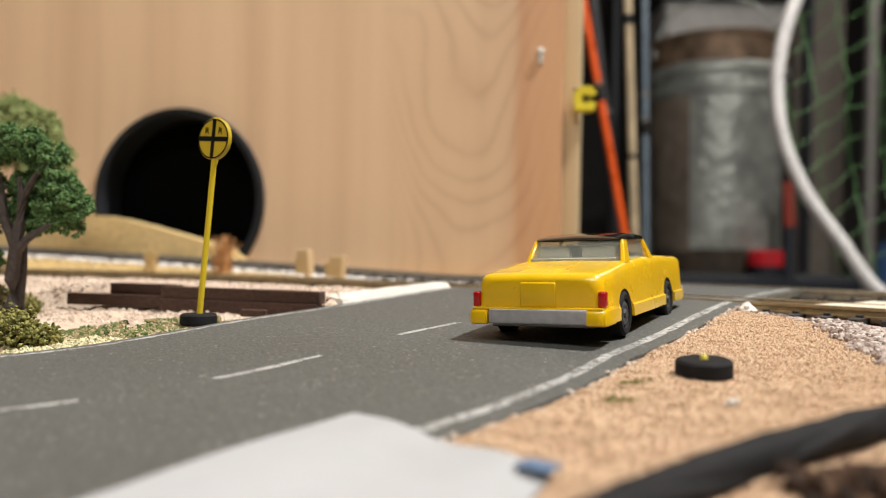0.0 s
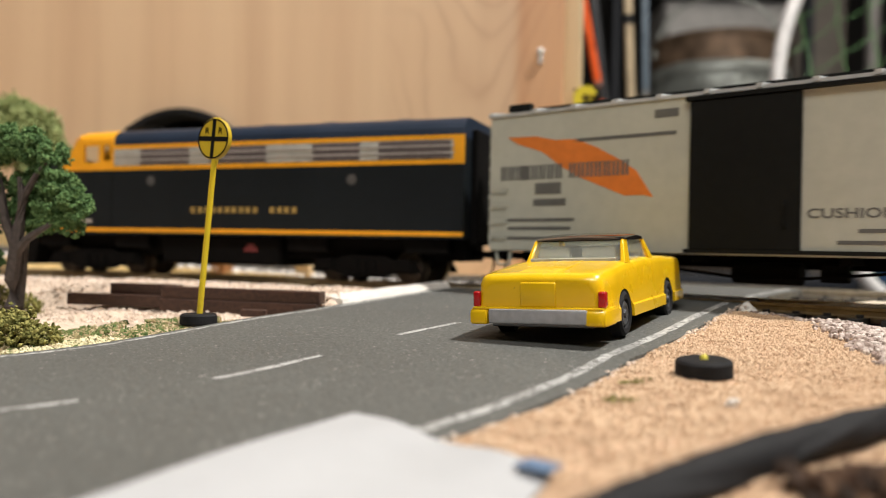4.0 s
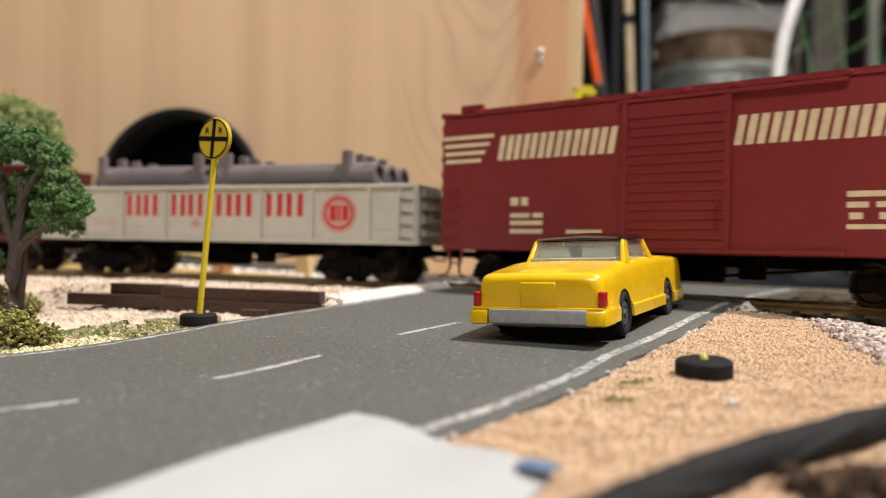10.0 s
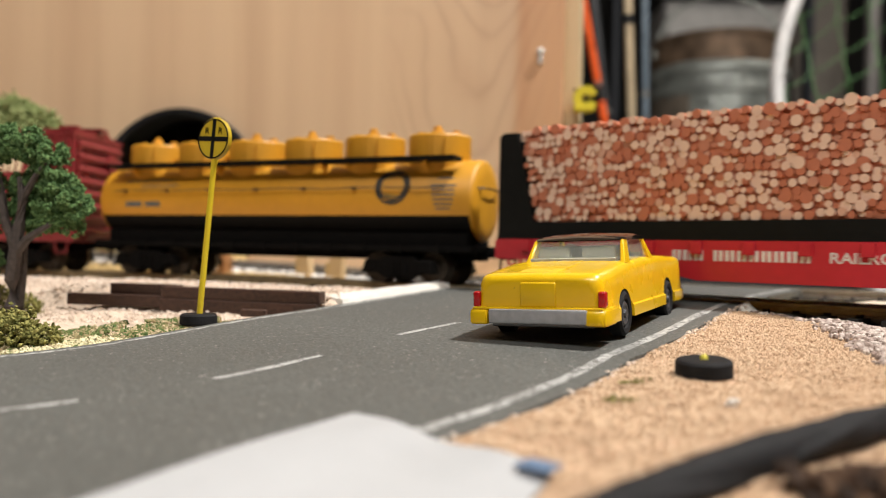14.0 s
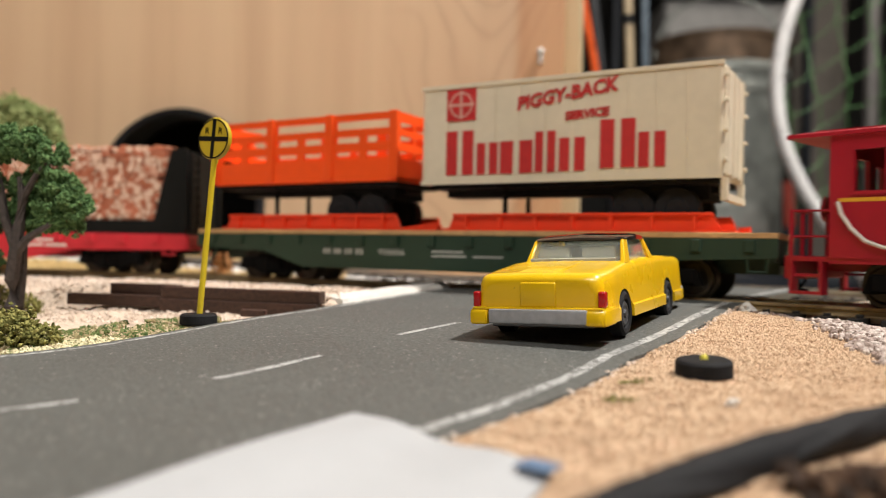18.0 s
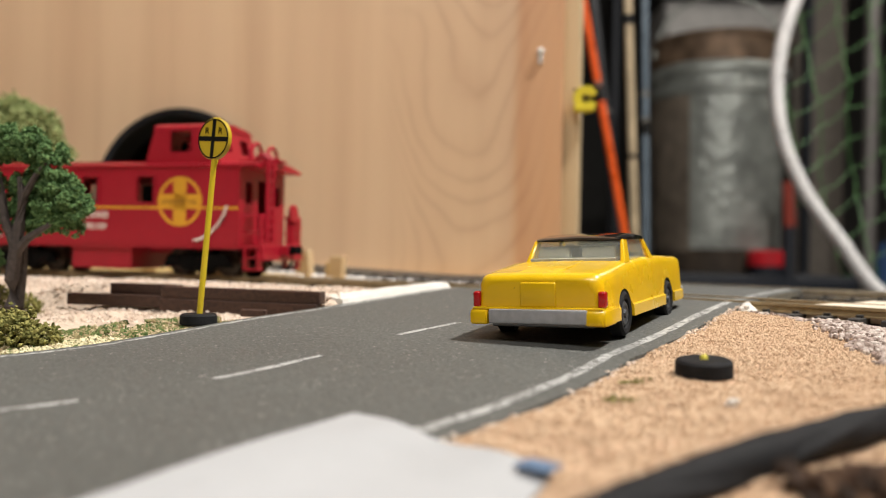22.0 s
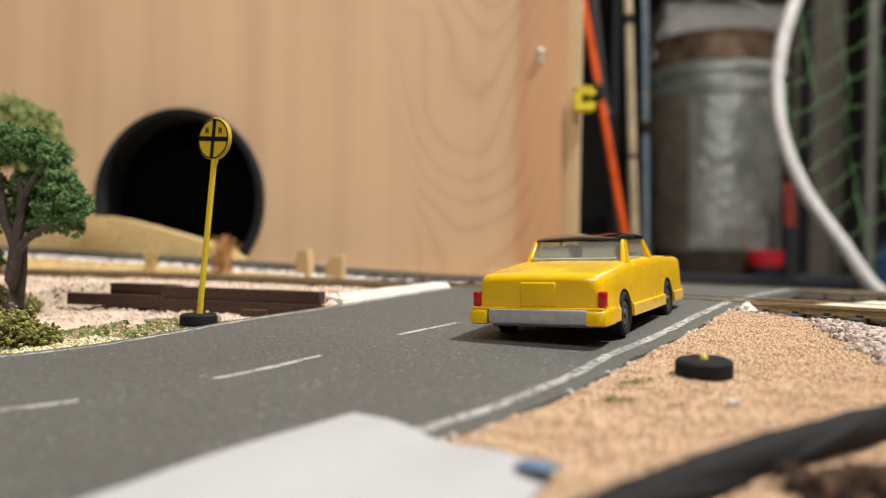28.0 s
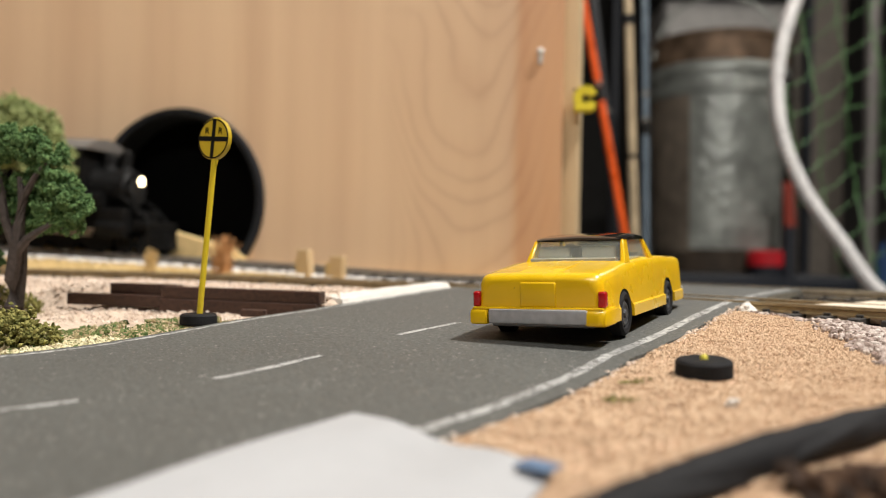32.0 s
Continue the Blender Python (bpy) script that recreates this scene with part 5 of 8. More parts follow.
def build_pulp():
    off = 258.5
    t = car_thing("bulkhead_flatcar", "red bulkhead flatcar with black ends, stacked with pale logs", off, 62, "flatcar")
    bm = bmesh.new()
    box(bm, -88.3, 88.3, -14.8, 14.8, 13.8, 15.0)
    part("deck", bm, DOOR_BLACK, t)
    for y in (-14.4, 13.4):
        bm = bmesh.new()
        box(bm, -86, 86, y, y + 1, 15, 18.4)
        part("side_board", bm, DOOR_BLACK, t)
    for y in (-14.9, 14.1):
        bm = bmesh.new()
        prism(bm, [(-88.3, 13.8), (88.3, 13.8), (88.3, 8.4), (48, 8.0), (30, 4.6), (-30, 4.6), (-48, 8.0), (-88.3, 8.4)], y, y + 0.8, "y")
        part("side_sill", bm, CAR_RED, t)
        out = -1 if y < 0 else 1
        face = y if y < 0 else y + 0.8
        for k in range(14):
            bm = bmesh.new()
            x = -78 + 12 * k
            box(bm, x - 1.4, x + 1.4, *sorted((face, face + out * 1.1)), 10.6, 13.6, 0.2)
            part("stake_pocket", bm, CAR_RED, t)
    for sg in (-1, 1):
        bm = bmesh.new()
        prism(bm, [(sg * 88.5, 14.5), (sg * 88.5, 42.2), (sg * 87, 43.2), (sg * 82.5, 43.0), (sg * 76.5, 18.0), (sg * 76.5, 14.5)], -14.2, -12.6, "y")
        prism(bm, [(sg * 88.5, 14.5), (sg * 88.5, 42.2), (sg * 87, 43.2), (sg * 82.5, 43.0), (sg * 76.5, 18.0), (sg * 76.5, 14.5)], 12.6, 14.2, "y")
        box(bm, *sorted((sg * 84.5, sg * 87.5)), -12.6, 12.6, 14.5, 42.6, 0.3)
        part("bulkhead", bm, DOOR_BLACK, t)
        end_ladder(t, sg * 88.4, -12, -6, 15, 42, 9, DOOR_BLACK)
        bm = bmesh.new()
        box(bm, *sorted((sg * 87, sg * 89.4)), -14.6, 14.6, 8.4, 13.6, 0.3)
        part("end_beam", bm, CAR_RED, t)
        coupler(t, sg * 87, sg)
        truck(t, sg * 62, off)
    stirrups(t, 87, CAR_RED, -14.4)
    bm = bmesh.new()
    box(bm, -86, 86, -3, 3, 6.8, 13.8)
    part("centre_sill", bm, TRUCK, t)
    words("side_lettering", "RAILROAD", 2.2, WHITE_INK, t, on_side(-1.5, -14.98, 9.3), width=1.15, bold=0.05)
    blocks("name_mark", -36, -4.5, 9.2, 11.6, 11, -14.9, WHITE_INK, t, gaps=(2,), stem=0.4)
    bars("data_marks", [(24, 32, 10.8, 11.6), (33, 42, 10.8, 11.6), (24, 36, 9.0, 9.8), (37, 45, 9.0, 9.8)], -14.9, WHITE_INK, t)
    # pulpwood, laid across the car
    mats = log_material()
    rng = random.Random(7)
    protos = []
    for k in range(6):
        bm = bmesh.new()
        r = 0.66 + 0.155 * k
        n = 12
        cyl(bm, (0, -13.4, 0), (0, 13.4, 0), r, seg=n)
        bm.faces.ensure_lookup_table()
        for f in bm.faces:
            if len(f.verts) > 4:
                f.material_index = 1
        protos.append((r, mesh_of("log", bm, mats)))
    rest = bmesh.new()
    z = 19.6
    row = 0
    cells = []
    while z < 43.4:
        lim = 77.0 + (z - 19) * 0.24
        x = -lim + (row % 2) * 1.0
        while x < lim:
            k = rng.choice((0, 0, 1, 1, 1, 2, 2, 2, 3, 3, 4, 5))
            cells.append((x + protos[k][0], z + rng.uniform(-0.45, 0.45), k))
            x += 2 * protos[k][0] + rng.uniform(0.05, 0.25)
        z += 1.8
        row += 1
    rng.shuffle(cells)
    for i, (x, z, k) in enumerate(cells):
        y = rng.uniform(-0.5, 0.5)
        if i < 300:
            link("log", protos[k][1], t, "", mpose(x, y, z, 0, rng.uniform(0, 360), rng.uniform(-1, 1)))
        else:
            r = protos[k][0]
            before = len(rest.faces)
            cyl(rest, (x, y - 13.4, z), (x, y + 13.4, z), r, seg=10)
            rest.faces.ensure_lookup_table()
            for f in rest.faces[before:]:
                if len(f.verts) > 4:
                    f.material_index = 1
    box(rest, -76, 76, -12.7, 12.7, 18, 41.4)
    tagged(part("pulpwood", rest, mats, t), kind="stuff")


build_pulp()


# -- flatcar with two road trailers
def road_wheels(parent, x, z, y_out=12.5):
    for y in (-y_out, y_out):
        bm = bmesh.new()
        lathe(bm, [(1.0, y - 2.6), (2.6, y - 2.6), (2.9, y - 2.0), (5.3, y - 2.2), (5.6, y - 1.2), (5.6, y + 1.2), (5.3, y + 2.2), (2.9, y + 2.0), (2.6, y + 2.6), (1.0, y + 2.6)], 20, axis="y", centre=(x, z))
        part("tyre", bm, RUBBER, parent)


def build_flat():
    off = 449.0
    t = car_thing("piggyback_flatcar", "dark green flatcar with tan deck and orange trailer ramps", off, 62, "flatcar")
    bm = bmesh.new()
    box(bm, -91.5, 90, -15.6, 15.6, 14.4, 15.8, 0.15)
    part("deck", bm, DECK, t, "tan wooden deck")
    for y in (-15.9, 15.1):
        bm = bmesh.new()
        prism(bm, [(-91.5, 14.4), (90, 14.4), (90, 10.0), (66, 9.0), (52, 4.4), (-46, 4.4), (-62, 9.0), (-91.5, 10.0)], y, y + 0.8, "y")
        part("side_sill", bm, GREEN, t)
        out = -1 if y < 0 else 1
        face = y if y < 0 else y + 0.8
        for k in range(15):
            bm = bmesh.new()
            x = -84 + 12 * k
            box(bm, x - 1.2, x + 1.2, *sorted((face, face + out * 0.8)), 11.2, 14.2, 0.2)
            part("stake_pocket", bm, GREEN, t)
    bm = bmesh.new()
    box(bm, -90, 89, -3, 3, 6, 14.4)
    for x in (-90.5, 88):
        box(bm, x, x + 1.5, -15.2, 15.2, 9, 14.4)
    part("centre_sill", bm, GREEN, t)
    blocks("reporting_mark", -38, -22, 8.6, 10.2, 4, -15.9, PALE_GREY, t, gap=0.4)
    words("car_number", "90806", 1.7, PALE_GREY, t, on_side(-18.0, -16.0, 8.6), width=1.5)
    bars("data_marks", [(0, 10, 9.6, 10.1), (0, 11, 8.4, 8.9), (13, 22, 8.4, 8.9)], -15.9, PALE_GREY, t)
    for sg in (-1, 1):
        coupler(t, sg * 89, sg)
        truck(t, sg * 62, off)
    stirrups(t, 90, GREEN, -15.4)
    for x0, x1, x2 in ((-79.5, -14.5, -0.2), (5.2, 75.0, 80.0)):
        for y in (-12.6, 11.8):
            bm = bmesh.new()
            prism(bm, [(x0 - 2, 15.8), (x2, 15.8), (x2, 18.0), (x2 - 3.0, 17.8), (x1 + 2.0, 16.6), (x1, 20.6), (x0, 20.4)], y, y + 0.8, "y")
            box(bm, x0, x1, *((y - 1.2, y + 0.6) if y < 0 else (y + 0.2, y + 2.0)), 19.9, 20.6, 0.1)
            for k in range(7):
                x = x0 + 4 + k * (x1 - x0 - 8) / 6
                prism(bm, [(x - 0.5, 16), (x + 0.5, 16), (x + 0.5, 20.0), (x - 0.5, 20.0)], *((y - 1.0, y) if y < 0 else (y + 0.8, y + 2.6)), "y")
            box(bm, x0 - 2.4, x2 + 0.4, *((y - 1.6, y + 1.6) if y < 0 else (y - 0.8, y + 2.4)), 15.85, 16.5)
            part("ramp_guide", bm, RAMP_RED, t, "orange-red trailer wheel guide")

    def trailer_gear(tr, x0, x1, zb):
        bm = bmesh.new()
        box(bm, x0 + 3, x1 - 2, -4.5, 4.5, zb - 3.2, zb - 0.2, 0.3)
        box(bm, x0 + 2, x1 - 1, -12, 12, zb - 1.4, zb, 0.2)
        box(bm, x1 - 28, x1 - 4, -8, 8, zb - 5.0, zb - 1)
        part("chassis", bm, BLACK, tr)
        for x in (x0 + 23.5,):
            bm = bmesh.new()
            for y in (-8, 8):
                cyl(bm, (x, y, 16.4), (x, y, zb), 0.75, seg=8)
                box(bm, x - 1.4, x + 1.4, y - 1.4, y + 1.4, 15.85, 16.6)
            part("landing_leg", bm, BLACK, tr)
        for x in (x1 - 22, x1 - 11):
            road_wheels(tr, x, 21.45, 8.6)

    # stake-sided trailer
    a = thing("stake_trailer", mpose(0, 0, 0), "bright orange stake-sided road trailer on black wheels", "trailer", "trailers on the flatcar")
    x0, x1, z0, z1 = -87.2, -13.6, 30.4, 50.6
    for sg in (-1, 1):
        y0, y1 = sorted((sg * 14.2, sg * 13.3))
        holes = []
        n = 3
        for k in range(n):
            xa = x0 + 4.6 + k * 23.6
            xb = xa + 19.6
            for zz in (47.0, 42.8, 38.2):
                if zz > 46:
                    holes.append((xa, xb, zz - 1.0, zz + 1.5))
                else:
                    mid = (xa + xb) / 2
                    holes.append((xa, mid - 1.4, zz - 0.9, zz + 1.0))
                    holes.append((mid + 1.4, xb, zz - 0.9, zz + 1.0))
        bm = bmesh.new()
        cut_wall(bm, x0, x1, z0, z1, y0, y1, holes)
        part("slatted_side", bm, ORANGE, a)
        for k in range(4):
            x = x0 + 2.3 + k * 23.5
            bm = bmesh.new()
            box(bm, x - 1.5, x + 1.5, *sorted((sg * 14.0, sg * 15.0)), z0 + 0.5, z1 + 0.2, 0.2)
            part("stake", bm, ORANGE, a)
    for x in (x0, x1 - 0.9):
        bm = bmesh.new()
        cut_wall(bm, -13.3, 13.3, z0, z1, x, x + 0.9, [(yy - 3.4, yy + 3.4, zz - 1.0, zz + 1.1) for yy in (-8.4, 0, 8.4) for zz in (46.6, 42.6, 38.0)], swap=True)
        part("slatted_end", bm, ORANGE, a)
    bm = bmesh.new()
    box(bm, x0, x1, -13.4, 13.4, z0 - 0.1, z0 + 1.2)
    part("bed", bm, ORANGE, a)
    trailer_gear(a, x0, x1, z0 - 0.1)
    CARS.append((a, off, 62))
    # box trailer
    b = thing("box_trailer", mpose(0, 0, 0), "cream ribbed box trailer with red lettering", "trailer", "trailers on the flatcar")
    x0, x1, z0, z1 = -4.8, 77.2, 28.9, 56.2
    bm = bmesh.new()
    box(bm, x0, x1, -14.0, 14.0, z0, z1, 0.4)
    part("van_body", bm, CREAM, b)
    for sg in (-1, 1):
        for k in range(12):
            bm = bmesh.new()
            x = x0 + 1.0 + k * (x1 - x0 - 2) / 11
            box(bm, x - 0.28, x + 0.28, *sorted((sg * 13.9, sg * 14.3)), z0 + 0.8, z1 - 0.8)
            part("side_rib", bm, CREAM, b)
        bm = bmesh.new()
        box(bm, x0 - 0.2, x1 + 0.2, *sorted((sg * 13.6, sg * 14.5)), z1 - 0.9, z1 + 0.2)
        box(bm, x0 - 0.2, x1 + 0.2, *sorted((sg * 13.6, sg * 14.4)), z0 - 0.2, z0 + 0.9)
        part("edge_rail", bm, CREAM, b)
    bm = bmesh.new()
    for y in (-6.8, 6.8):
        box(bm, x1, x1 + 0.5, y - 6.2, y + 6.2, z0 + 1, z1 - 1, 0.15)
    part("rear_door", bm, CREAM, b)
    bm = bmesh.new()
    for y in (-10.5, -3.5, 3.5, 10.5):
        cyl(bm, (x1 + 0.65, y, z0 + 0.5), (x1 + 0.65, y, z1 - 1), 0.22, seg=6)
    for y in (-13.4, 13.4):
        for z in (33, 40, 47, 53):
            box(bm, x1 + 0.2, x1 + 1.3, y - 0.5, y + 0.5, z - 0.5, z + 0.5, 0.15)
    for y in (-11, 11):
        box(bm, x1 - 0.5, x1 + 1, y - 1.2, y + 1.2, 23.5, z0)
    box(bm, x1 - 0.2, x1 + 1.2, -12.5, 12.5, 23.5, 25.2)
    part("door_hardware", bm, CREAM, b)
    y = -14.3
    bars("emblem_plate", [(3.2, 12.2, 46.2, 55.0)], y, RED_INK, b, "red square emblem")
    faded = mat("faded_cream_ink", (0.62, 0.34, 0.28), 0.6)
    disc("emblem_ring", 7.7, 50.6, 3.6, y - 0.06, faded, b, hole=0.86)
    bars("emblem_cross", [(7.3, 8.1, 46.6, 54.6), (3.6, 11.8, 50.2, 51.0)], y - 0.1, faded, b)
    for x0_, x1_, z0_, z1_ in ((3.2, 11.6, 31.2, 43.4), (12.8, 19.0, 31.2, 39.8), (19.8, 29.2, 31.2, 39.9), (30.0, 35.6, 31.3, 42.0), (36.7, 43.6, 31.4, 40.0), (47.7, 56.6, 31.8, 44.0), (57.4, 64.0, 31.8, 40.4)):
        blocks("name_mark", x0_, x1_, z0_, z1_, 1, y, RED_INK, b, stem=0.40, gap=0.0)
    words("side_lettering", "PIGGY-BACK", 3.4, RED_INK, b, on_side(24.6, y - 0.05, 48.0) @ pose(0, 0, 0, 0, 0, 7), width=0.98, bold=0.18, shear=0.2)
    words("side_lettering", "SERVICE", 2.0, RED_INK, b, on_side(38.2, y - 0.05, 44.6) @ pose(0, 0, 0, 0, 0, 3), width=1.12, bold=0.15, shear=0.1)
    trailer_gear(b, x0, x1, z0)
    CARS.append((b, off, 62))


build_flat()


# -- caboose
def build_caboose():
    off = 609.0
    t = car_thing("caboose", "bright red cupola caboose with yellow stripe and round cross emblem", off, 36, "caboose")
    w = 16.0
    holes = [(-49.2, -43.2, 24.4, 33.0), (-30.3, -24.6, 24.4, 33.0), (-8.2, -2.0, 24.4, 33.0), (13.6, 20.0, 24.4, 33.0)]
    for sg in (-1, 1):
        bm = bmesh.new()
        cut_wall(bm, -54.2, 52.0, 10.4, 36.4, *sorted((sg * w, sg * (w - 1.0))), holes)
        s = part("side", bm, CABOOSE_RED, t)
        for h in holes:
            bm = bmesh.new()
            y = sorted((sg * w, sg * (w + 0.4)))
            cut_wall(bm, h[0] - 0.8, h[1] + 0.8, h[2] - 0.8, h[3] + 0.8, *y, [h])
            part("window_frame", bm, CABOOSE_RED, s)
    for x in (-54.2, 51.0):
        bm = bmesh.new()
        cut_wall(bm, -w + 1, w - 1, 10.4, 37.0, x, x + 1, [(-3.4, 3.4, 12.0, 32.5), (-12, -7.5, 24.4, 31.5), (7.5, 12, 24.4, 31.5)], swap=True)
        part("end_wall", bm, CABOOSE_RED, t)
    bm = bmesh.new()
    box(bm, -54, 52, -w + 1, w - 1, 10.4, 11.4)
    part("floor", bm, CABOOSE_RED, t)
    bm = bmesh.new()
    prism(bm, [(-17.0, 36.2), (17.0, 36.2), (17.0, 37.0), (9, 38.4), (0, 38.9), (-9, 38.4), (-17.0, 37.0)], -63.2, 58.2, "x")
    part("roof", bm, CABOOSE_RED, t)
    bm = bmesh.new()
    box(bm, -63.2, 13, -2.2, 2.2, 39.0, 39.7)
    box(bm, 44, 59.6, -2.2, 2.2, 39.0, 39.7)
    part("roof_walk", bm, CABOOSE_RED, t)
    # cupola
    for sg in (-1, 1):
        bm = bmesh.new()
        y0, y1 = sorted((sg * 12.6, sg * 11.6))
        cut_wall(bm, 17.6, 40.0, 37.8, 49.8, y0, y1, [(23.6, 31.6, 41.6, 48.8)])
        prism(bm, [(14.2, 37.8), (17.6, 37.8), (17.6, 49.8)], y0, y1, "y")
        prism(bm, [(40.0, 37.8), (43.0, 37.8), (40.0, 49.8)], y0, y1, "y")
        part("cupola_side", bm, CABOOSE_RED, t)
    for x, sl in ((14.2, 3.4), (42.0, -3.0)):
        bm = bmesh.new()
        cut_wall(bm, -11.6, 11.6, 37.8, 49.8, 0, 1, [(-9, -3.5, 42.4, 47.6), (3.5, 9, 42.4, 47.6)], swap=True)
        for v in bm.verts:
            v.co.x += x + sl * (v.co.z - 37.8) / 12.0
        part("cupola_end", bm, CABOOSE_RED, t)
    bm = bmesh.new()
    prism(bm, [(-12.7, 49.6), (12.7, 49.6), (12.5, 50.3), (9.5, 51.4), (0, 52.2), (-9.5, 51.4), (-12.5, 50.3)], 17.3, 40.4, "x")
    part("cupola_roof", bm, CABOOSE_RED, t)
    bm = bmesh.new()
    cyl(bm, (13.0, -4, 38), (13.0, -4, 45.5), 0.8, seg=10)
    lathe(bm, [(1.0, 45), (1.6, 45.8), (1.6, 47.2), (0.6, 48.2)], 12, centre=(13.0, -4))
    part("smoke_stack", bm, CABOOSE_RED, t)
    # tool box and frame
    bm = bmesh.new()
    box(bm, -14, 10, -13.6, 13.6, 1.8, 10.4, 0.3)
    part("tool_box", bm, CABOOSE_RED, t)
    bm = bmesh.new()
    box(bm, -63, 63, -3, 3, 7.4, 10.4)
    box(bm, -54.4, 52.2, -15.6, 15.6, 9.2, 10.4)
    part("frame", bm, CABOOSE_RED, t)
    for sg, xa in ((-1, -54.2), (1, 52.0)):
        xo = -63.4 if sg < 0 else 59.6
        bm = bmesh.new()
        box(bm, *sorted((xa, xo)), -15.2, 15.2, 9.6, 10.6)
        part("platform", bm, CABOOSE_RED, t)
        bm = bmesh.new()
        box(bm, *sorted((xo - sg * 1.4, xo + sg * 0.8)), -14.8, 14.8, 5.6, 10.8, 0.3)
        part("end_beam", bm, CABOOSE_RED, t)
        for yy in (-1, 1):
            bm = bmesh.new()
            for k, z in enumerate((2.4, 6.2)):
                box(bm, *sorted((xa + sg * 2, xo - sg * 1.2)), *sorted((yy * (12.8 + 1.6 - 1.4 * k), yy * (15.4 - 1.0 * k))), z, z + 0.7)
            for x in (xa + sg * 1.8, xo - sg * 1.0):
                box(bm, x - 0.3, x + 0.3, *sorted((yy * 12.2, yy * 15.6)), 2.4, 10)
            part("step", bm, CABOOSE_RED, t)
        posts, rails = [], []
        for y in (-14.6, -9, -4.6, 4.6, 9, 14.6):
            posts.append(cyl(bmesh.new(), (xo - sg * 0.6, y, 10), (xo - sg * 0.6, y, 21), 0.5, seg=6))
        for z in (15, 20.6):
            for yy in (-1, 1):
                rails.append(cyl(bmesh.new(), (xo - sg * 0.6, yy * 4.6, z), (xo - sg * 0.6, yy * 14.6, z), 0.35, seg=6))
                rails.append(cyl(bmesh.new(), (xo - sg * 0.6, yy * 14.6, z), (xa, yy * 14.6, z), 0.3, seg=6))
        for post in posts:
            part("railing_post", post, CABOOSE_RED, t)
        for rail in rails:
            part("railing_bar", rail, CABOOSE_RED, t)
        if sg > 0:
            bm = bmesh.new()
            for y in (-11.6, -8.0):
                pipe(bm, [(xo + sg * 0.2, y, 12), (xo + sg * 0.2, y, 37), (xo + sg * 0.2, y, 39.2), (xo - sg * 1.2, y, 40.4), (xo - sg * 3, y, 40.2), (xo - sg * 4.2, y, 38.4)], 0.75, 6)
            for k in range(9):
                cyl(bm, (xo + sg * 0.2, -11.6, 14 + 3 * k), (xo + sg * 0.2, -8.0, 14 + 3 * k), 0.4, seg=6)
            part("roof_ladder", bm, CABOOSE_RED, t)
        bm = bmesh.new()
        cyl(bm, (xo, 7, 22), (xo + sg * 1.0, 7, 22), 3.0, seg=18)
        cyl(bm, (xo, 7, 11), (xo, 7, 22), 0.5, seg=6)
        part("brake_wheel", bm, CABOOSE_RED, t)
        for y0, y1 in (((-14.8, -4.4), (4.4, 14.8)) if sg > 0 else ()):
            bm = bmesh.new()
            cut_wall(bm, y0, y1, 10.6, 20.8, xo - 0.9, xo - 0.3, [(y0 + 1.2 + 2.3 * k, y0 + 2.2 + 2.3 * k, 12.0, 19.4) for k in range(4)], swap=True)
            part("end_panel", bm, CABOOSE_RED, t)
        for y in ((-9.0, 2.0) if sg > 0 else ()):
            bm = bmesh.new()
            pipe(bm, [(xo - 5.5, y + 4.2 * math.cos(a), 38.2 + 6.2 * math.sin(a)) for a in [k * math.pi / 12 for k in range(13)]], 0.7, 6)
            part("roof_grab", bm, CABOOSE_RED, t)
        coupler(t, xo - sg * 1.4, sg)
        truck(t, sg * 36, off)
    y = -w
    bars("yellow_stripe", [(-52.4, 51.6, 22.2, 23.0)], y, GOLD_INK, t)
    disc("emblem", 30.0, 24.7, 8.3, y, GOLD_INK, t, hole=0.87, label="yellow cross in a ring")
    bars("emblem_cross", [(27.6, 32.4, 17.0, 32.4), (22.4, 37.6, 22.3, 27.1)], y - 0.04, GOLD_INK, t)
    blocks("emblem_name", 23.4, 36.8, 23.8, 25.4, 7, y - 0.16, mat("dull_gold_ink", (0.36, 0.16, 0.015), 0.6), t, gaps=(4,), stem=0.3)
    blocks("reporting_mark", -6.8, 2.8, 18.9, 21.2, 4, y, WHITE_INK, t, gap=0.3)
    words("car_number", "999199", 2.2, WHITE_INK, t, on_side(-8.2, y - 0.05, 15.0), width=1.05, bold=0.06)
    bars("marker_plate", [(-32.6, -28.2, 15.2, 18.0)], y - 0.2, PALE_GREY, t)
    bars("marker_hole", [(-31.8, -29.2, 15.8, 17.4)], y - 0.3, TRUCK, t)
    for pts in ([(-52.2, 22.2), (-51.4, 19.6), (-49.4, 16.6), (-46.6, 14.0), (-43.4, 12.8), (-41.0, 12.4)], [(48.0, 23.4), (47.0, 20.4), (44.6, 16.8), (41.6, 14.0), (38.6, 12.4), (36.0, 11.8)]):
        bm = bmesh.new()
        pipe(bm, [(x, y - 0.9, z) for x, z in pts], 0.42, 6)
        part("grab_rail", bm, WHITE_INK, t, "white curved grab rail")


build_caboose()

# ---- steam locomotive on the far line ----
SMOKE = mat("steam_black", (0.005, 0.005, 0.005), 0.6, grain=0.3, scale=250, stain=0.2, spec=0.15)
STEEL = mat("rod_steel", (0.35, 0.32, 0.28), 0.35, metal=0.8)


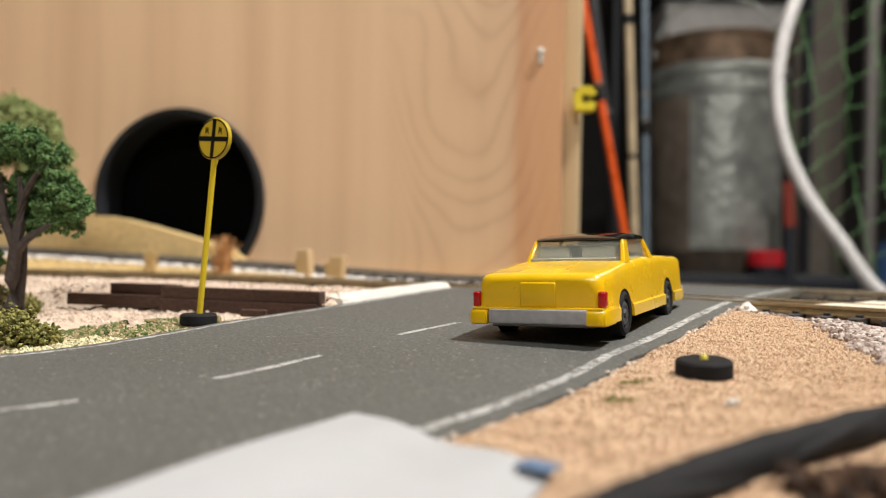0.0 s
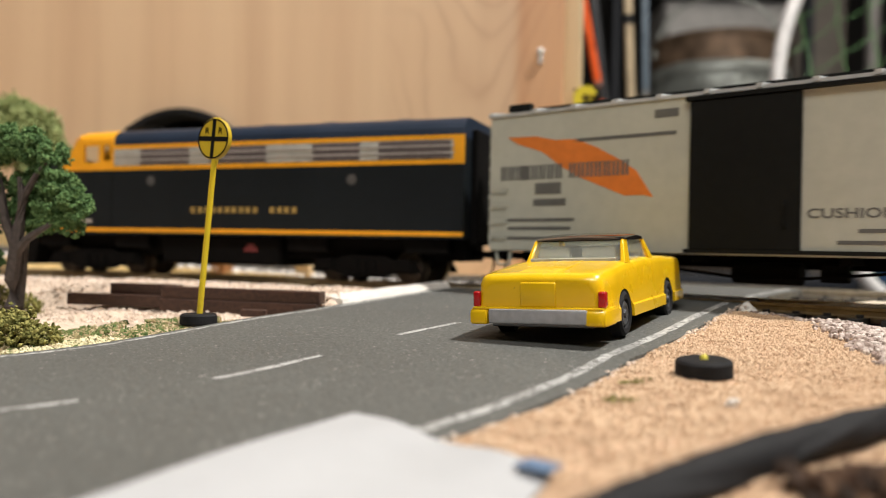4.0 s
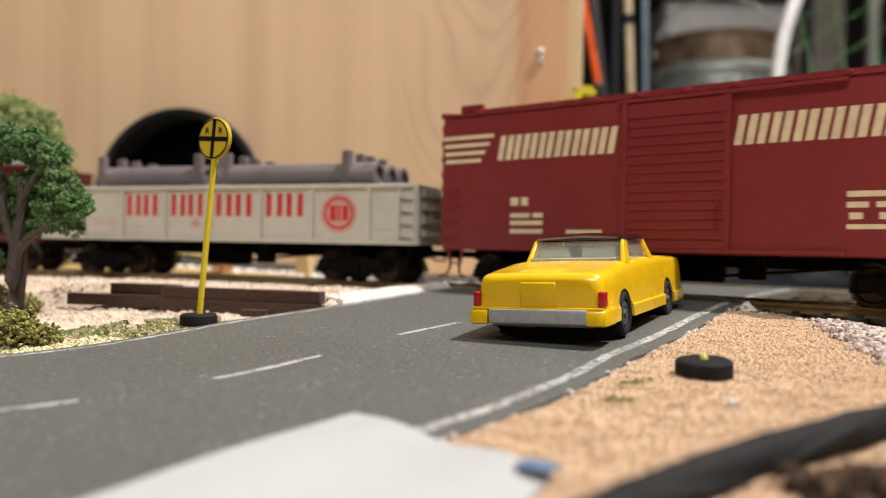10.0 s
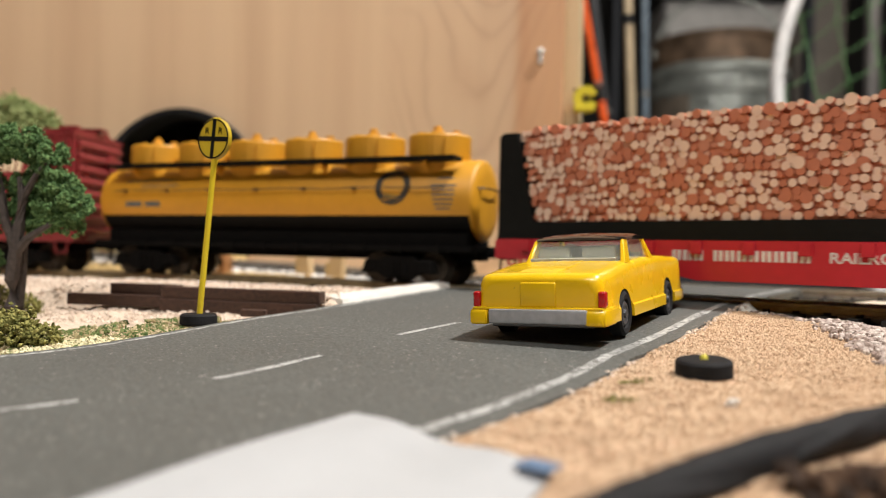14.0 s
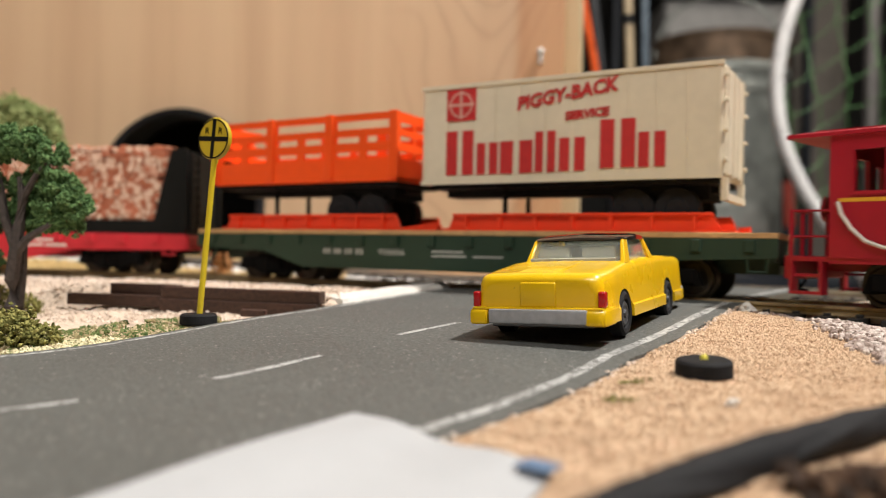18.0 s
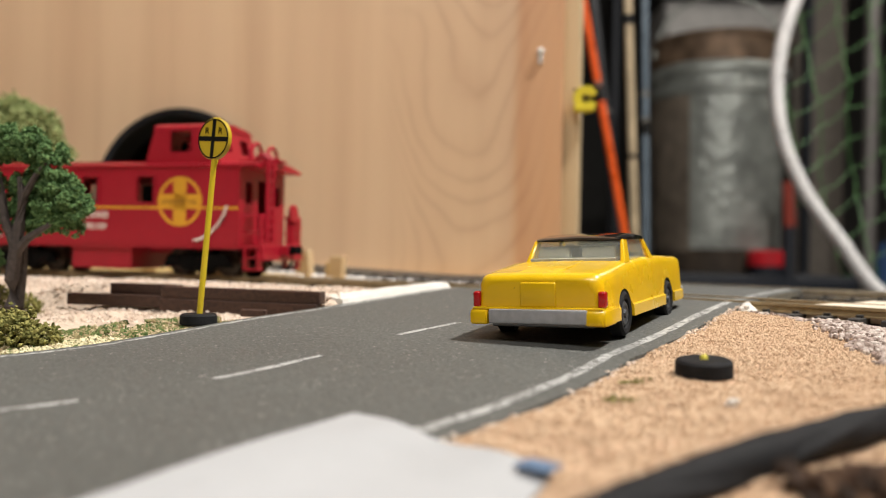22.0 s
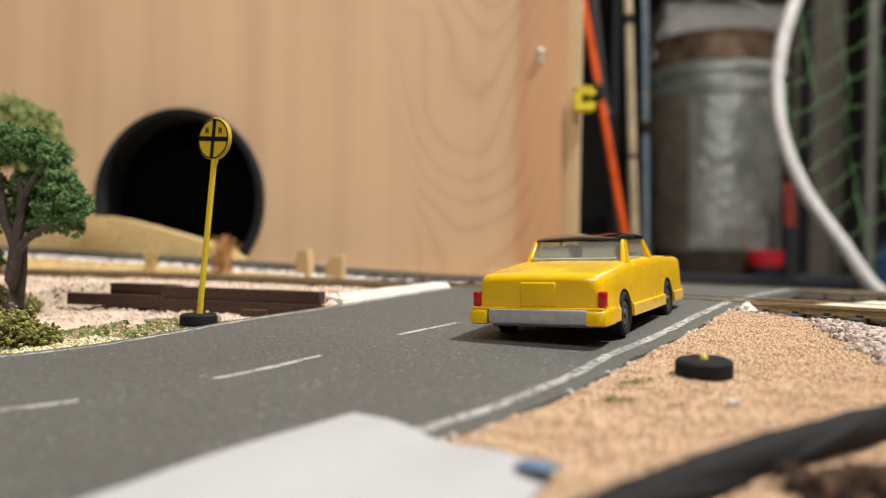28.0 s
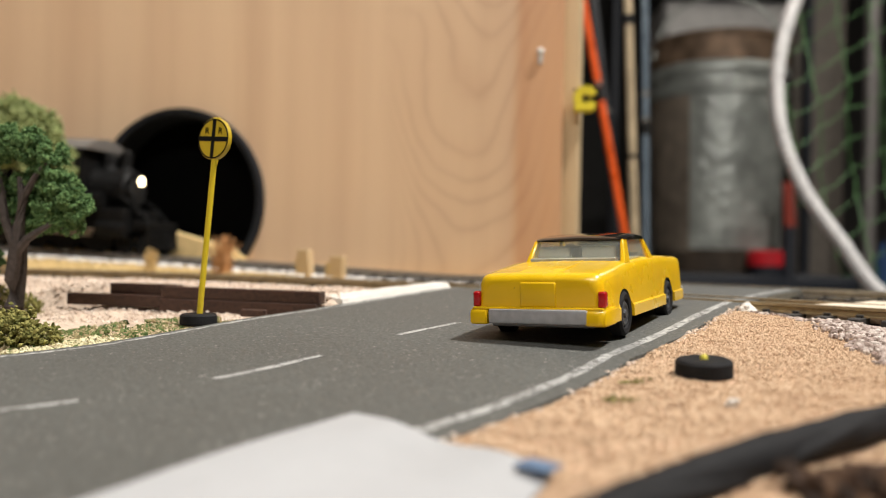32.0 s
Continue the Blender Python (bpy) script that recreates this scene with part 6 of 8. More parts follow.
def build_steam():
    t = thing("steam_locomotive", mpose(0, 0, 0), "black steam locomotive with a lit headlight on the far track", "locomotive")
    cz = 30.0
    bm = bmesh.new()
    lathe(bm, [(2, -46), (10.6, -46), (10.6, -20), (9.8, -14), (9.4, -4), (9.8, -3.6), (9.8, -1.2), (8.6, 0.2), (3, 0.9)], 28, axis="x", centre=(0, cz))
    part("boiler", bm, SMOKE, t, smooth=False)
    bm = bmesh.new()
    lathe(bm, [(2.9, 0.8), (6.8, 1.2), (6.6, 2.0), (1.0, 2.6)], 22, axis="x", centre=(0, cz - 0.6))
    for k in range(10):
        a = k * math.tau / 10
        box(bm, 0.4, 1.6, 8.0 * math.cos(a) - 0.4, 8.0 * math.cos(a) + 0.4, cz + 8.0 * math.sin(a) - 0.4, cz + 8.0 * math.sin(a) + 0.4)
    part("smokebox_door", bm, mat("smokebox_grey", (0.014, 0.014, 0.014), 0.6, spec=0.25), t, "graphite smokebox door")
    bm = bmesh.new()
    lathe(bm, [(3.0, -3.0), (3.2, 2.6), (2.6, 3.0)], 18, axis="x", centre=(0, cz + 4.4))
    part("headlight", bm, SMOKE, t)
    bm = bmesh.new()
    lathe(bm, [(0.4, 3.1), (2.1, 3.1), (1.9, 3.6), (0.4, 3.9)], 16, axis="x", centre=(0, cz + 4.4))
    part("headlight_lens", bm, glow("warm_lens", (1.0, 0.80, 0.46), 12.0), t, "glowing warm white headlight lens")
    for x, r, h in ((-5, 2.8, 8.5), (-13, 4.0, 6.0)):
        bm = bmesh.new()
        lathe(bm, [(r + 1, cz + 8.5), (r, cz + 11), (r * 0.95, cz + 9 + h), (r * 0.5, cz + 10.5 + h)], 18, centre=(x, 0))
        part("stack" if x > -10 else "dome", bm, SMOKE, t)
    bm = bmesh.new()
    for x0, x1, y0, y1, z0, z1 in ((-50, -18, -15.4, -14.4, 18, 48), (-50, -18, 14.4, 15.4, 18, 48), (-19, -18, -14.4, 14.4, 18, 48)):
        if x1 - x0 > 5:
            cut_wall(bm, x0, x1, z0, z1, y0, y1, [(-46, -38, 36, 45), (-32, -24, 36, 45)])
        else:
            box(bm, x0, x1, y0, y1, z0, z1)
    part("cab", bm, SMOKE, t)
    bm = bmesh.new()
    prism(bm, [(-16.5, 47.6), (16.5, 47.6), (15, 49.6), (8, 52.6), (0, 53.6), (-8, 52.6), (-15, 49.6)], -53, -15, "x")
    part("cab_roof", bm, mat("sooty_grey", (0.13, 0.12, 0.11), 0.6), t, "sooty grey cab roof")
    bm = bmesh.new()
    box(bm, -50, 10, -5, 5, 10, 20, 0.4)
    box(bm, -50, 4, -13.6, 13.6, 20.4, 21.4)
    part("frame", bm, SMOKE, t)
    for sg in (-1, 1):
        bm = bmesh.new()
        lathe(bm, [(1, -9), (4.4, -9), (4.4, 5), (1, 5.2)], 16, axis="x", centre=(sg * 12.6, 11.5))
        box(bm, -9, 5, *sorted((sg * 9, sg * 15.6)), 14.8, 20.4, 0.5)
        part("cylinder", bm, SMOKE, t)
        bm = bmesh.new()
        box(bm, -40, -9, *sorted((sg * 14.4, sg * 15.4)), 9.6, 11.2)
        box(bm, -44, -12, *sorted((sg * 13.4, sg * 14.3)), 7.4, 9.0)
        part("rod", bm, STEEL, t, "bright steel side rod")
        for k, x in enumerate((-44, -28, -12)):
            bm = bmesh.new()
            y = sg * 8.4
            lathe(bm, [(1, y - 1.4), (9.0, y - 1.4), (9.2, y - 0.4), (8.6, y + 1.2), (7.2, y + 1.2), (7.0, y + 0.5), (1.8, y + 0.6), (1.5, y + 1.6)], 26, axis="y", centre=(x, 8.8))
            part("driving_wheel", bm, SMOKE, t)
        for x in (2, 12):
            bm = bmesh.new()
            y = sg * 8.4
            lathe(bm, [(1, y - 1.2), (4.4, y - 1.2), (4.4, y + 1.2), (1, y + 1.3)], 20, axis="y", centre=(x, 4.4))
            part("pilot_wheel", bm, SMOKE, t)
        bm = bmesh.new()
        pipe(bm, [(-18, sg * 11.4, cz + 4), (-10, sg * 11.2, cz + 3.6), (-2, sg * 10.6, cz + 3)], 0.35, 6)
        pipe(bm, [(-4, sg * 9, cz - 2), (6, sg * 10, 22), (14, sg * 8, 15)], 0.5, 6)
        part("handrail", bm, SMOKE, t)
        bm = bmesh.new()
        lathe(bm, [(1, -18), (3.6, -18), (3.6, -8), (1, -8)], 14, axis="x", centre=(sg * 13, 24.5))
        part("air_tank", bm, SMOKE, t)
    for y in range(-12, 13, 3):
        bm = bmesh.new()
        prism(bm, [(14, 13), (15.6, 13), (21 - abs(y) * 0.35, 2.6), (19 - abs(y) * 0.35, 2.6)], y - 0.7, y + 0.7, "y")
        part("pilot_slat", bm, SMOKE, t)
    bm = bmesh.new()
    box(bm, 8, 15.6, -13.6, 13.6, 12.6, 15.6, 0.4)
    part("pilot_beam", bm, SMOKE, t)
    bm = bmesh.new()
    box(bm, -130, -58, -15, 15, 12, 40, 1.0)
    box(bm, -126, -68, -12, 12, 40, 44, 2.0)
    box(bm, -132, -54, -13, 13, 8.5, 12)
    part("tender", bm, SMOKE, t)
    for x in (-114, -74):
        for dx in (-9.5, 9.5):
            link("wheelset", FREIGHT[2], t, "", mpose(x + dx, 0, 4.85))
        for y, r in ((-12.6, 0), (12.6, 180)):
            link("side_frame", FREIGHT[0], t, "", mpose(x, y, 0, 0, 0, r))
    return t


STEAM = build_steam()

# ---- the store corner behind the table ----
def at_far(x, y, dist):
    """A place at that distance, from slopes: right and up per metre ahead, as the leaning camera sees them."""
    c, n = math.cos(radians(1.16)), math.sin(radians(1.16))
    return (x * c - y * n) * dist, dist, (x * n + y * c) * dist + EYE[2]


ZINC = mat("galvanised", (0.37, 0.39, 0.36), 0.42, metal=0.35, grain=0.25, scale=25, stain=0.28, stain_scale=9, bump=0.010, bump_scale=30)
RUST = mat("rusty_rim", (0.19, 0.125, 0.08), 0.6, metal=0.3, grain=0.4, scale=30, stain=0.6, stain_scale=10)
# rust of the bin's foot, with the shade down there put into the colour
RUST_SHADED = mat("shaded_rust", (0.06, 0.042, 0.028), 0.75, grain=0.3, scale=25, stain=0.4, stain_scale=8)
RUST_ZINC = mat("rusted_zinc", (0.19, 0.155, 0.12), 0.6, metal=0.2, grain=0.3, scale=25, stain=0.35, stain_scale=8, bump=0.008, bump_scale=30)
b = thing("metal_bin", mpose(785, 2300, -40), "dented galvanised steel bin with a rusty open rim", "bin")
bm = bmesh.new()
lathe(bm, [(160, 0), (165, 0), (170, 40), (176, 160), (182, 370), (185, 486), (191, 492), (192, 502), (186, 512), (186, 536), (193, 543), (195, 556), (190, 568), (187, 576)], 64)
bmesh.ops.delete(bm, geom=[f for f in bm.faces if len(f.verts) > 10 and f.calc_center_median().z > 100], context="FACES")
for v in bm.verts:
    n = noise.noise(Vector((v.co.x * 0.012, v.co.y * 0.012, v.co.z * 0.009)))
    v.co.x *= 1 + 0.018 * n
    v.co.y *= 1 + 0.018 * n
part("bin_wall", bm, ZINC, b, smooth=True)
bm = bmesh.new()
lathe(bm, [(185, 574), (189, 574), (190, 640), (196, 642), (197, 654), (190, 657), (184, 650), (183, 576)], 64)
bmesh.ops.delete(bm, geom=[f for f in bm.faces if len(f.verts) > 10], context="FACES")
part("rim", bm, RUST, b, "rusty upper rim", smooth=True)
bm = bmesh.new()
pipe(bm, [(190 * math.cos(a), -20, 605 + 190 * math.sin(a)) for a in [k * math.pi / 16 for k in range(17)]], 5, 8)
part("bail_handle", bm, ZINC, b)
for name, lo, hi, z0, z1, lab in (("lap_sheet", 178, 229, 58, 484, "rust-brown lapped sheet of the bin's wall"), ("base_band", 150, 390, 2, 66, "rusty band round the bin's foot, darkened for the shade there")):
    bm = bmesh.new()
    rows = []
    for z in (z0, (z0 + z1) / 2, z1):
        r = 166 + 20 * (z / 486) ** 0.8
        turn = [radians(lo + (hi - lo) * k / 24) for k in range(25)]
        rows.append([((r + 4.5) * math.cos(a), (r + 4.5) * math.sin(a), z) for a in turn] + [((r + 1.0) * math.cos(a), (r + 1.0) * math.sin(a), z) for a in reversed(turn)])
    loft(bm, rows)
    part(name, bm, RUST_ZINC if name == "lap_sheet" else RUST_SHADED, b, lab, smooth=True)

box_col = mat("dark_navy_box", (0.022, 0.026, 0.036), 0.6)
c = thing("storage_trunk", mpose(800, 2250, -960), "dark navy storage trunk under the metal bin", "trunk")
bm = bmesh.new()
box(bm, -330, 250, -230, 330, 0, 880, 8)
part("trunk_body", bm, box_col, c)
bm = bmesh.new()
box(bm, -338, 258, -238, 338, 880, 920, 8)
part("lid", bm, box_col, c)
c = thing("red_lid_tub", mpose(852, 2075, -40), "small tub with a bright red lid", "tub")
bm = bmesh.new()
lathe(bm, [(40, 0), (46, 2), (48, 22), (46, 24)], 28)
part("tub", bm, box_col, c)
bm = bmesh.new()
lathe(bm, [(44, 24), (54, 25), (55, 56), (50, 64), (20, 66)], 32)
part("lid", bm, mat("red_plastic", (0.62, 0.02, 0.03), 0.4), c, "bright red lid", smooth=False)

# wall cabinets and boards behind
c = thing("grey_cabinet", mpose(1020, 2900, -960), "pale grey cabinet behind the metal bin", "cabinet")
bm = bmesh.new()
box(bm, -230, 215, 0, 300, 0, 1900, 10)
part("carcass", bm, mat("pale_cabinet", (0.48, 0.465, 0.45), 0.6, scale=30, stain_scale=4), c)
bm = bmesh.new()
box(bm, -224, 209, -14, -2, 1300, 1890, 4)
part("door", bm, mat("pale_cabinet_door", (0.50, 0.485, 0.47), 0.6, scale=30, stain_scale=4), c)
c = thing("dark_shelf", mpose(1000, 2880, -960), "dark shelf edge across the cabinet", "shelf")
bm = bmesh.new()
box(bm, -420, 300, -60, -20, 1905, 2300, 4)
part("shelf_front", bm, box_col, c)
bm = bmesh.new()
for x in (-410, 280):
    box(bm, x, x + 20, -60, -20, 0, 1905)
part("upright", bm, box_col, c)
c = thing("leaning_board", mpose(1360, 2890, -960), "brownish grey board leaning in the corner", "board")
bm = bmesh.new()
box(bm, -95, 90, 0, 20, 0, 2250, 3)
part("board", bm, mat("grey_brown_board", (0.20, 0.175, 0.15), 0.7, scale=30, stain_scale=5), c)
c = thing("steel_pole", mpose(1285, 2400, -960), "dull grey upright steel pole", "pole")
bm = bmesh.new()
cyl(bm, (0, 0, 0), (0, 0, 2390), 20, seg=16)
cyl(bm, (0, 0, 0), (0, 0, 12), 60, seg=20)
part("tube", bm, mat("dull_steel", (0.30, 0.28, 0.27), 0.5, metal=0.5), c)
c = thing("blue_bag", mpose(1080, 1950, -960), "blue fabric bag hanging by the net", "bag")
bm = bmesh.new()
lathe(bm, [(60, 0), (90, 40), (95, 500), (80, 800), (40, 960), (12, 1010)], 20)
for v in bm.verts:
    v.co.y *= 0.6
    v.co.x *= 0.42
part("bag", bm, mat("blue_cloth", (0.02, 0.06, 0.16), 0.85), c, smooth=True)
c = thing("red_handled_tool", mpose(880, 2020, -960), "tool with a worn red handle", "tool")
bm = bmesh.new()
cyl(bm, (0, 0, 0), (0, 0, 1046), 14, seg=12)
part("shaft", bm, box_col, c)
bm = bmesh.new()
cyl(bm, (0, 0, 1046), (-8, 0, 1160), 15, 13, seg=14)
part("grip", bm, mat("red_grip", (0.36, 0.05, 0.03), 0.6), c, "worn red grip")


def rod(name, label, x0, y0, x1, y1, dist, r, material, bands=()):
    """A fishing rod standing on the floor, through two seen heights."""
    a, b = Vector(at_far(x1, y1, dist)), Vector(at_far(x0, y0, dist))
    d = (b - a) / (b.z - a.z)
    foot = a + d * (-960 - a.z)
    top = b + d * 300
    t = thing(name, mpose(*foot), label, "fishing rod", "rods in the corner")
    bm = bmesh.new()
    cyl(bm, (0, 0, 0), top - foot, r * 1.05, r * 0.95, seg=14)
    part("blank", bm, material, t)
    for f, rr, m, lab, nm, length in bands:
        p = a + (b - a) * f - foot
        bm = bmesh.new()
        cyl(bm, p - d * length / 2, p + d * length / 2, rr, seg=14)
        part(nm, bm, m, t, lab)
    return t


FERRULE = mat("black_ferrule", (0.02, 0.02, 0.02), 0.2, coat=0.5)
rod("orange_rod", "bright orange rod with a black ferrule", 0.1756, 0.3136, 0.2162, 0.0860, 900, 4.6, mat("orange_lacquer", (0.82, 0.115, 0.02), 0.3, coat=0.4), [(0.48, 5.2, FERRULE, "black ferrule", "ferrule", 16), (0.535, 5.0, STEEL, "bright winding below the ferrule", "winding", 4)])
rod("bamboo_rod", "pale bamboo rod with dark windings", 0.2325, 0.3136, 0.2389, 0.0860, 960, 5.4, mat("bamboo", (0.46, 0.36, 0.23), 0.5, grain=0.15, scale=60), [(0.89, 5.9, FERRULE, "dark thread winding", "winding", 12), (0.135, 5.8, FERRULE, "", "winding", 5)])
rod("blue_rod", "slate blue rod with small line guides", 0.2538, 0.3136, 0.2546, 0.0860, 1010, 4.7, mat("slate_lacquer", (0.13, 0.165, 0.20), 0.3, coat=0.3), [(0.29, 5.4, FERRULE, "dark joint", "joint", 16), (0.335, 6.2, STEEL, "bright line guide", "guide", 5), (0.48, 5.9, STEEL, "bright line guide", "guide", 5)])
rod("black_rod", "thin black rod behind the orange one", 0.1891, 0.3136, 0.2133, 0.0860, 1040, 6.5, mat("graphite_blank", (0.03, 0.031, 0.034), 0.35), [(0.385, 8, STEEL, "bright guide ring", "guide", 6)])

# yellow clip on the panel's stud
c = thing("tape_reel", mpose(62.2, 363, 80.4, 0, 0, -10), "small yellow plastic tape reel hanging on the stud", "reel")
bm = bmesh.new()
ring = [(1.6 + 3.7 * math.cos(a), 3.9 * math.sin(a)) for a in (radians(25 + 310 * k / 18) for k in range(19))]
for (x0, z0), (x1, z1) in zip(ring, ring[1:]):
    n0, n1 = Vector((x0 - 1.6, z0)).normalized() * 1.9, Vector((x1 - 1.6, z1)).normalized() * 1.9
    prism(bm, [(x0 - n0.x, z0 - n0.y), (x0 + n0.x, z0 + n0.y), (x1 + n1.x, z1 + n1.y), (x1 - n1.x, z1 - n1.y)], -2.6, 2.6, "y")
bmesh.ops.remove_doubles(bm, verts=bm.verts, dist=0.01)
box(bm, -3.6, 5.6, -2.8, 2.8, -5.8, -3.6, 0.5)
part("reel_case", bm, mat("lemon_plastic", (0.66, 0.55, 0.03), 0.4), c)
bm = bmesh.new()
cyl(bm, (-1.6, 0, 4), (-6, 9, 6.5), 0.7, seg=6)
part("hanger", bm, FERRULE, c)

# landing net
NET_D = 800.0
hoop = [(367.5, 304.6), (351.5, 268.6), (344.0, 243.4), (339.4, 218.3), (337.1, 192.7), (338.2, 167.6), (342.1, 142.7), (348.9, 117.8), (359.1, 92.4), (370.9, 69.9), (386.7, 46.9), (404.9, 22.2), (420.1, -1.9), (440.0, -25.4), (490, -66), (540, -90), (595, -96), (655, -70), (705, 0), (722, 100), (712, 200), (680, 290), (620, 350), (550, 378), (470, 372), (405, 330)]
c = thing("landing_net", mpose(0, 0, 0), "fishing landing net with silver hoop and green mesh", "net")
bm = bmesh.new()
k0 = 14
turned = hoop[k0:] + hoop[:k0]
pts = spline(turned + turned[:1], 12)[:-1]
rings = []
for i, p in enumerate(pts):
    d = (pts[(i + 1) % len(pts)] - pts[i - 1]).normalized()
    rings.append([(p.x - d.y * 7.2 * math.cos(k * math.tau / 14), NET_D + 12 * math.sin(p.y * 0.01) + 7.2 * math.sin(k * math.tau / 14), p.y + d.x * 7.2 * math.cos(k * math.tau / 14)) for k in range(14)])
loft(bm, rings + rings[:1], cap=False)
bmesh.ops.remove_doubles(bm, verts=list(bm.verts), dist=0.01)
part("hoop", bm, mat("anodised_tube", (0.88, 0.86, 0.85), 0.28, metal=0.25, grain=0.04), c, "bent silver tube hoop", smooth=True)
bm = bmesh.new()
cyl(bm, (590, NET_D, -96), (640, NET_D + 60, -960), 9, 10, seg=14)
part("handle", bm, mat("net_handle", (0.5, 0.5, 0.5), 0.35, metal=0.7), c)


def in_hoop(x, z):
    hit = False
    n = len(hoop)
    for i in range(n):
        (x0, z0), (x1, z1) = hoop[i], hoop[(i + 1) % n]
        if (z0 > z) != (z1 > z) and x < x0 + (z - z0) / (z1 - z0) * (x1 - x0):
            hit = not hit
    return hit


GREEN_STRING = mat("green_twine", (0.085, 0.195, 0.065), 0.6, grain=0.2, scale=300)
bm = bmesh.new()
knots = {}
for i in range(16):
    for j in range(28):
        x = 250 + i * 30.5 + 5.0 * j + noise.noise(Vector((i * 0.7, j * 0.5, 0))) * 7
        z = 356 - j * 30.0 + i * 19.0 + noise.noise(Vector((i * 0.6, j * 0.6, 5))) * 6
        if in_hoop(x, z) or in_hoop(x + 16, z):
            knots[i, j] = Vector((x, NET_D + 20 + 30 * noise.noise(Vector((i * 0.4, j * 0.3, 8))), z))
for (i, j), p in knots.items():
    if (i, j + 1) in knots:
        o = knots[i, j + 1]
        pipe(bm, [p, (p + o) / 2 + Vector((2.4 * math.sin(i + 2 * j), 0, 0)), o], 0.75, 5)
    q = (i - 1, j)
    if q in knots:
        o = knots[q]
        sag = Vector((0, 0, 3.6))
        pipe(bm, [p, p * 0.75 + o * 0.25 - sag * 0.7, (p + o) / 2 - sag, p * 0.25 + o * 0.75 - sag * 0.9, o], 0.5, 4)
    bmesh.ops.create_icosphere(bm, subdivisions=1, radius=1.6, matrix=Matrix.Translation(p))
part("mesh", bm, GREEN_STRING, c, "knotted green twine mesh")

# ---- loose ground cover ----
def grain_material(name, colours, rough=0.9):
    m = bpy.data.materials.new(name)
    m.use_nodes = True
    nt = m.node_tree
    b = nt.nodes["Principled BSDF"]
    geo = nt.nodes.new("ShaderNodeNewGeometry")
    ramp = nt.nodes.new("ShaderNodeValToRGB")
    ramp.color_ramp.interpolation = "LINEAR"
    el = ramp.color_ramp.elements
    while len(el) < len(colours):
        el.new(0.5)
    for k, c in enumerate(colours):
        el[k].position, el[k].color = k / (len(colours) - 1), (*c, 1)
    nt.links.new(geo.outputs["Random Per Island"], ramp.inputs["Fac"])
    nt.links.new(ramp.outputs["Color"], b.inputs["Base Color"])
    b.inputs["Roughness"].default_value = rough
    b.inputs["Specular IOR Level"].default_value = 0.3
    return m


OCTA_V = np.array([(1, 0, 0), (-1, 0, 0), (0, 1, 0), (0, -1, 0), (0, 0, 1), (0, 0, -1)], float)
OCTA_F = np.array([(0, 2, 4), (2, 1, 4), (1, 3, 4), (3, 0, 4), (2, 0, 5), (1, 2, 5), (3, 1, 5), (0, 3, 5)])


PHI = (1 + 5 ** 0.5) / 2
ICO_V = np.array([(-1, PHI, 0), (1, PHI, 0), (-1, -PHI, 0), (1, -PHI, 0), (0, -1, PHI), (0, 1, PHI), (0, -1, -PHI), (0, 1, -PHI), (PHI, 0, -1), (PHI, 0, 1), (-PHI, 0, -1), (-PHI, 0, 1)], float) / 1.9
ICO_F = np.array([(0, 11, 5), (0, 5, 1), (0, 1, 7), (0, 7, 10), (0, 10, 11), (1, 5, 9), (5, 11, 4), (11, 10, 2), (10, 7, 6), (7, 1, 8),
                  (3, 9, 4), (3, 4, 2), (3, 2, 6), (3, 6, 8), (3, 8, 9), (4, 9, 5), (2, 4, 11), (6, 2, 10), (8, 6, 7), (9, 8, 1)])


def crumbs(name, places, sizes, material, parent=None, label="", category="", flat=0.75, seed=1, stone=False):
    """Many small angular pieces in one mesh; places in millimetres."""
    rng = np.random.default_rng(seed)
    n = len(places)
    base, sides = (ICO_V, ICO_F) if stone else (OCTA_V, OCTA_F)
    v = base[None] * np.asarray(sizes)[:, None, None]
    v = v * rng.uniform(*((0.8, 1.15) if stone else (0.65, 1.3)), (n, len(base), 1)) * np.array([1, 1, flat])
    q = rng.normal(size=(n, 4))
    q /= np.linalg.norm(q, axis=1)[:, None]
    w, x, y, z = q.T
    r = np.stack([1 - 2 * (y * y + z * z), 2 * (x * y - z * w), 2 * (x * z + y * w), 2 * (x * y + z * w), 1 - 2 * (x * x + z * z), 2 * (y * z - x * w),
                  2 * (x * z - y * w), 2 * (y * z + x * w), 1 - 2 * (x * x + y * y)], 1).reshape(n, 3, 3)
    v = np.einsum("nij,nkj->nki", r, v) + np.asarray(places)[:, None, :]
    f = (sides[None] + len(base) * np.arange(n)[:, None, None]).reshape(-1, 3)
    me = bpy.data.meshes.new(name)
    me.from_pydata((v.reshape(-1, 3) * MM).tolist(), [], f.tolist())
    me.materials.append(material)
    ob = link(name, me, parent)
    if parent is None:
        tagged(ob, label, category, kind="stuff")
    else:
        tagged(ob, label, kind="stuff")
    return ob


def scatter(count, x0, x1, y0, y1, keep, lift=0.25, seed=1):
    rng = random.Random(seed)
    out = []
    tries = 0
    while len(out) < count and tries < count * 12:
        tries += 1
        x, y = rng.uniform(x0, x1), rng.uniform(y0, y1)
        if keep(x, y, rng):
            out.append((x, y, ground_z(x, y) + lift))
    return out


def off_road(x, y):
    off, along = road_off(x, y)
    return off if along < 6 else 99.0


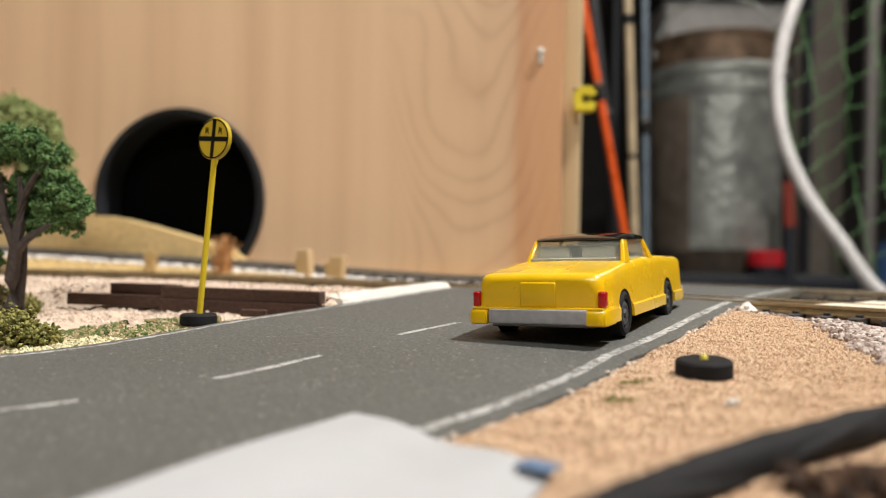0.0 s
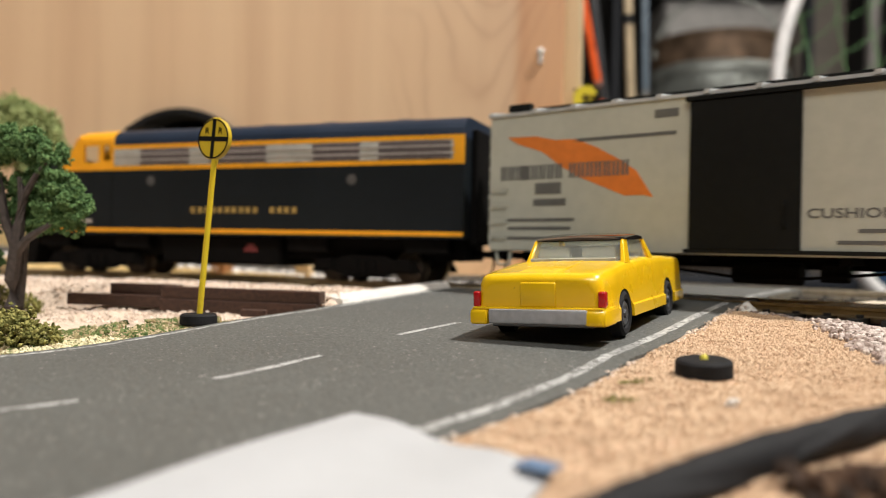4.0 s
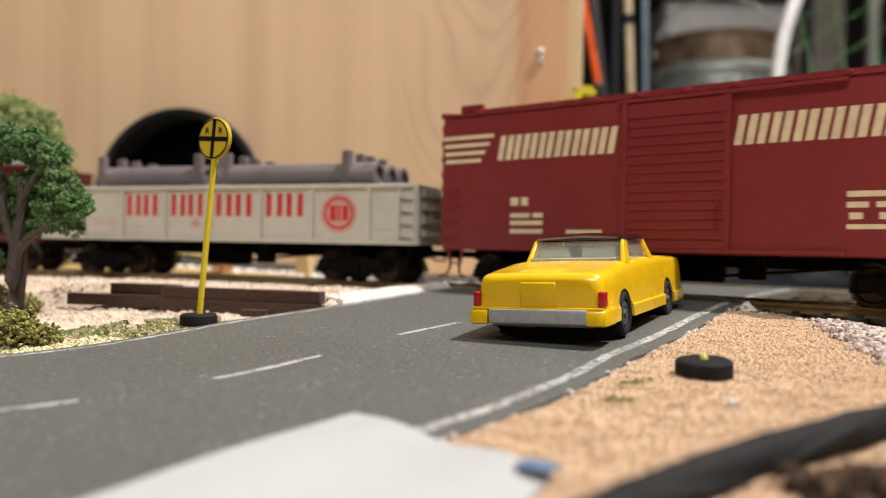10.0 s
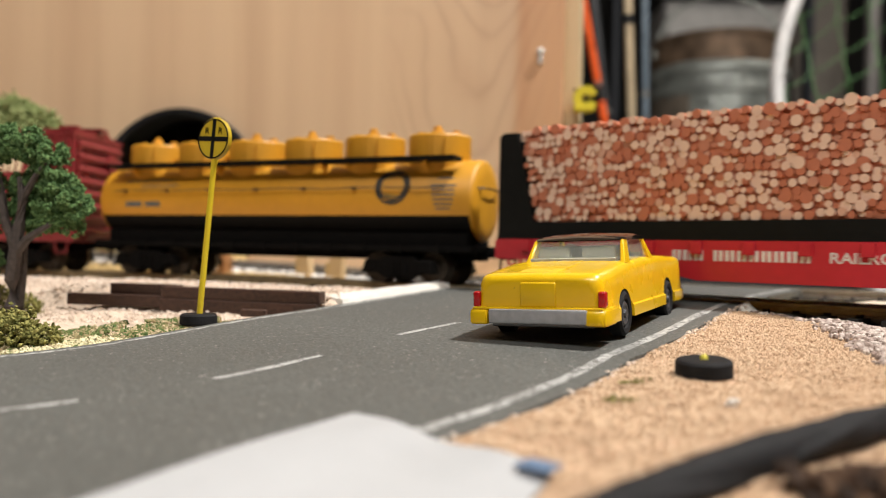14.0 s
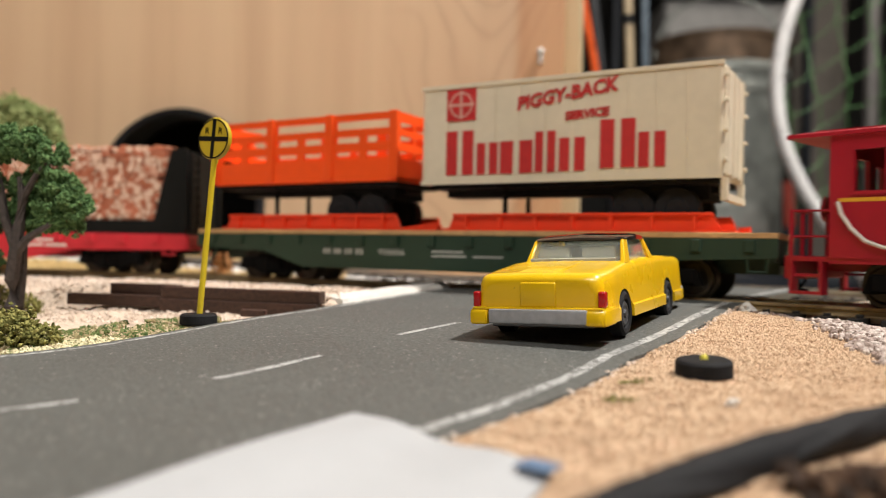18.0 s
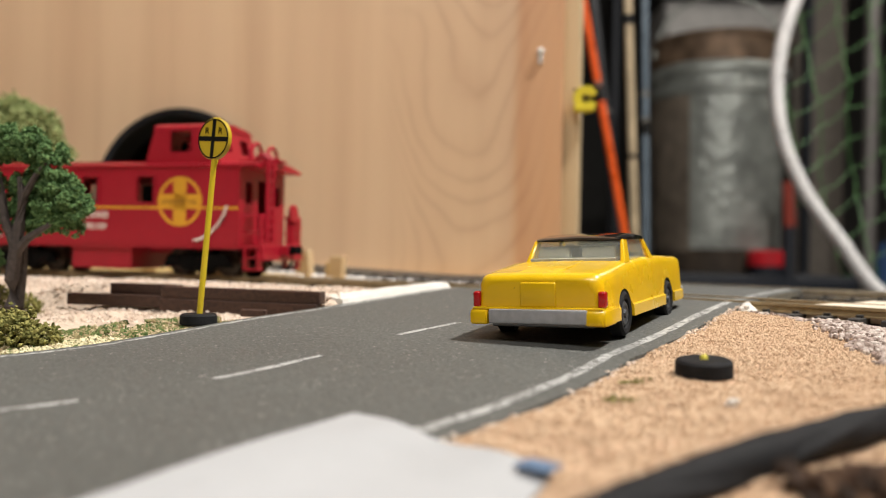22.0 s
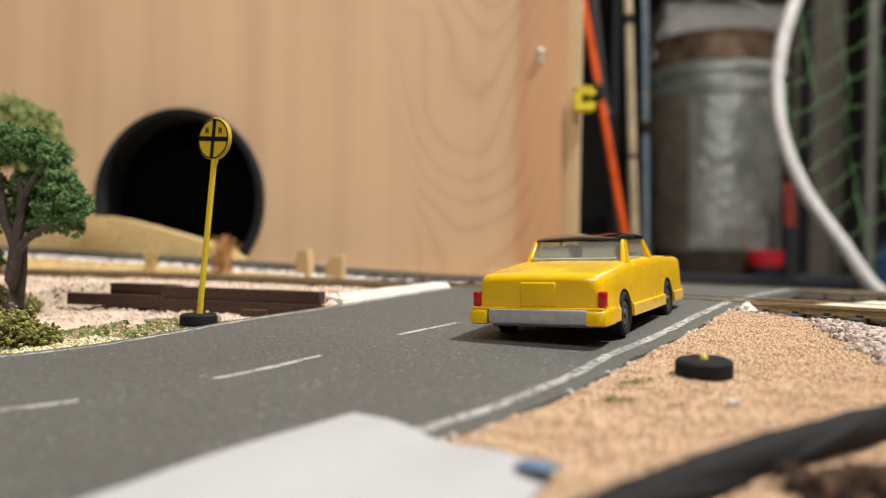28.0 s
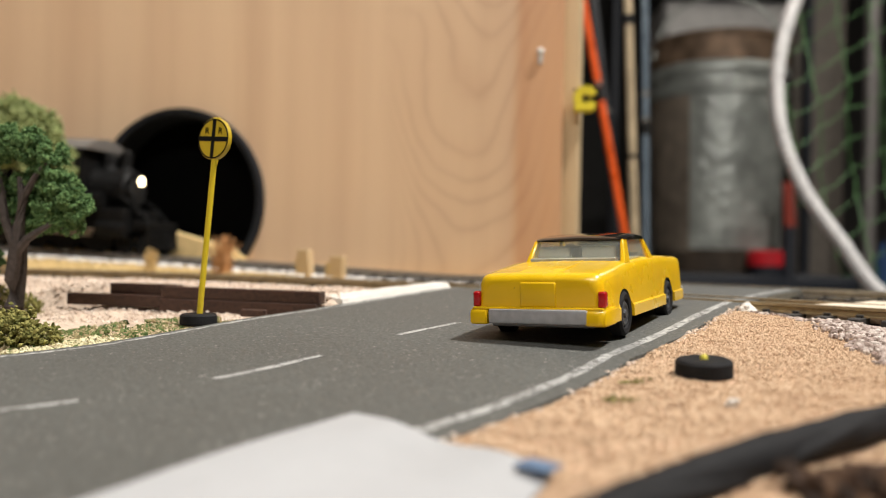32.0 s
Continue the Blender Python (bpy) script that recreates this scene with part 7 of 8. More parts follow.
PINK = grain_material("pink_grit", [(0.46, 0.305, 0.195), (0.54, 0.38, 0.25), (0.58, 0.425, 0.285), (0.63, 0.475, 0.335)])
WHITE_STONE = grain_material("pale_stone", [(0.24, 0.185, 0.165), (0.42, 0.345, 0.31), (0.53, 0.465, 0.425), (0.64, 0.595, 0.555)])
PINK_STONE = grain_material("pinkish_stone", [(0.17, 0.125, 0.105), (0.34, 0.265, 0.23), (0.46, 0.385, 0.345), (0.62, 0.56, 0.51)])
WHITE_GRAVEL = grain_material("white_gravel", [(0.42, 0.38, 0.36), (0.66, 0.63, 0.60), (0.80, 0.78, 0.75)])
CREAM_SAND = grain_material("cream_sand", [(0.46, 0.35, 0.27), (0.62, 0.51, 0.42), (0.73, 0.65, 0.57)])
TAN_SAND = grain_material("tan_sand", [(0.50, 0.36, 0.15), (0.62, 0.46, 0.21), (0.70, 0.56, 0.30)])

rng = random.Random(3)
spots = scatter(52000, -2, 125, 48, 200, lambda x, y, r: off_road(x, y) > 41.2 and polar(x, y)[1] < -19 - 12 * smooth(66, 88, x) and x < 66 + (y - 110) * 0.22 + r.gauss(0, 1.5), 0.12, seed=11)
crumbs("sand", spots, [rng.uniform(0.13, 0.34) for _ in spots], PINK, None, "coarse pinkish tan sand beside the road", "sand", seed=2)
spots = scatter(5200, -215, 5, 120, 300, lambda x, y, r: off_road(x, y) < -42 and polar(x, y)[1] < -15.5 and y > 165 - 0.1 * x, seed=12)
crumbs("pale_sand", spots, [rng.uniform(0.25, 0.6) for _ in spots], CREAM_SAND, None, "pale cream sand along the main line", "sand", seed=3, stone=True)
near = scatter(4200, 60, 150, 100, 235, lambda x, y, r: -24 - 14 * smooth(66, 88, x) < polar(x, y)[1] < -13.5 and off_road(x, y) > 46, 0.25, seed=13)
near += scatter(4200, 52, 120, 95, 185, lambda x, y, r: 63.5 + (y - 110) * 0.22 + r.gauss(0, 1.6) < x < 0.6 * y + 8 and polar(x, y)[1] < -16, 0.35, seed=18)
near += scatter(1100, 60, 150, 130, 250, lambda x, y, r: abs(polar(x, y)[1]) < 14 and off_road(x, y) > 44, -0.2, seed=14)
crumbs("ballast", near, [rng.uniform(0.4, 0.85) for _ in near], PINK_STONE, None, "pinkish brown stone ballast piled against the near rail", "ballast", seed=10, stone=True)
spots = scatter(2200, -220, 40, 200, 330, lambda x, y, r: abs(polar(x, y)[1]) < 16 and off_road(x, y) < -42, 0.2, seed=15)
crumbs("ballast", spots, [rng.uniform(0.5, 1.05) for _ in spots], WHITE_STONE, None, "pinkish grey stone ballast round the sleepers", "ballast", seed=4, stone=True)
spots = scatter(4200, -260, 40, 300, 400, lambda x, y, r: 56 < polar(x, y)[1] < 104 and r.random() < 0.9, 0.5, seed=16)
crumbs("far_ballast", spots, [rng.uniform(0.6, 1.4) for _ in spots], WHITE_GRAVEL, None, "white stone ballast under the far track", "ballast", seed=5, stone=True)
spots = scatter(3600, -250, 30, 260, 385, lambda x, y, r: 18 < polar(x, y)[1] < 60 and off_road(x, y) < -42, 0.2, seed=17)
crumbs("tan_sand", spots, [rng.uniform(0.4, 0.9) for _ in spots], TAN_SAND, None, "yellowish tan sand between the two tracks", "sand", seed=6)


def verge_crumb(x, y, r):
    off = off_road(x, y)
    return 41.7 < off < 43.4 + 0.8 * noise.noise(Vector((x * 0.2, y * 0.2, 9))) and r.random() < 0.35 + 0.9 * noise.noise(Vector((x * 0.12, y * 0.12, 2))) and polar(x, y)[1] < -10


spots = [(x, y, max(z, road_z(x, y) - 0.1)) for x, y, z in scatter(1500, 0, 75, 70, 190, verge_crumb, 0.15, seed=19)]
crumbs("verge_crumbs", spots, [rng.uniform(0.15, 0.5) for _ in spots], CREAM_SAND, None, "cream plaster crumbs along the road sheet's edge", "plaster", seed=9)


# ---- plants ----
FOLIAGE = grain_material("green_foam", [(0.036, 0.080, 0.026), (0.068, 0.140, 0.045), (0.105, 0.195, 0.066), (0.17, 0.275, 0.105)], 0.85)
OLIVE = grain_material("olive_foam", [(0.10, 0.105, 0.026), (0.20, 0.19, 0.055), (0.31, 0.28, 0.09)], 0.9)
SAGE = grain_material("pale_green_foam", [(0.17, 0.21, 0.075), (0.24, 0.285, 0.11), (0.32, 0.36, 0.16)], 0.9)
TURF = grain_material("turf", [(0.06, 0.11, 0.03), (0.13, 0.16, 0.055), (0.32, 0.25, 0.13), (0.54, 0.43, 0.29)], 0.95)
BARK = mat("grey_bark", (0.062, 0.050, 0.045), 0.8, grain=0.3, scale=900, bump=0.0004, bump_scale=900)


def foam(centres, per, seed):
    """Points on ragged clumps round centres (x, y, z, radius)."""
    r = np.random.default_rng(seed)
    out = []
    for x, y, z, rad in centres:
        n = int(per * rad * rad)
        d = r.normal(size=(n, 3))
        d /= np.linalg.norm(d, axis=1)[:, None]
        lump = np.array([noise.noise(Vector((a * 2.9 + x, b * 2.9 + y, c * 2.9 + z))) for a, b, c in d])
        k = rad * (0.55 + 0.45 * r.random(n) ** 0.6) * (1 + 0.62 * lump)
        out.append(d * k[:, None] * np.array([1, 1, 0.85]) + np.array([x, y, z]))
    return np.concatenate(out)


def tree(name, at, label, limbs, clumps, material, per=26, size=(0.45, 0.95), seed=1, tufts=0):
    t = thing(name, mpose(*at), label, "tree", "model trees")
    bm = bmesh.new()
    for pts, radii in limbs[:1]:
        pipe(bm, pts, 1, 8, radii=radii)
    part("trunk", bm, BARK, t)
    for pts, radii in limbs[1:]:
        bm = bmesh.new()
        pipe(bm, pts, 1, 7, radii=radii)
        part("limb", bm, BARK, t)
    r = random.Random(seed)
    if tufts:
        # each clump is made of small torn pieces of foam
        small = []
        for x, y, z, rad in clumps:
            small.append((x, y, z, rad * 0.62))
            for _ in range(int(tufts * rad * rad)):
                d = Vector((r.gauss(0, 1), r.gauss(0, 1), r.gauss(0, 0.85))).normalized() * rad * r.uniform(0.72, 1.06)
                small.append((x + d.x, y + d.y, z + d.z, r.uniform(0.7, 1.5)))
        clumps = small
    p = foam(clumps, per, seed)
    crumbs("crown", p, [r.uniform(*size) for _ in p], material, t, seed=seed)
    return t


tree("model_tree", (-99.5, 184, ground_z(-99.5, 184)), "small model tree with dark green foam leaves and grey trunk",
     [([(0, 0, -1), (0.2, 0, 4), (-0.4, 0.3, 10), (0.6, 0, 17), (1.2, 0.2, 23), (2.0, 0, 29), (1.0, 0.5, 34)], [2.6, 2.0, 1.6, 1.5, 1.3, 1.1, 0.7]),
      ([(0.6, 0, 17), (-1.8, -0.4, 24), (-3.2, 0.2, 31), (-4.4, 0, 37)], [1.2, 1.0, 0.8, 0.5]),
      ([(0.4, 0, 16), (3.4, -0.8, 19.5), (7.2, -1.2, 22.0), (10, -1, 24)], [1.2, 1.0, 0.7, 0.4]),
      ([(2.0, 0, 29), (5.8, -2.0, 34), (8.6, -2.4, 37.5)], [0.9, 0.7, 0.4]),
      ([(-0.2, 2, -1), (0.6, 3.0, 12), (1.2, 2.4, 20)], [1.5, 1.2, 0.9])],
     [(-10, 1, 40, 5.4), (-4, 1.5, 42.0, 4.2), (2.5, 1, 41.4, 4.0), (7.4, 0.5, 38.6, 3.8), (8.6, 0, 33.6, 3.4), (12.0, 0, 30.8, 3.8), (14.4, 0.5, 28.0, 3.2), (10.5, 1, 27.0, 4.2),
      (12.2, 1.5, 23.6, 3.2), (7.6, 2, 25.0, 3.4), (6.0, 4, 27.6, 3.8), (2.0, 6, 32.5, 5.0), (-3, 6, 26, 5.0), (-6.5, 0.5, 33.0, 3.4), (-10, 1, 27, 4.8), (-5.8, -0.5, 14.5, 3.2), (-12, 1, 16.5, 4.8), (4.0, 4, 23.5, 2.8)],
     FOLIAGE, per=34, size=(0.22, 0.50), seed=5, tufts=2.6)
tree("model_tree", (-182, 337, ground_z(-182, 337)), "pale green rounded model tree behind the main line",
     [([(0, 0, -2), (0, 0, 20), (1, 0, 45), (0, 1, 60)], [2.2, 1.8, 1.4, 0.8]), ([(0.5, 0, 35), (6, 0, 46), (9, 1, 52)], [1.3, 1.0, 0.6])],
     [(-2, 0, 65, 11), (8, 1, 61, 10), (-12, 0, 62, 10), (13, 1, 52, 9), (2, -3, 55, 10), (-11, 0, 50, 9), (8, 2, 44, 9), (18, 2, 42, 6)], SAGE, per=14, size=(0.6, 1.2), seed=6)

def shrub(name, x, y, label, clumps, material, per=40, size=(0.22, 0.6), seed=1):
    p = foam([(cx, cy, cz, r) for cx, cy, cz, r in clumps], per, seed)
    r = random.Random(seed)
    t = thing(name, mpose(x, y, ground_z(x, y)), label, "bush", "bushes")
    bm = bmesh.new()
    for cx, cy, cz, rr in clumps:
        cyl(bm, (cx * 0.4, cy * 0.4, -0.6), (cx, cy, cz), 0.35, 0.2, seg=5)
    part("stem_cluster", bm, BARK, t)
    crumbs("leaves", p, [r.uniform(*size) for _ in p], material, t, seed=seed)


shrub("bush", -73, 137.5, "low olive green bush at the road's edge", [(-5, 0, 3.0, 3.4), (0, 0, 3.0, 3.2), (4.2, 0.4, 2.2, 2.5), (-10, 1, 3.2, 4.0), (-2, 3, 4.2, 3.2)], OLIVE, seed=21)
shrub("bush", -108, 196, "dark olive bush under the tree", [(0, 0, 3, 4.5), (-7, 0, 4, 5.0), (5, 2, 2, 3.0)], OLIVE, seed=22)

spots = scatter(4200, -100, -42, 128, 174, lambda x, y, r: -60 < off_road(x, y) < -41.0 and noise.noise(Vector((x * 0.12, y * 0.12, 9))) > -0.5 + 0.014 * (y - 150), 0.4, seed=31)
crumbs("turf", spots, [rng.uniform(0.3, 0.75) for _ in spots], TURF, None, "patchy green and brown turf at the road's edge", "grass", seed=7)
spots = scatter(420, -72, -56, 130, 144, lambda x, y, r: -49 < off_road(x, y) < -41, 0.7, seed=32)
crumbs("crumbled_plaster", spots, [rng.uniform(0.25, 0.6) for _ in spots], grain_material("cream_flake", [(0.50, 0.44, 0.25), (0.66, 0.60, 0.38), (0.74, 0.70, 0.50)]), None, "pale cream plaster crumbs at the road's edge", "plaster", seed=8)
for k, (x, y) in enumerate(((24.5, 101), (20.5, 91.5))):
    spots = [(x + random.Random(k * 50 + i).gauss(0, 1.1), y + random.Random(k * 90 + i).gauss(0, 0.5), ground_z(x, y) + 0.4 + random.Random(i).random() * 0.5) for i in range(26)]
    crumbs("grass_tuft", spots, [0.26] * len(spots), OLIVE, None, "tiny green tuft lying on the sand", "grass", seed=40 + k)
spots = [(32.9, 89.6, ground_z(32.9, 89.6) + 0.6), (33.3, 89.3, ground_z(33, 89) + 0.9)]
crumbs("white_pebble", spots, [0.7, 0.5], PLASTER, None, "tiny white pebble on the sand", "pebble", seed=50)


def tuft(x, y, label, height, spread, blades, material, seed):
    r = random.Random(seed)
    bm = bmesh.new()
    for k in range(blades):
        a, lean = r.uniform(0, math.tau), r.uniform(0.05, 1.0) * spread
        h = height * r.uniform(0.65, 1.0)
        bx, by = r.gauss(0, spread * 0.25), r.gauss(0, spread * 0.25)
        pipe(bm, [(bx, by, -0.8), (bx + lean * 0.4 * math.cos(a), by + lean * 0.4 * math.sin(a), h * 0.55), (bx + lean * math.cos(a), by + lean * math.sin(a), h)], 0.3, 4, radii=[0.32, 0.28, 0.1])
    t = thing("straw_tuft", mpose(x, y, ground_z(x, y)), label, "grass tuft", "straw tufts")
    part("straw", bm, material, t)


STRAW = mat("straw", (0.46, 0.24, 0.10), 0.9, grain=0.2, scale=300, random_tint=0.1)
PALE_STRAW = mat("pale_straw", (0.56, 0.40, 0.18), 0.9, grain=0.2, scale=300)
tuft(-92.5, 335, "upright orange-brown straw tuft", 17, 5.5, 90, STRAW, 1)
tuft(-123, 334, "pale straw tuft between the tracks", 11, 3.0, 50, PALE_STRAW, 2)


def stub(x, y, w, h, lean, label):
    bm = bmesh.new()
    box(bm, -w / 2, w / 2, -2.2, 2.2, -1.5, h, 0.5, 2)
    for v in bm.verts:
        v.co.x += lean * v.co.z
    t = thing("wooden_stub", mpose(x, y, ground_z(x, y), 0, 0, -20), label, "wooden block", "pale wooden stubs")
    part("block", bm, PINE, t)
    bm = bmesh.new()
    box(bm, -w / 2 - 2.0, -w / 2, -1.6, 1.4, -1.5, h * 0.72, 0.4)
    part("splinter", bm, PALE_STRAW, t)


stub(-57.0, 334, 5.5, 11.5, -0.12, "pale upright wooden stub with a split edge")
stub(-43.5, 329, 6.0, 9.8, 0.05, "short pale wooden stub beside the far track")


# ---- timber retaining wall ----
def timber(a, b, z, depth=3.4, height=2.6):
    L = (Vector(b) - Vector(a)).length
    bm = bmesh.new()
    box(bm, 0, L, 0, depth, 0, height, 0.18)
    h = math.degrees(math.atan2(b[1] - a[1], b[0] - a[0]))
    part("timber", bm, BEAM_WOOD, WALL, at=mpose(a[0], a[1], z, 0, 0, h))


WALL = thing("retaining_wall", mpose(0, 0, 0), "low retaining wall of dark brown stained timbers", "wall")
timber((-97, 205.5), (-67, 199.8), -5.6, height=3.0)
timber((-86, 205.8), (-67.5, 202.0), -2.55, height=2.7)
timber((-70.5, 198.0), (-29.5, 186.4), -6.2, height=3.2)
timber((-70.3, 198.5), (-28.8, 186.9), -2.95, height=2.9)
timber((-45, 177.6), (-39.4, 177.0), -5.4, 2.0, 1.6)

# white plaster bank along the road's far verge
bm = bmesh.new()
rows = []
for i, p in enumerate(MID):
    tdir = (MID[min(i + 1, len(MID) - 1)] - MID[max(i - 1, 0)]).normalized()
    nrm = Vector((tdir.y, -tdir.x))
    q = p - nrm * 41.2
    if not (189 < q.y < 238) or polar(q.x, q.y)[1] > -11:
        continue
    u = (q.y - 189) / 47
    row = []
    for k, (o, z) in enumerate(((40.6, -0.15), (41.4, 1.1), (44 + 4 * (1 - u), 1.5), (47 + 9 * (1 - u), 0.8), (48 + 9.5 * (1 - u), -4.5))):
        w = p - nrm * (o + noise.noise(Vector((q.x * 0.4, q.y * 0.4, k))) * 0.6 * (k > 0))
        row.append((w.x, w.y, min(road_z(w.x, w.y), -0.2) + z + noise.noise(Vector((w.x * 0.8, w.y * 0.8, 2))) * 0.35))
    rows.append(row)
vs = [[bm.verts.new(v) for v in row] for row in rows]
for a, b in zip(vs, vs[1:]):
    for k in range(len(a) - 1):
        bm.faces.new((a[k], a[k + 1], b[k + 1], b[k]))
bm.faces.new([r for r in vs[0]])
tagged(part("plaster_verge", bm, PLASTER), "rough white plaster bank along the road's verge", "plaster", kind="structure")
bm = bmesh.new()
for k in range(60):
    r = random.Random(k)
    x, y = 69.0 + r.gauss(0, 1.9), 180.0 + r.gauss(0, 1.7)
    bmesh.ops.create_icosphere(bm, subdivisions=1, radius=r.uniform(0.5, 1.2), matrix=Matrix.Translation((x, y, ground_z(x, y) + max(0.2, 3.6 - 1.1 * math.hypot(x - 69, y - 180)) * r.uniform(0.3, 1.0))))
# pale fill level with the railhead beside and beyond the crossing
def build_fill():
    bm = bmesh.new()
    for lo, hi, begin in ((-6.4, 6.7, 104), (9.3, 34.0, 108)):
        rows = []
        for k in range(19):
            s = begin + k * 3.2
            row = []
            for c in range(9):
                d = lo + (hi - lo) * c / 8
                x, y, _, _ = on_track(s + (noise.noise(Vector((d * 0.3, s, 1))) * 3 if k == 0 else 0), d)
                row.append((x, y, -0.12 - 0.6 * (k == 0) - 1.6 * smooth(24, 34, d) + noise.noise(Vector((x * 0.3, y * 0.3, 5))) * 0.15))
            rows.append(row)
        top = [[bm.verts.new(v) for v in row] for row in rows]
        for a, b in zip(top, top[1:]):
            for k in range(8):
                bm.faces.new((a[k], a[k + 1], b[k + 1], b[k]))
        loop = top[0] + [r[-1] for r in top[1:]] + top[-1][-2::-1] + [r[0] for r in top[-2:0:-1]]
        low = [bm.verts.new(v.co - Vector((0, 0, 3.4))) for v in loop]
        for k in range(len(loop)):
            m = (k + 1) % len(loop)
            bm.faces.new((loop[k], loop[m], low[m], low[k]))
    tagged(part("cream_fill", bm, mat("cream_filler", (0.60, 0.52, 0.41), 0.95, grain=0.2, scale=700, bump=0.0005, bump_scale=600), smooth=True),
           "pale cream filler packed level with the rails beside the crossing", "filler", kind="structure")


build_fill()
vs = [[bm.verts.new((69.2 + f * 4.2 * math.cos(a) * (1 + 0.2 * noise.noise(Vector((math.cos(a) * 2, math.sin(a) * 2, f)))), 180.2 + f * 3.4 * math.sin(a),
                     0.2 - 4.6 * f ** 1.25 + 0.35 * noise.noise(Vector((math.cos(a) * 3, math.sin(a) * 3, f * 3))))) for a in [k * math.tau / 20 for k in range(20)]] for f in (0.06, 0.25, 0.5, 0.75, 1.0)]
for a, b in zip(vs, vs[1:]):
    for k in range(20):
        bm.faces.new((a[k], a[(k + 1) % 20], b[(k + 1) % 20], b[k]))
bm.faces.new(vs[0])
bm.faces.new(vs[-1])
tagged(part("plaster_lump", bm, PLASTER), "small white plaster lump at the crossing's corner", "plaster", kind="structure")

# tan hill piece at the tunnel's foot
bm = bmesh.new()
hill = [(-235, -6), (-235, 14), (-222, 19), (-208, 22.5), (-190, 24.4), (-172, 23.8), (-160, 22.2), (-146, 19.2), (-132, 15.8), (-116, 12.0), (-104, 8.8), (-98, 5), (-98, -6)]
prism(bm, hill, -8.6, -0.6, "y")
bmesh.ops.bevel(bm, geom=[e for e in bm.edges if abs(e.verts[0].co.y - e.verts[1].co.y) < 0.1 and e.verts[0].co.y < -8], offset=2.5, segments=3, affect="EDGES")
t = thing("hill_piece", PANEL, "low tan foam hill in front of the tunnel mouth", "hill")
part("hill", bm, mat("tan_flock", (0.72, 0.53, 0.25), 0.95, grain=0.15, scale=500, bump=0.0006, bump_scale=500, stain_scale=60), t)


# ---- railway crossing sign and the spare base ----
def sign_base(parent, r=3.65, h=2.1):
    bm = bmesh.new()
    lathe(bm, [(0.4, 0), (r, 0), (r + 0.05, 0.3), (r, h - 0.35), (r - 0.35, h), (0.4, h + 0.05)], 40)
    part("base", bm, RUBBER, parent, "black round plastic base")


s = thing("crossing_sign", mpose(-49.2, 161.0, -5.55, 0, 0, 0), "yellow round railway crossing sign on a leaning yellow post", "sign")
sign_base(s)
LEAN = pose(0, 0, 0, 0, 4.3, 0)
bm = bmesh.new()
cyl(bm, (0, 0, 1.6), (0, 0, 34.0), 0.62, 0.58, seg=12)
part("post", bm, SIGN_YELLOW, s, at=LEAN)
PLATE = LEAN @ mpose(-0.3, 0, 37.6, 0, 0, -28)
bm = bmesh.new()
lathe(bm, [(0.3, -0.45), (4.1, -0.45), (4.2, -0.35), (4.2, 0.45), (4.1, 0.55), (0.3, 0.55)], 48, axis="y")
box(bm, -0.8, 0.8, -0.2, 0.5, 3.9, 4.4, 0.1)
plate = part("plate", bm, mat("plate_yellow", (0.50, 0.36, 0.018), 0.4, grain=0.06, stain=0.08), s, at=PLATE)
disc("ring", 0, 0, 4.05, -0.42, BLACK, plate, hole=0.93)
bars("cross", [(-0.44, 0.44, -4.0, 4.0), (-4.0, 4.0, -0.5, 0.46)], -0.42, BLACK, plate)
words("lettering", "R", 1.35, BLACK, plate, on_side(-2.3, -0.56, 1.0), bold=-0.035)
words("lettering", "R", 1.35, BLACK, plate, on_side(1.25, -0.56, 1.0), bold=-0.035)
bm = bmesh.new()
box(bm, -0.6, 0.6, 0.5, 1.0, -5, 1, 0.1)
part("bracket", bm, SIGN_YELLOW, s, at=PLATE)

s = thing("sign_base", mpose(35.4, 106.8, ground_z(35.4, 106.8) + 0.3, 3, -2, 0), "black round sign base with a broken yellow stub", "sign base")
sign_base(s, 3.75, 2.2)
bm = bmesh.new()
lathe(bm, [(0.55, 2.1), (0.5, 2.5), (0.3, 2.8), (0.1, 2.85)], 8)
part("post_stub", bm, mat("bright_yellow", (0.75, 0.66, 0.08), 0.5), s, "snapped yellow post stub")


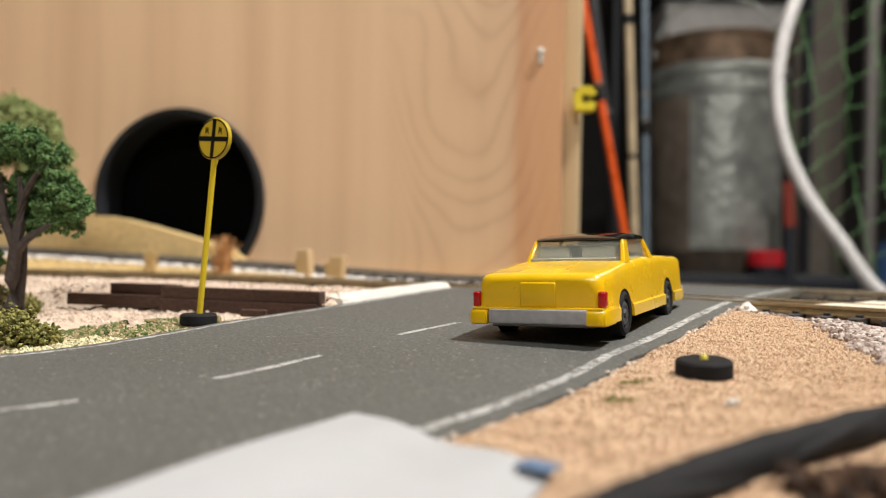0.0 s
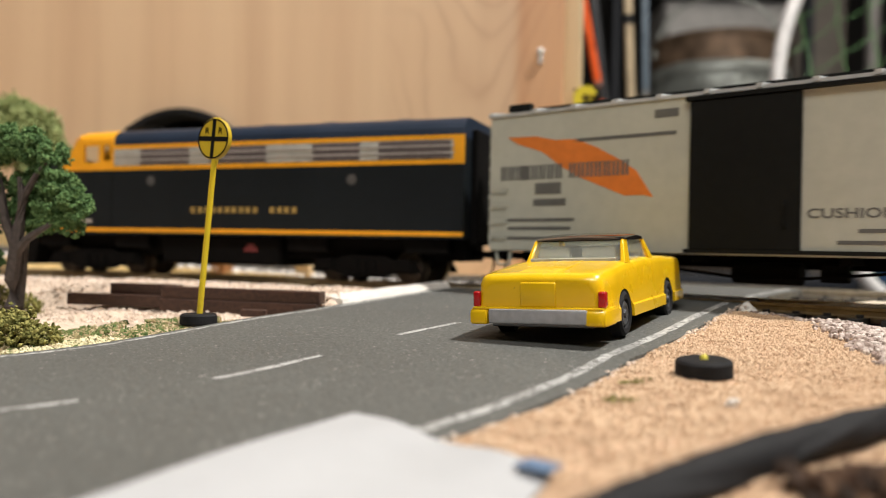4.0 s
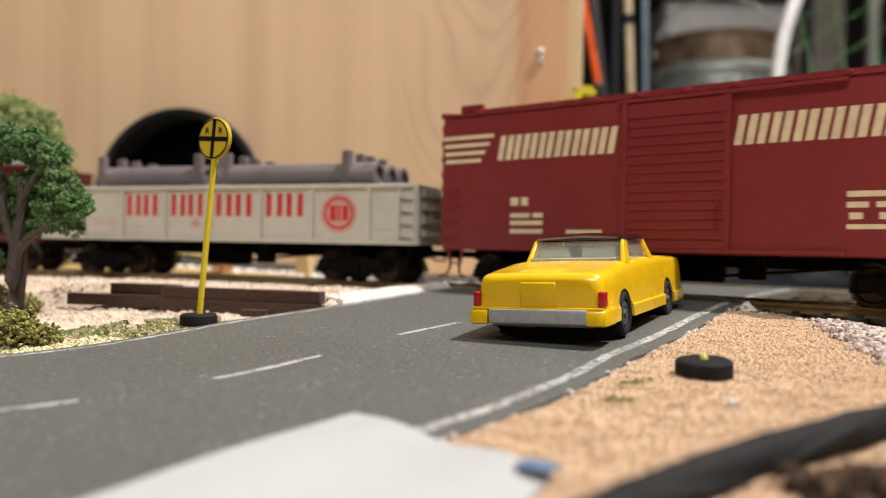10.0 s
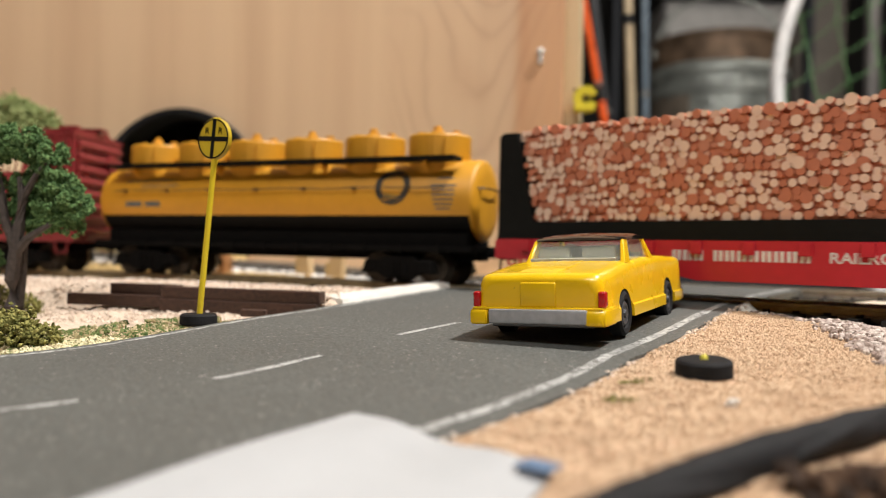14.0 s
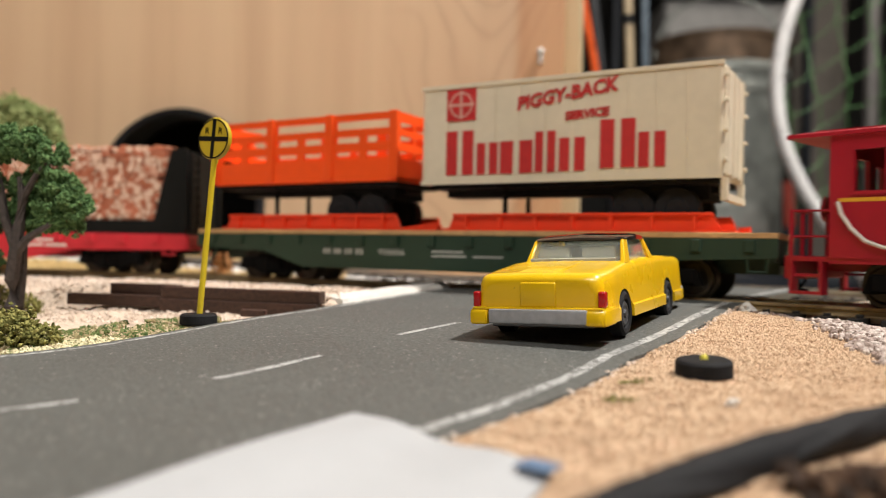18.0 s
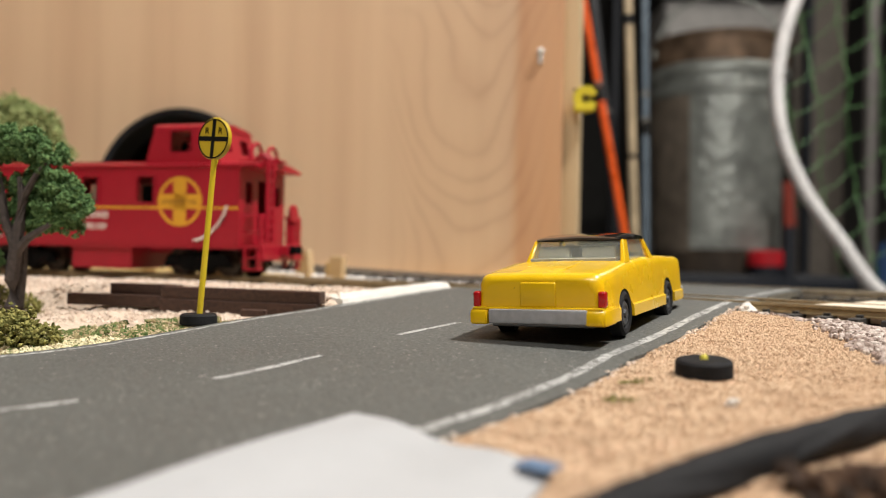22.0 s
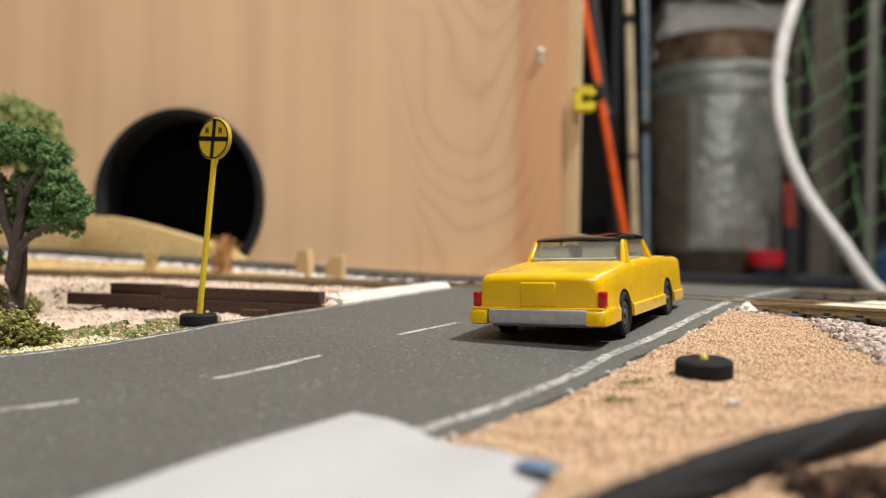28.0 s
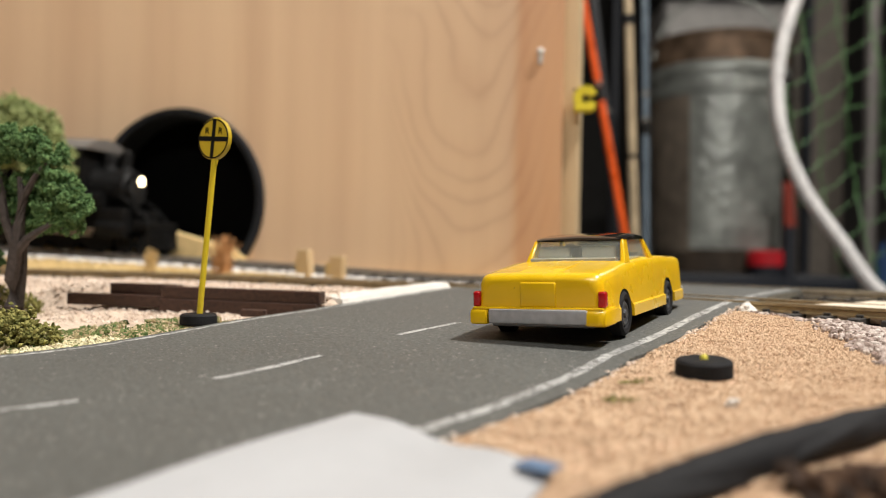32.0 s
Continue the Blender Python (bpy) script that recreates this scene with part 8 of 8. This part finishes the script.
# ---- yellow toy car ----
def build_car():
    c = thing("toy_car", mpose(21.7, 142.1, -3.9, -2.2, -1.6, 62.2), "glossy yellow toy sedan with black roof parked at the crossing", "toy car")
    chrome = mat("dull_silver", (0.42, 0.42, 0.43), 0.42, metal=0.35, grain=0.10, scale=900)
    red = mat("tail_red", (0.36, 0.006, 0.009), 0.25, coat=0.4)
    roof = mat("gloss_black", (0.008, 0.007, 0.007), 0.12, coat=0.8, grain=0.05)
    pane = glass("car_glass", (0.74, 0.76, 0.70), 0.04, 0.93)
    lining = mat("seat_plastic", (0.30, 0.285, 0.24), 0.6)
    tail, nose, arch = -12.1, 49.0, 4.35

    def deck(x):
        pts = ((-12.1, 11.0), (-3, 11.9), (4, 12.6), (18, 13.0), (32, 13.0), (49.0, 12.3))
        for (x0, z0), (x1, z1) in zip(pts, pts[1:]):
            if x <= x1:
                return z0 + (z1 - z0) * (x - x0) / (x1 - x0)
        return pts[-1][1]

    def sill(x):
        for cx in (0.0, 34.0):
            u = abs(x - cx) / arch
            if u < 1:
                return 3.3 + (4.6 if cx == 0 else 4.9) * (1 - u ** 2.4) ** 0.5
        return 2.9

    def flank(z):
        """Half the body's width at a height: a proud sill below the crease, a side leaning in above it."""
        if z < 5.2:
            return 11.92 - 0.46 * smooth(4.85, 5.05, z)
        return 11.46 - 0.36 * (z - 5.2) / 5.0

    # body shell: a row of rounded sections from tail to nose
    xs = [tail + 1.8 * (1 - math.cos(k * math.pi / 16)) for k in range(9)]
    xs += [-9.6, -7.5, -6.0]
    for cx in (0.0, 34.0):
        xs += [cx - arch - 0.02] + [cx - (arch - 0.02) * math.cos(k * math.pi / 20) for k in range(21)] + [cx + arch + 0.02]
        xs += [8, 12, 16, 20, 24, 27] if cx == 0 else []
    xs += [40.5, 42.0, 44.5] + [nose - 1.8 * (1 - math.sin(k * math.pi / 16)) for k in range(9)]
    rows = []
    for x in xs:
        end = max(0.0, 1.8 - (x - tail), 1.8 - (nose - x)) / 1.8
        inset = 1.8 * (1 - math.sqrt(max(0.0, 1 - end * end)))
        top, low = deck(x) - inset * 0.75, sill(x)
        shoulder = deck(x) - 1.5 - inset
        pinch = 0.35 * smooth(4, 12, -x)
        half = []
        for k, level in enumerate((2.9, 3.7, 4.5, 4.85, 5.05, 6.2, 7.6, 8.6)):
            z = min(max(low + 0.03 * k, level), shoulder - 0.05 * (8 - k))
            half.append((flank(z) - inset - pinch * smooth(4, 9, z), z))
        half += [(flank(shoulder) - inset - pinch, shoulder), (10.75 - inset - pinch, shoulder + (top - shoulder) * 0.55), (10.1 - inset - pinch, top - 0.2),
                 (8.6 - inset, top - 0.05), (5.0, top + 0.05), (1.8, top + 0.1)]
        rows.append([(x, y, z) for y, z in half] + [(x, -y, z) for y, z in half[::-1]])
    bm = bmesh.new()
    loft(bm, rows)
    part("body", bm, YELLOW, c, smooth=True)
    # raised square on the boot's back, its lid line and the low centre ridge
    bm = bmesh.new()
    box(bm, -12.45, -11.0, -3.3, 3.0, 5.5, 9.7, 0.32, 3)
    part("boot_panel", bm, YELLOW, c, "raised square panel on the boot", smooth=True)
    bm = bmesh.new()
    prism(bm, [(-11.4, 9.7), (-9.6, 11.2), (-3, 11.95), (1.0, 12.3), (1.0, 12.45), (-3, 12.12), (-9.4, 11.45), (-10.9, 10.7)], -3.3, 3.9, "y")
    bmesh.ops.bevel(bm, geom=list(bm.edges), offset=0.07, segments=2, affect="EDGES")
    part("boot_lid", bm, YELLOW, c, smooth=True)
    bm = bmesh.new()
    box(bm, -13.6, -11.8, -8.9, 8.3, 2.9, 5.3, 0.3, 2)
    part("rear_bumper", bm, chrome, c, "dull silver rear bumper", smooth=True)
    bm = bmesh.new()
    box(bm, -13.2, -11.4, -11.4, 11.4, 5.15, 5.6, 0.2, 2)
    part("bumper_ledge", bm, YELLOW, c, smooth=True)
    for sg in (-1, 1):
        bm = bmesh.new()
        rings = []
        for y, grow in ((8.6, 0.0), (10.6, 0.0), (11.6, -0.25), (12.1, -1.0)):
            rings.append([(-13.75 - grow, sg * y, 2.7), (-13.75 - grow, sg * y, 4.4), (-13.2 - grow, sg * y, 5.3), (-6.4, sg * y, 5.5),
                          (-5.3, sg * y, 4.4), (-5.6, sg * y, 3.3), (-8.0, sg * y, 2.7)])
        loft(bm, rings)
        bmesh.ops.recalc_face_normals(bm, faces=list(bm.faces))
        es = [e for e in bm.edges if e.is_manifold and e.calc_face_angle() > 0.5]
        bmesh.ops.bevel(bm, geom=es, offset=0.22, segments=2, affect="EDGES")
        part("bumper_corner", bm, YELLOW, c, smooth=True)
        bm = bmesh.new()
        box(bm, -12.5, -10.8, *sorted((sg * 10.3, sg * 11.65)), 5.5, 8.2, 0.4, 3)
        part("tail_light", bm, red, c, "red plastic tail light", smooth=True)
    bm = bmesh.new()
    box(bm, 48.4, 49.7, -11.4, 11.4, 3.4, 5.6, 0.4, 2)
    part("front_bumper", bm, chrome, c)
    # cabin: roof, pillars, panes
    rt, rb = 8.5, 9.4
    cabin = mpose(0.6, -1.0, 0)

    def quad(bm, a, b):
        lo = [bm.verts.new(p) for p in a]
        hi = [bm.verts.new(p) for p in b]
        n = len(a)
        for k in range(n):
            bm.faces.new((lo[k], lo[(k + 1) % n], hi[(k + 1) % n], hi[k]))
        bm.faces.new(lo[::-1])
        bm.faces.new(hi)
        bmesh.ops.recalc_face_normals(bm, faces=list(bm.faces))

    bm = bmesh.new()
    rows = []
    for x, hw, z in ((6.2, 8.2, 16.55), (6.5, 8.5, 16.75), (7.8, 8.75, 17.0), (14, 8.9, 17.5), (19.4, 8.7, 17.2), (20.9, 8.5, 16.85), (21.2, 8.2, 16.6)):
        rows.append([(x, -hw, 16.4), (x, -hw + 0.05, z - 0.3), (x, -hw + 0.5, z - 0.08), (x, -hw + 1.6, z + 0.05), (x, 0, z + 0.35), (x, hw - 1.6, z + 0.05),
                     (x, hw - 0.5, z - 0.08), (x, hw - 0.05, z - 0.3), (x, hw, 16.4)])
    loft(bm, rows)
    part("roof", bm, roof, c, "glossy black roof", smooth=True, at=cabin)

    def pillar(x0, x1, y_b, xt0, xt1, y_t, thick):
        for sg in (-1, 1):
            bm = bmesh.new()
            a = [(x0, sg * y_b, 12.1), (x1, sg * y_b, 12.1), (x1, sg * (y_b - thick), 12.1), (x0, sg * (y_b - thick), 12.1)]
            b = [(xt0, sg * y_t, 16.6), (xt1, sg * y_t, 16.6), (xt1, sg * (y_t - thick * 0.7), 16.6), (xt0, sg * (y_t - thick * 0.7), 16.6)]
            quad(bm, a, b)
            bmesh.ops.bevel(bm, geom=list(bm.edges), offset=0.2, segments=3, affect="EDGES")
            part("pillar", bm, YELLOW, c, smooth=True, at=cabin)

    pillar(3.3, 7.0, rb + 0.1, 6.3, 8.7, rt, 0.95)
    pillar(21.6, 25.6, rb + 0.1, 19.2, 21.0, rt, 1.0)
    panes = []
    bm = bmesh.new()
    quad(bm, [(3.6, -rb + 0.7, 12.3), (3.6, rb - 0.7, 12.3), (3.9, rb - 0.7, 12.3), (3.9, -rb + 0.7, 12.3)], [(6.5, -rt + 0.6, 16.5), (6.5, rt - 0.6, 16.5), (6.8, rt - 0.6, 16.5), (6.8, -rt + 0.6, 16.5)])
    panes.append(part("rear_window", bm, pane, c, "clear plastic rear window", at=cabin))
    bm = bmesh.new()
    quad(bm, [(24.8, -rb + 0.7, 12.3), (24.8, rb - 0.7, 12.3), (25.1, rb - 0.7, 12.3), (25.1, -rb + 0.7, 12.3)], [(20.6, -rt + 0.6, 16.5), (20.6, rt - 0.6, 16.5), (20.9, rt - 0.6, 16.5), (20.9, -rt + 0.6, 16.5)])
    panes.append(part("windscreen", bm, pane, c, at=cabin))
    for sg in (-1, 1):
        bm = bmesh.new()
        y0, y1 = sg * (rb - 0.3), sg * (rt - 0.25)
        quad(bm, [(6.6, y0, 12.3), (22.2, y0, 12.3), (22.2, y0 - sg * 0.25, 12.3), (6.6, y0 - sg * 0.25, 12.3)], [(8.5, y1, 16.5), (19.6, y1, 16.5), (19.6, y1 - sg * 0.25, 16.5), (8.5, y1 - sg * 0.25, 16.5)])
        panes.append(part("side_window", bm, pane, c, at=cabin))
    for p in panes:
        p.visible_shadow = False
    bm = bmesh.new()
    box(bm, 4.6, 23.4, -8.6, 8.2, 12.45, 13.15, 0.1)
    part("cabin_floor", bm, lining, c, "pale plastic cabin lining")
    for y in (-4.3, 4.3):
        for x in (8.2, 15.0):
            bm = bmesh.new()
            box(bm, x, x + 1.5, y - 3.2, y + 3.2, 12.8, 15.3, 0.5, 3)
            part("seat", bm, lining, c, smooth=True)
    bm = bmesh.new()
    box(bm, 20.0, 22.2, -8.6, 8.6, 12.8, 13.9, 0.3, 2)
    part("dashboard", bm, lining, c)
    bm = bmesh.new()
    ring = [(18.9 - 0.5 * math.sin(k * math.tau / 16), 4.3 + 1.5 * math.cos(k * math.tau / 16), 14.2 + 1.4 * math.sin(k * math.tau / 16)) for k in range(17)]
    pipe(bm, ring, 0.16, 6)
    part("steering_wheel", bm, lining, c)
    # wheels
    hub = mat("hub_metal", (0.075, 0.078, 0.085), 0.35, metal=0.5)
    # near-black lining added under each arch, its shade put into the colour
    well = mat("well_shade", (0.008, 0.008, 0.008), 0.8, spec=0.1)
    for cx in (0.0, 34.0):
        for sg in (-1, 1):
            bm = bmesh.new()
            us = [cx - (arch - 0.05) * math.cos(k * math.pi / 20) for k in range(21)]
            for x0, x1 in zip(us, us[1:]):
                prism(bm, [(x0, sill(x0) - 0.05), (x1, sill(x1) - 0.05), (x1, sill(x1) - 0.35), (x0, sill(x0) - 0.35)], *sorted((sg * 8.4, sg * 11.3)), "y")
            prism(bm, [(x, sill(x) - 0.05) for x in us], *sorted((sg * 8.2, sg * 8.4)), "y")
            part("wheel_well", bm, well, c, "near-black lining for the shade in the wheel arch")
    for x in (0.0, 34.0):
        for sg in (-1, 1):
            bm = bmesh.new()
            y = sg * 10.35
            lathe(bm, [(2.0, y - sg * 1.2), (3.4, y - sg * 1.3), (3.85, y - sg * 0.9), (3.85, y + sg * 0.9), (3.4, y + sg * 1.3), (2.6, y + sg * 1.15), (2.4, y + sg * 0.7)], 30, axis="y", centre=(x, 3.65))
            tyre = part("wheel", bm, RUBBER, c, "black plastic wheel with bright hub", smooth=True)
            bm = bmesh.new()
            ye = y + sg * 0.95
            lathe(bm, [(0.2, ye + sg * 0.35), (0.7, ye + sg * 0.3), (0.8, ye - sg * 0.05), (1.2, ye - sg * 0.1), (1.6, ye + sg * 0.15), (1.9, ye + sg * 0.12), (2.35, ye - sg * 0.3), (0.2, ye - sg * 0.4)], 22, axis="y", centre=(x, 3.65))
            part("hub", bm, hub, tyre)
        bm = bmesh.new()
        cyl(bm, (x, -10, 3.7), (x, 10, 3.7), 0.5, seg=8)
        part("axle", bm, chrome, c)
    bm = bmesh.new()
    box(bm, -10.5, 43.5, -9.0, 9.0, 2.1, 3.2, 0.2)
    part("base_plate", bm, mat("base_metal", (0.25, 0.25, 0.26), 0.4, metal=0.6), c)


build_car()


# ---- close foreground: paper and cable ----
def build_paper():
    far, right, near, left = Vector((-9.0, 83.6)), Vector((9.6, 66.0)), Vector((-16.0, 8.0)), Vector((-62, 15))
    bm = bmesh.new()
    n = 26
    vs = {}
    for side in (0, 1):
        for i in range(n + 1):
            for j in range(n + 1):
                u, v = i / n, j / n
                p = (far * (1 - u) + right * u) * (1 - v) + (left * (1 - u) + near * u) * v
                z = road_z(p.x, p.y) + 0.55 + 0.9 * math.exp(-((u - 0.02) ** 2 + v ** 2) * 9) + noise.noise(Vector((p.x * 0.05, p.y * 0.05, 4))) * 0.5
                z += 0.5 * (1 - smooth(0, 0.25, v)) * math.sin(u * 6.0) ** 2
                vs[side, i, j] = bm.verts.new((p.x, p.y, z - 0.22 * side))
    for i in range(n):
        for j in range(n):
            for side in (0, 1):
                bm.faces.new([vs[side, a, b] for a, b in ((i, j), (i + 1, j), (i + 1, j + 1), (i, j + 1))])
    for i in range(n):
        for a, b in (((i, 0), (i + 1, 0)), ((i, n), (i + 1, n)), ((0, i), (0, i + 1)), ((n, i), (n, i + 1))):
            bm.faces.new((vs[0, *a], vs[0, *b], vs[1, *b], vs[1, *a]))
    t = thing("paper_sheet", mpose(0, 0, 0), "white paper sheet lying over the near end of the road", "paper")
    part("sheet", bm, mat("white_paper", (0.375, 0.38, 0.39), 0.8, grain=0.02, scale=300, stain=0.04, stain_scale=60), t, smooth=True)
    bm = bmesh.new()
    box(bm, -1.6, 1.6, -1.3, 1.3, 0, 0.35, 0.1)
    part("blue_tab", bm, mat("blue_mark", (0.10, 0.16, 0.26), 0.6), t, "small blue-grey tab on the paper's corner", at=mpose(8.2, 65.2, road_z(8, 66) + 1.3, 0, 0, -40))


build_paper()
pts = spline([(4.3, 47.5), (8.3, 51.9), (12.5, 55.7), (17.2, 59.8), (23.2, 64.7), (31.1, 70.2), (37.6, 74.2), (43.8, 77.9), (59.8, 86.4), (85.8, 96.9), (128.8, 107.9)], 1.5)
t = thing("black_cable", mpose(0, 0, 0), "thick black cable lying across the sand", "cable")
for name, swing, r0, lab in (("sheath", 0.0, 1.75, ""), ("wire", 1.35, 0.85, "thin black wire wound round the cable"), ("wire", -1.35, 0.7, "thin black wire wound round the cable")):
    bm = bmesh.new()
    line, radii = [], []
    for k, p in enumerate(pts):
        d = (pts[min(k + 1, len(pts) - 1)] - pts[max(k - 1, 0)]).normalized()
        a = k * 0.16 + (0 if swing > 0 else 1.2)
        side = swing * math.sin(a)
        line.append((p.x + d.y * side, p.y - d.x * side, road_z(p.x, p.y) + 1.35 + abs(swing) * math.cos(a) * 0.8))
        radii.append(r0 * (1 + 0.13 * noise.noise(Vector((k * 0.35, swing, 7)))))
    pipe(bm, line, r0, 14, radii=radii)
    part(name, bm, RUBBER, t, lab, smooth=True)
# dark brown crumbs heaped on the cable's near side
r = random.Random(77)
spots = []
for k in range(170):
    x, y = 33.2 + r.gauss(0, 2.4), 61.0 + r.gauss(0, 1.6)
    spots.append((x, y, road_z(x, y) + 0.6 + r.random() * 1.0))
crumbs("bark_chips", spots, [r.uniform(0.5, 1.5) for _ in spots], grain_material("dark_brown_crumb", [(0.020, 0.012, 0.008), (0.055, 0.03, 0.018), (0.12, 0.07, 0.04)]), None, "dark brown clumps on the sand beside the cable", "bark", seed=61)

# ---- motion: the train runs west round the main line ----
RUN = [(0, 921.5), (1, 843.0), (2, 764.0), (3, 683.4), (4.5, 561.2), (6, 443.2), (7, 366.8), (8, 292.0), (9, 218.3), (10, 144.8), (11, 72.2), (12, 0.3),
       (13, -71.3), (14, -143.9), (15.5, -255.3), (17, -367.5), (18, -441.5), (19, -516.1), (20, -589.3), (21, -660.5), (22, -730.2), (23, -799.5), (32, -1423.0)]


def run_at(t):
    for (t0, a), (t1, b) in zip(RUN, RUN[1:]):
        if t <= t1:
            return a + (b - a) * (t - t0) / (t1 - t0)
    return RUN[-1][1]


def motions():
    for car, off, bogie in CARS:
        rows = []
        for k in range(65):
            t = k * 0.5
            s = run_at(t) + off
            x, y, z, h = on_track(s, RADIUS * (math.cos(bogie / RADIUS) - 1))
            rows.append((t, mpose(x, y, 0, 0, 0, h)))
        walk(car, rows)
    # the second locomotive comes from the west on the far line
    rows = []
    for k in range(65):
        t = k * 0.5
        s = -171.5 - 61.0 * (32.0 - t)
        flat = max(s, -330.0)
        x, y, z, h = on_track(s, 80.0)
        tilt = math.degrees(math.atan(0.042)) if -330 < s < -40 else 0.0
        rows.append((t, mpose(x, y, second_z(flat), 0, tilt, h)))
    walk(STEAM, rows)
    # axles roll while their car is on the seen stretch
    for wheel, x, along in WHEELS:
        rows, t, turn = [], 0.0, 0.0
        at = lambda a: mpose(x, 0, 4.85, 0, a, 0)
        rows.append((0.0, at(0)))
        while t < 31.85:
            s0, s1 = run_at(t) + along, run_at(t + 1 / 15) + along
            t += 1 / 15
            if -330 < s1 < 220:
                if not -330 < s0 < 220:
                    rows.append((t - 1 / 15, at(turn)))
                turn -= math.degrees((s0 - s1) / 4.85)
                rows.append((t, at(turn)))
        rows.append((32.0, at(turn)))
        clean = [r for i, r in enumerate(rows) if i == 0 or r[0] > rows[i - 1][0] + 0.01]
        walk(wheel, clean)


motions()
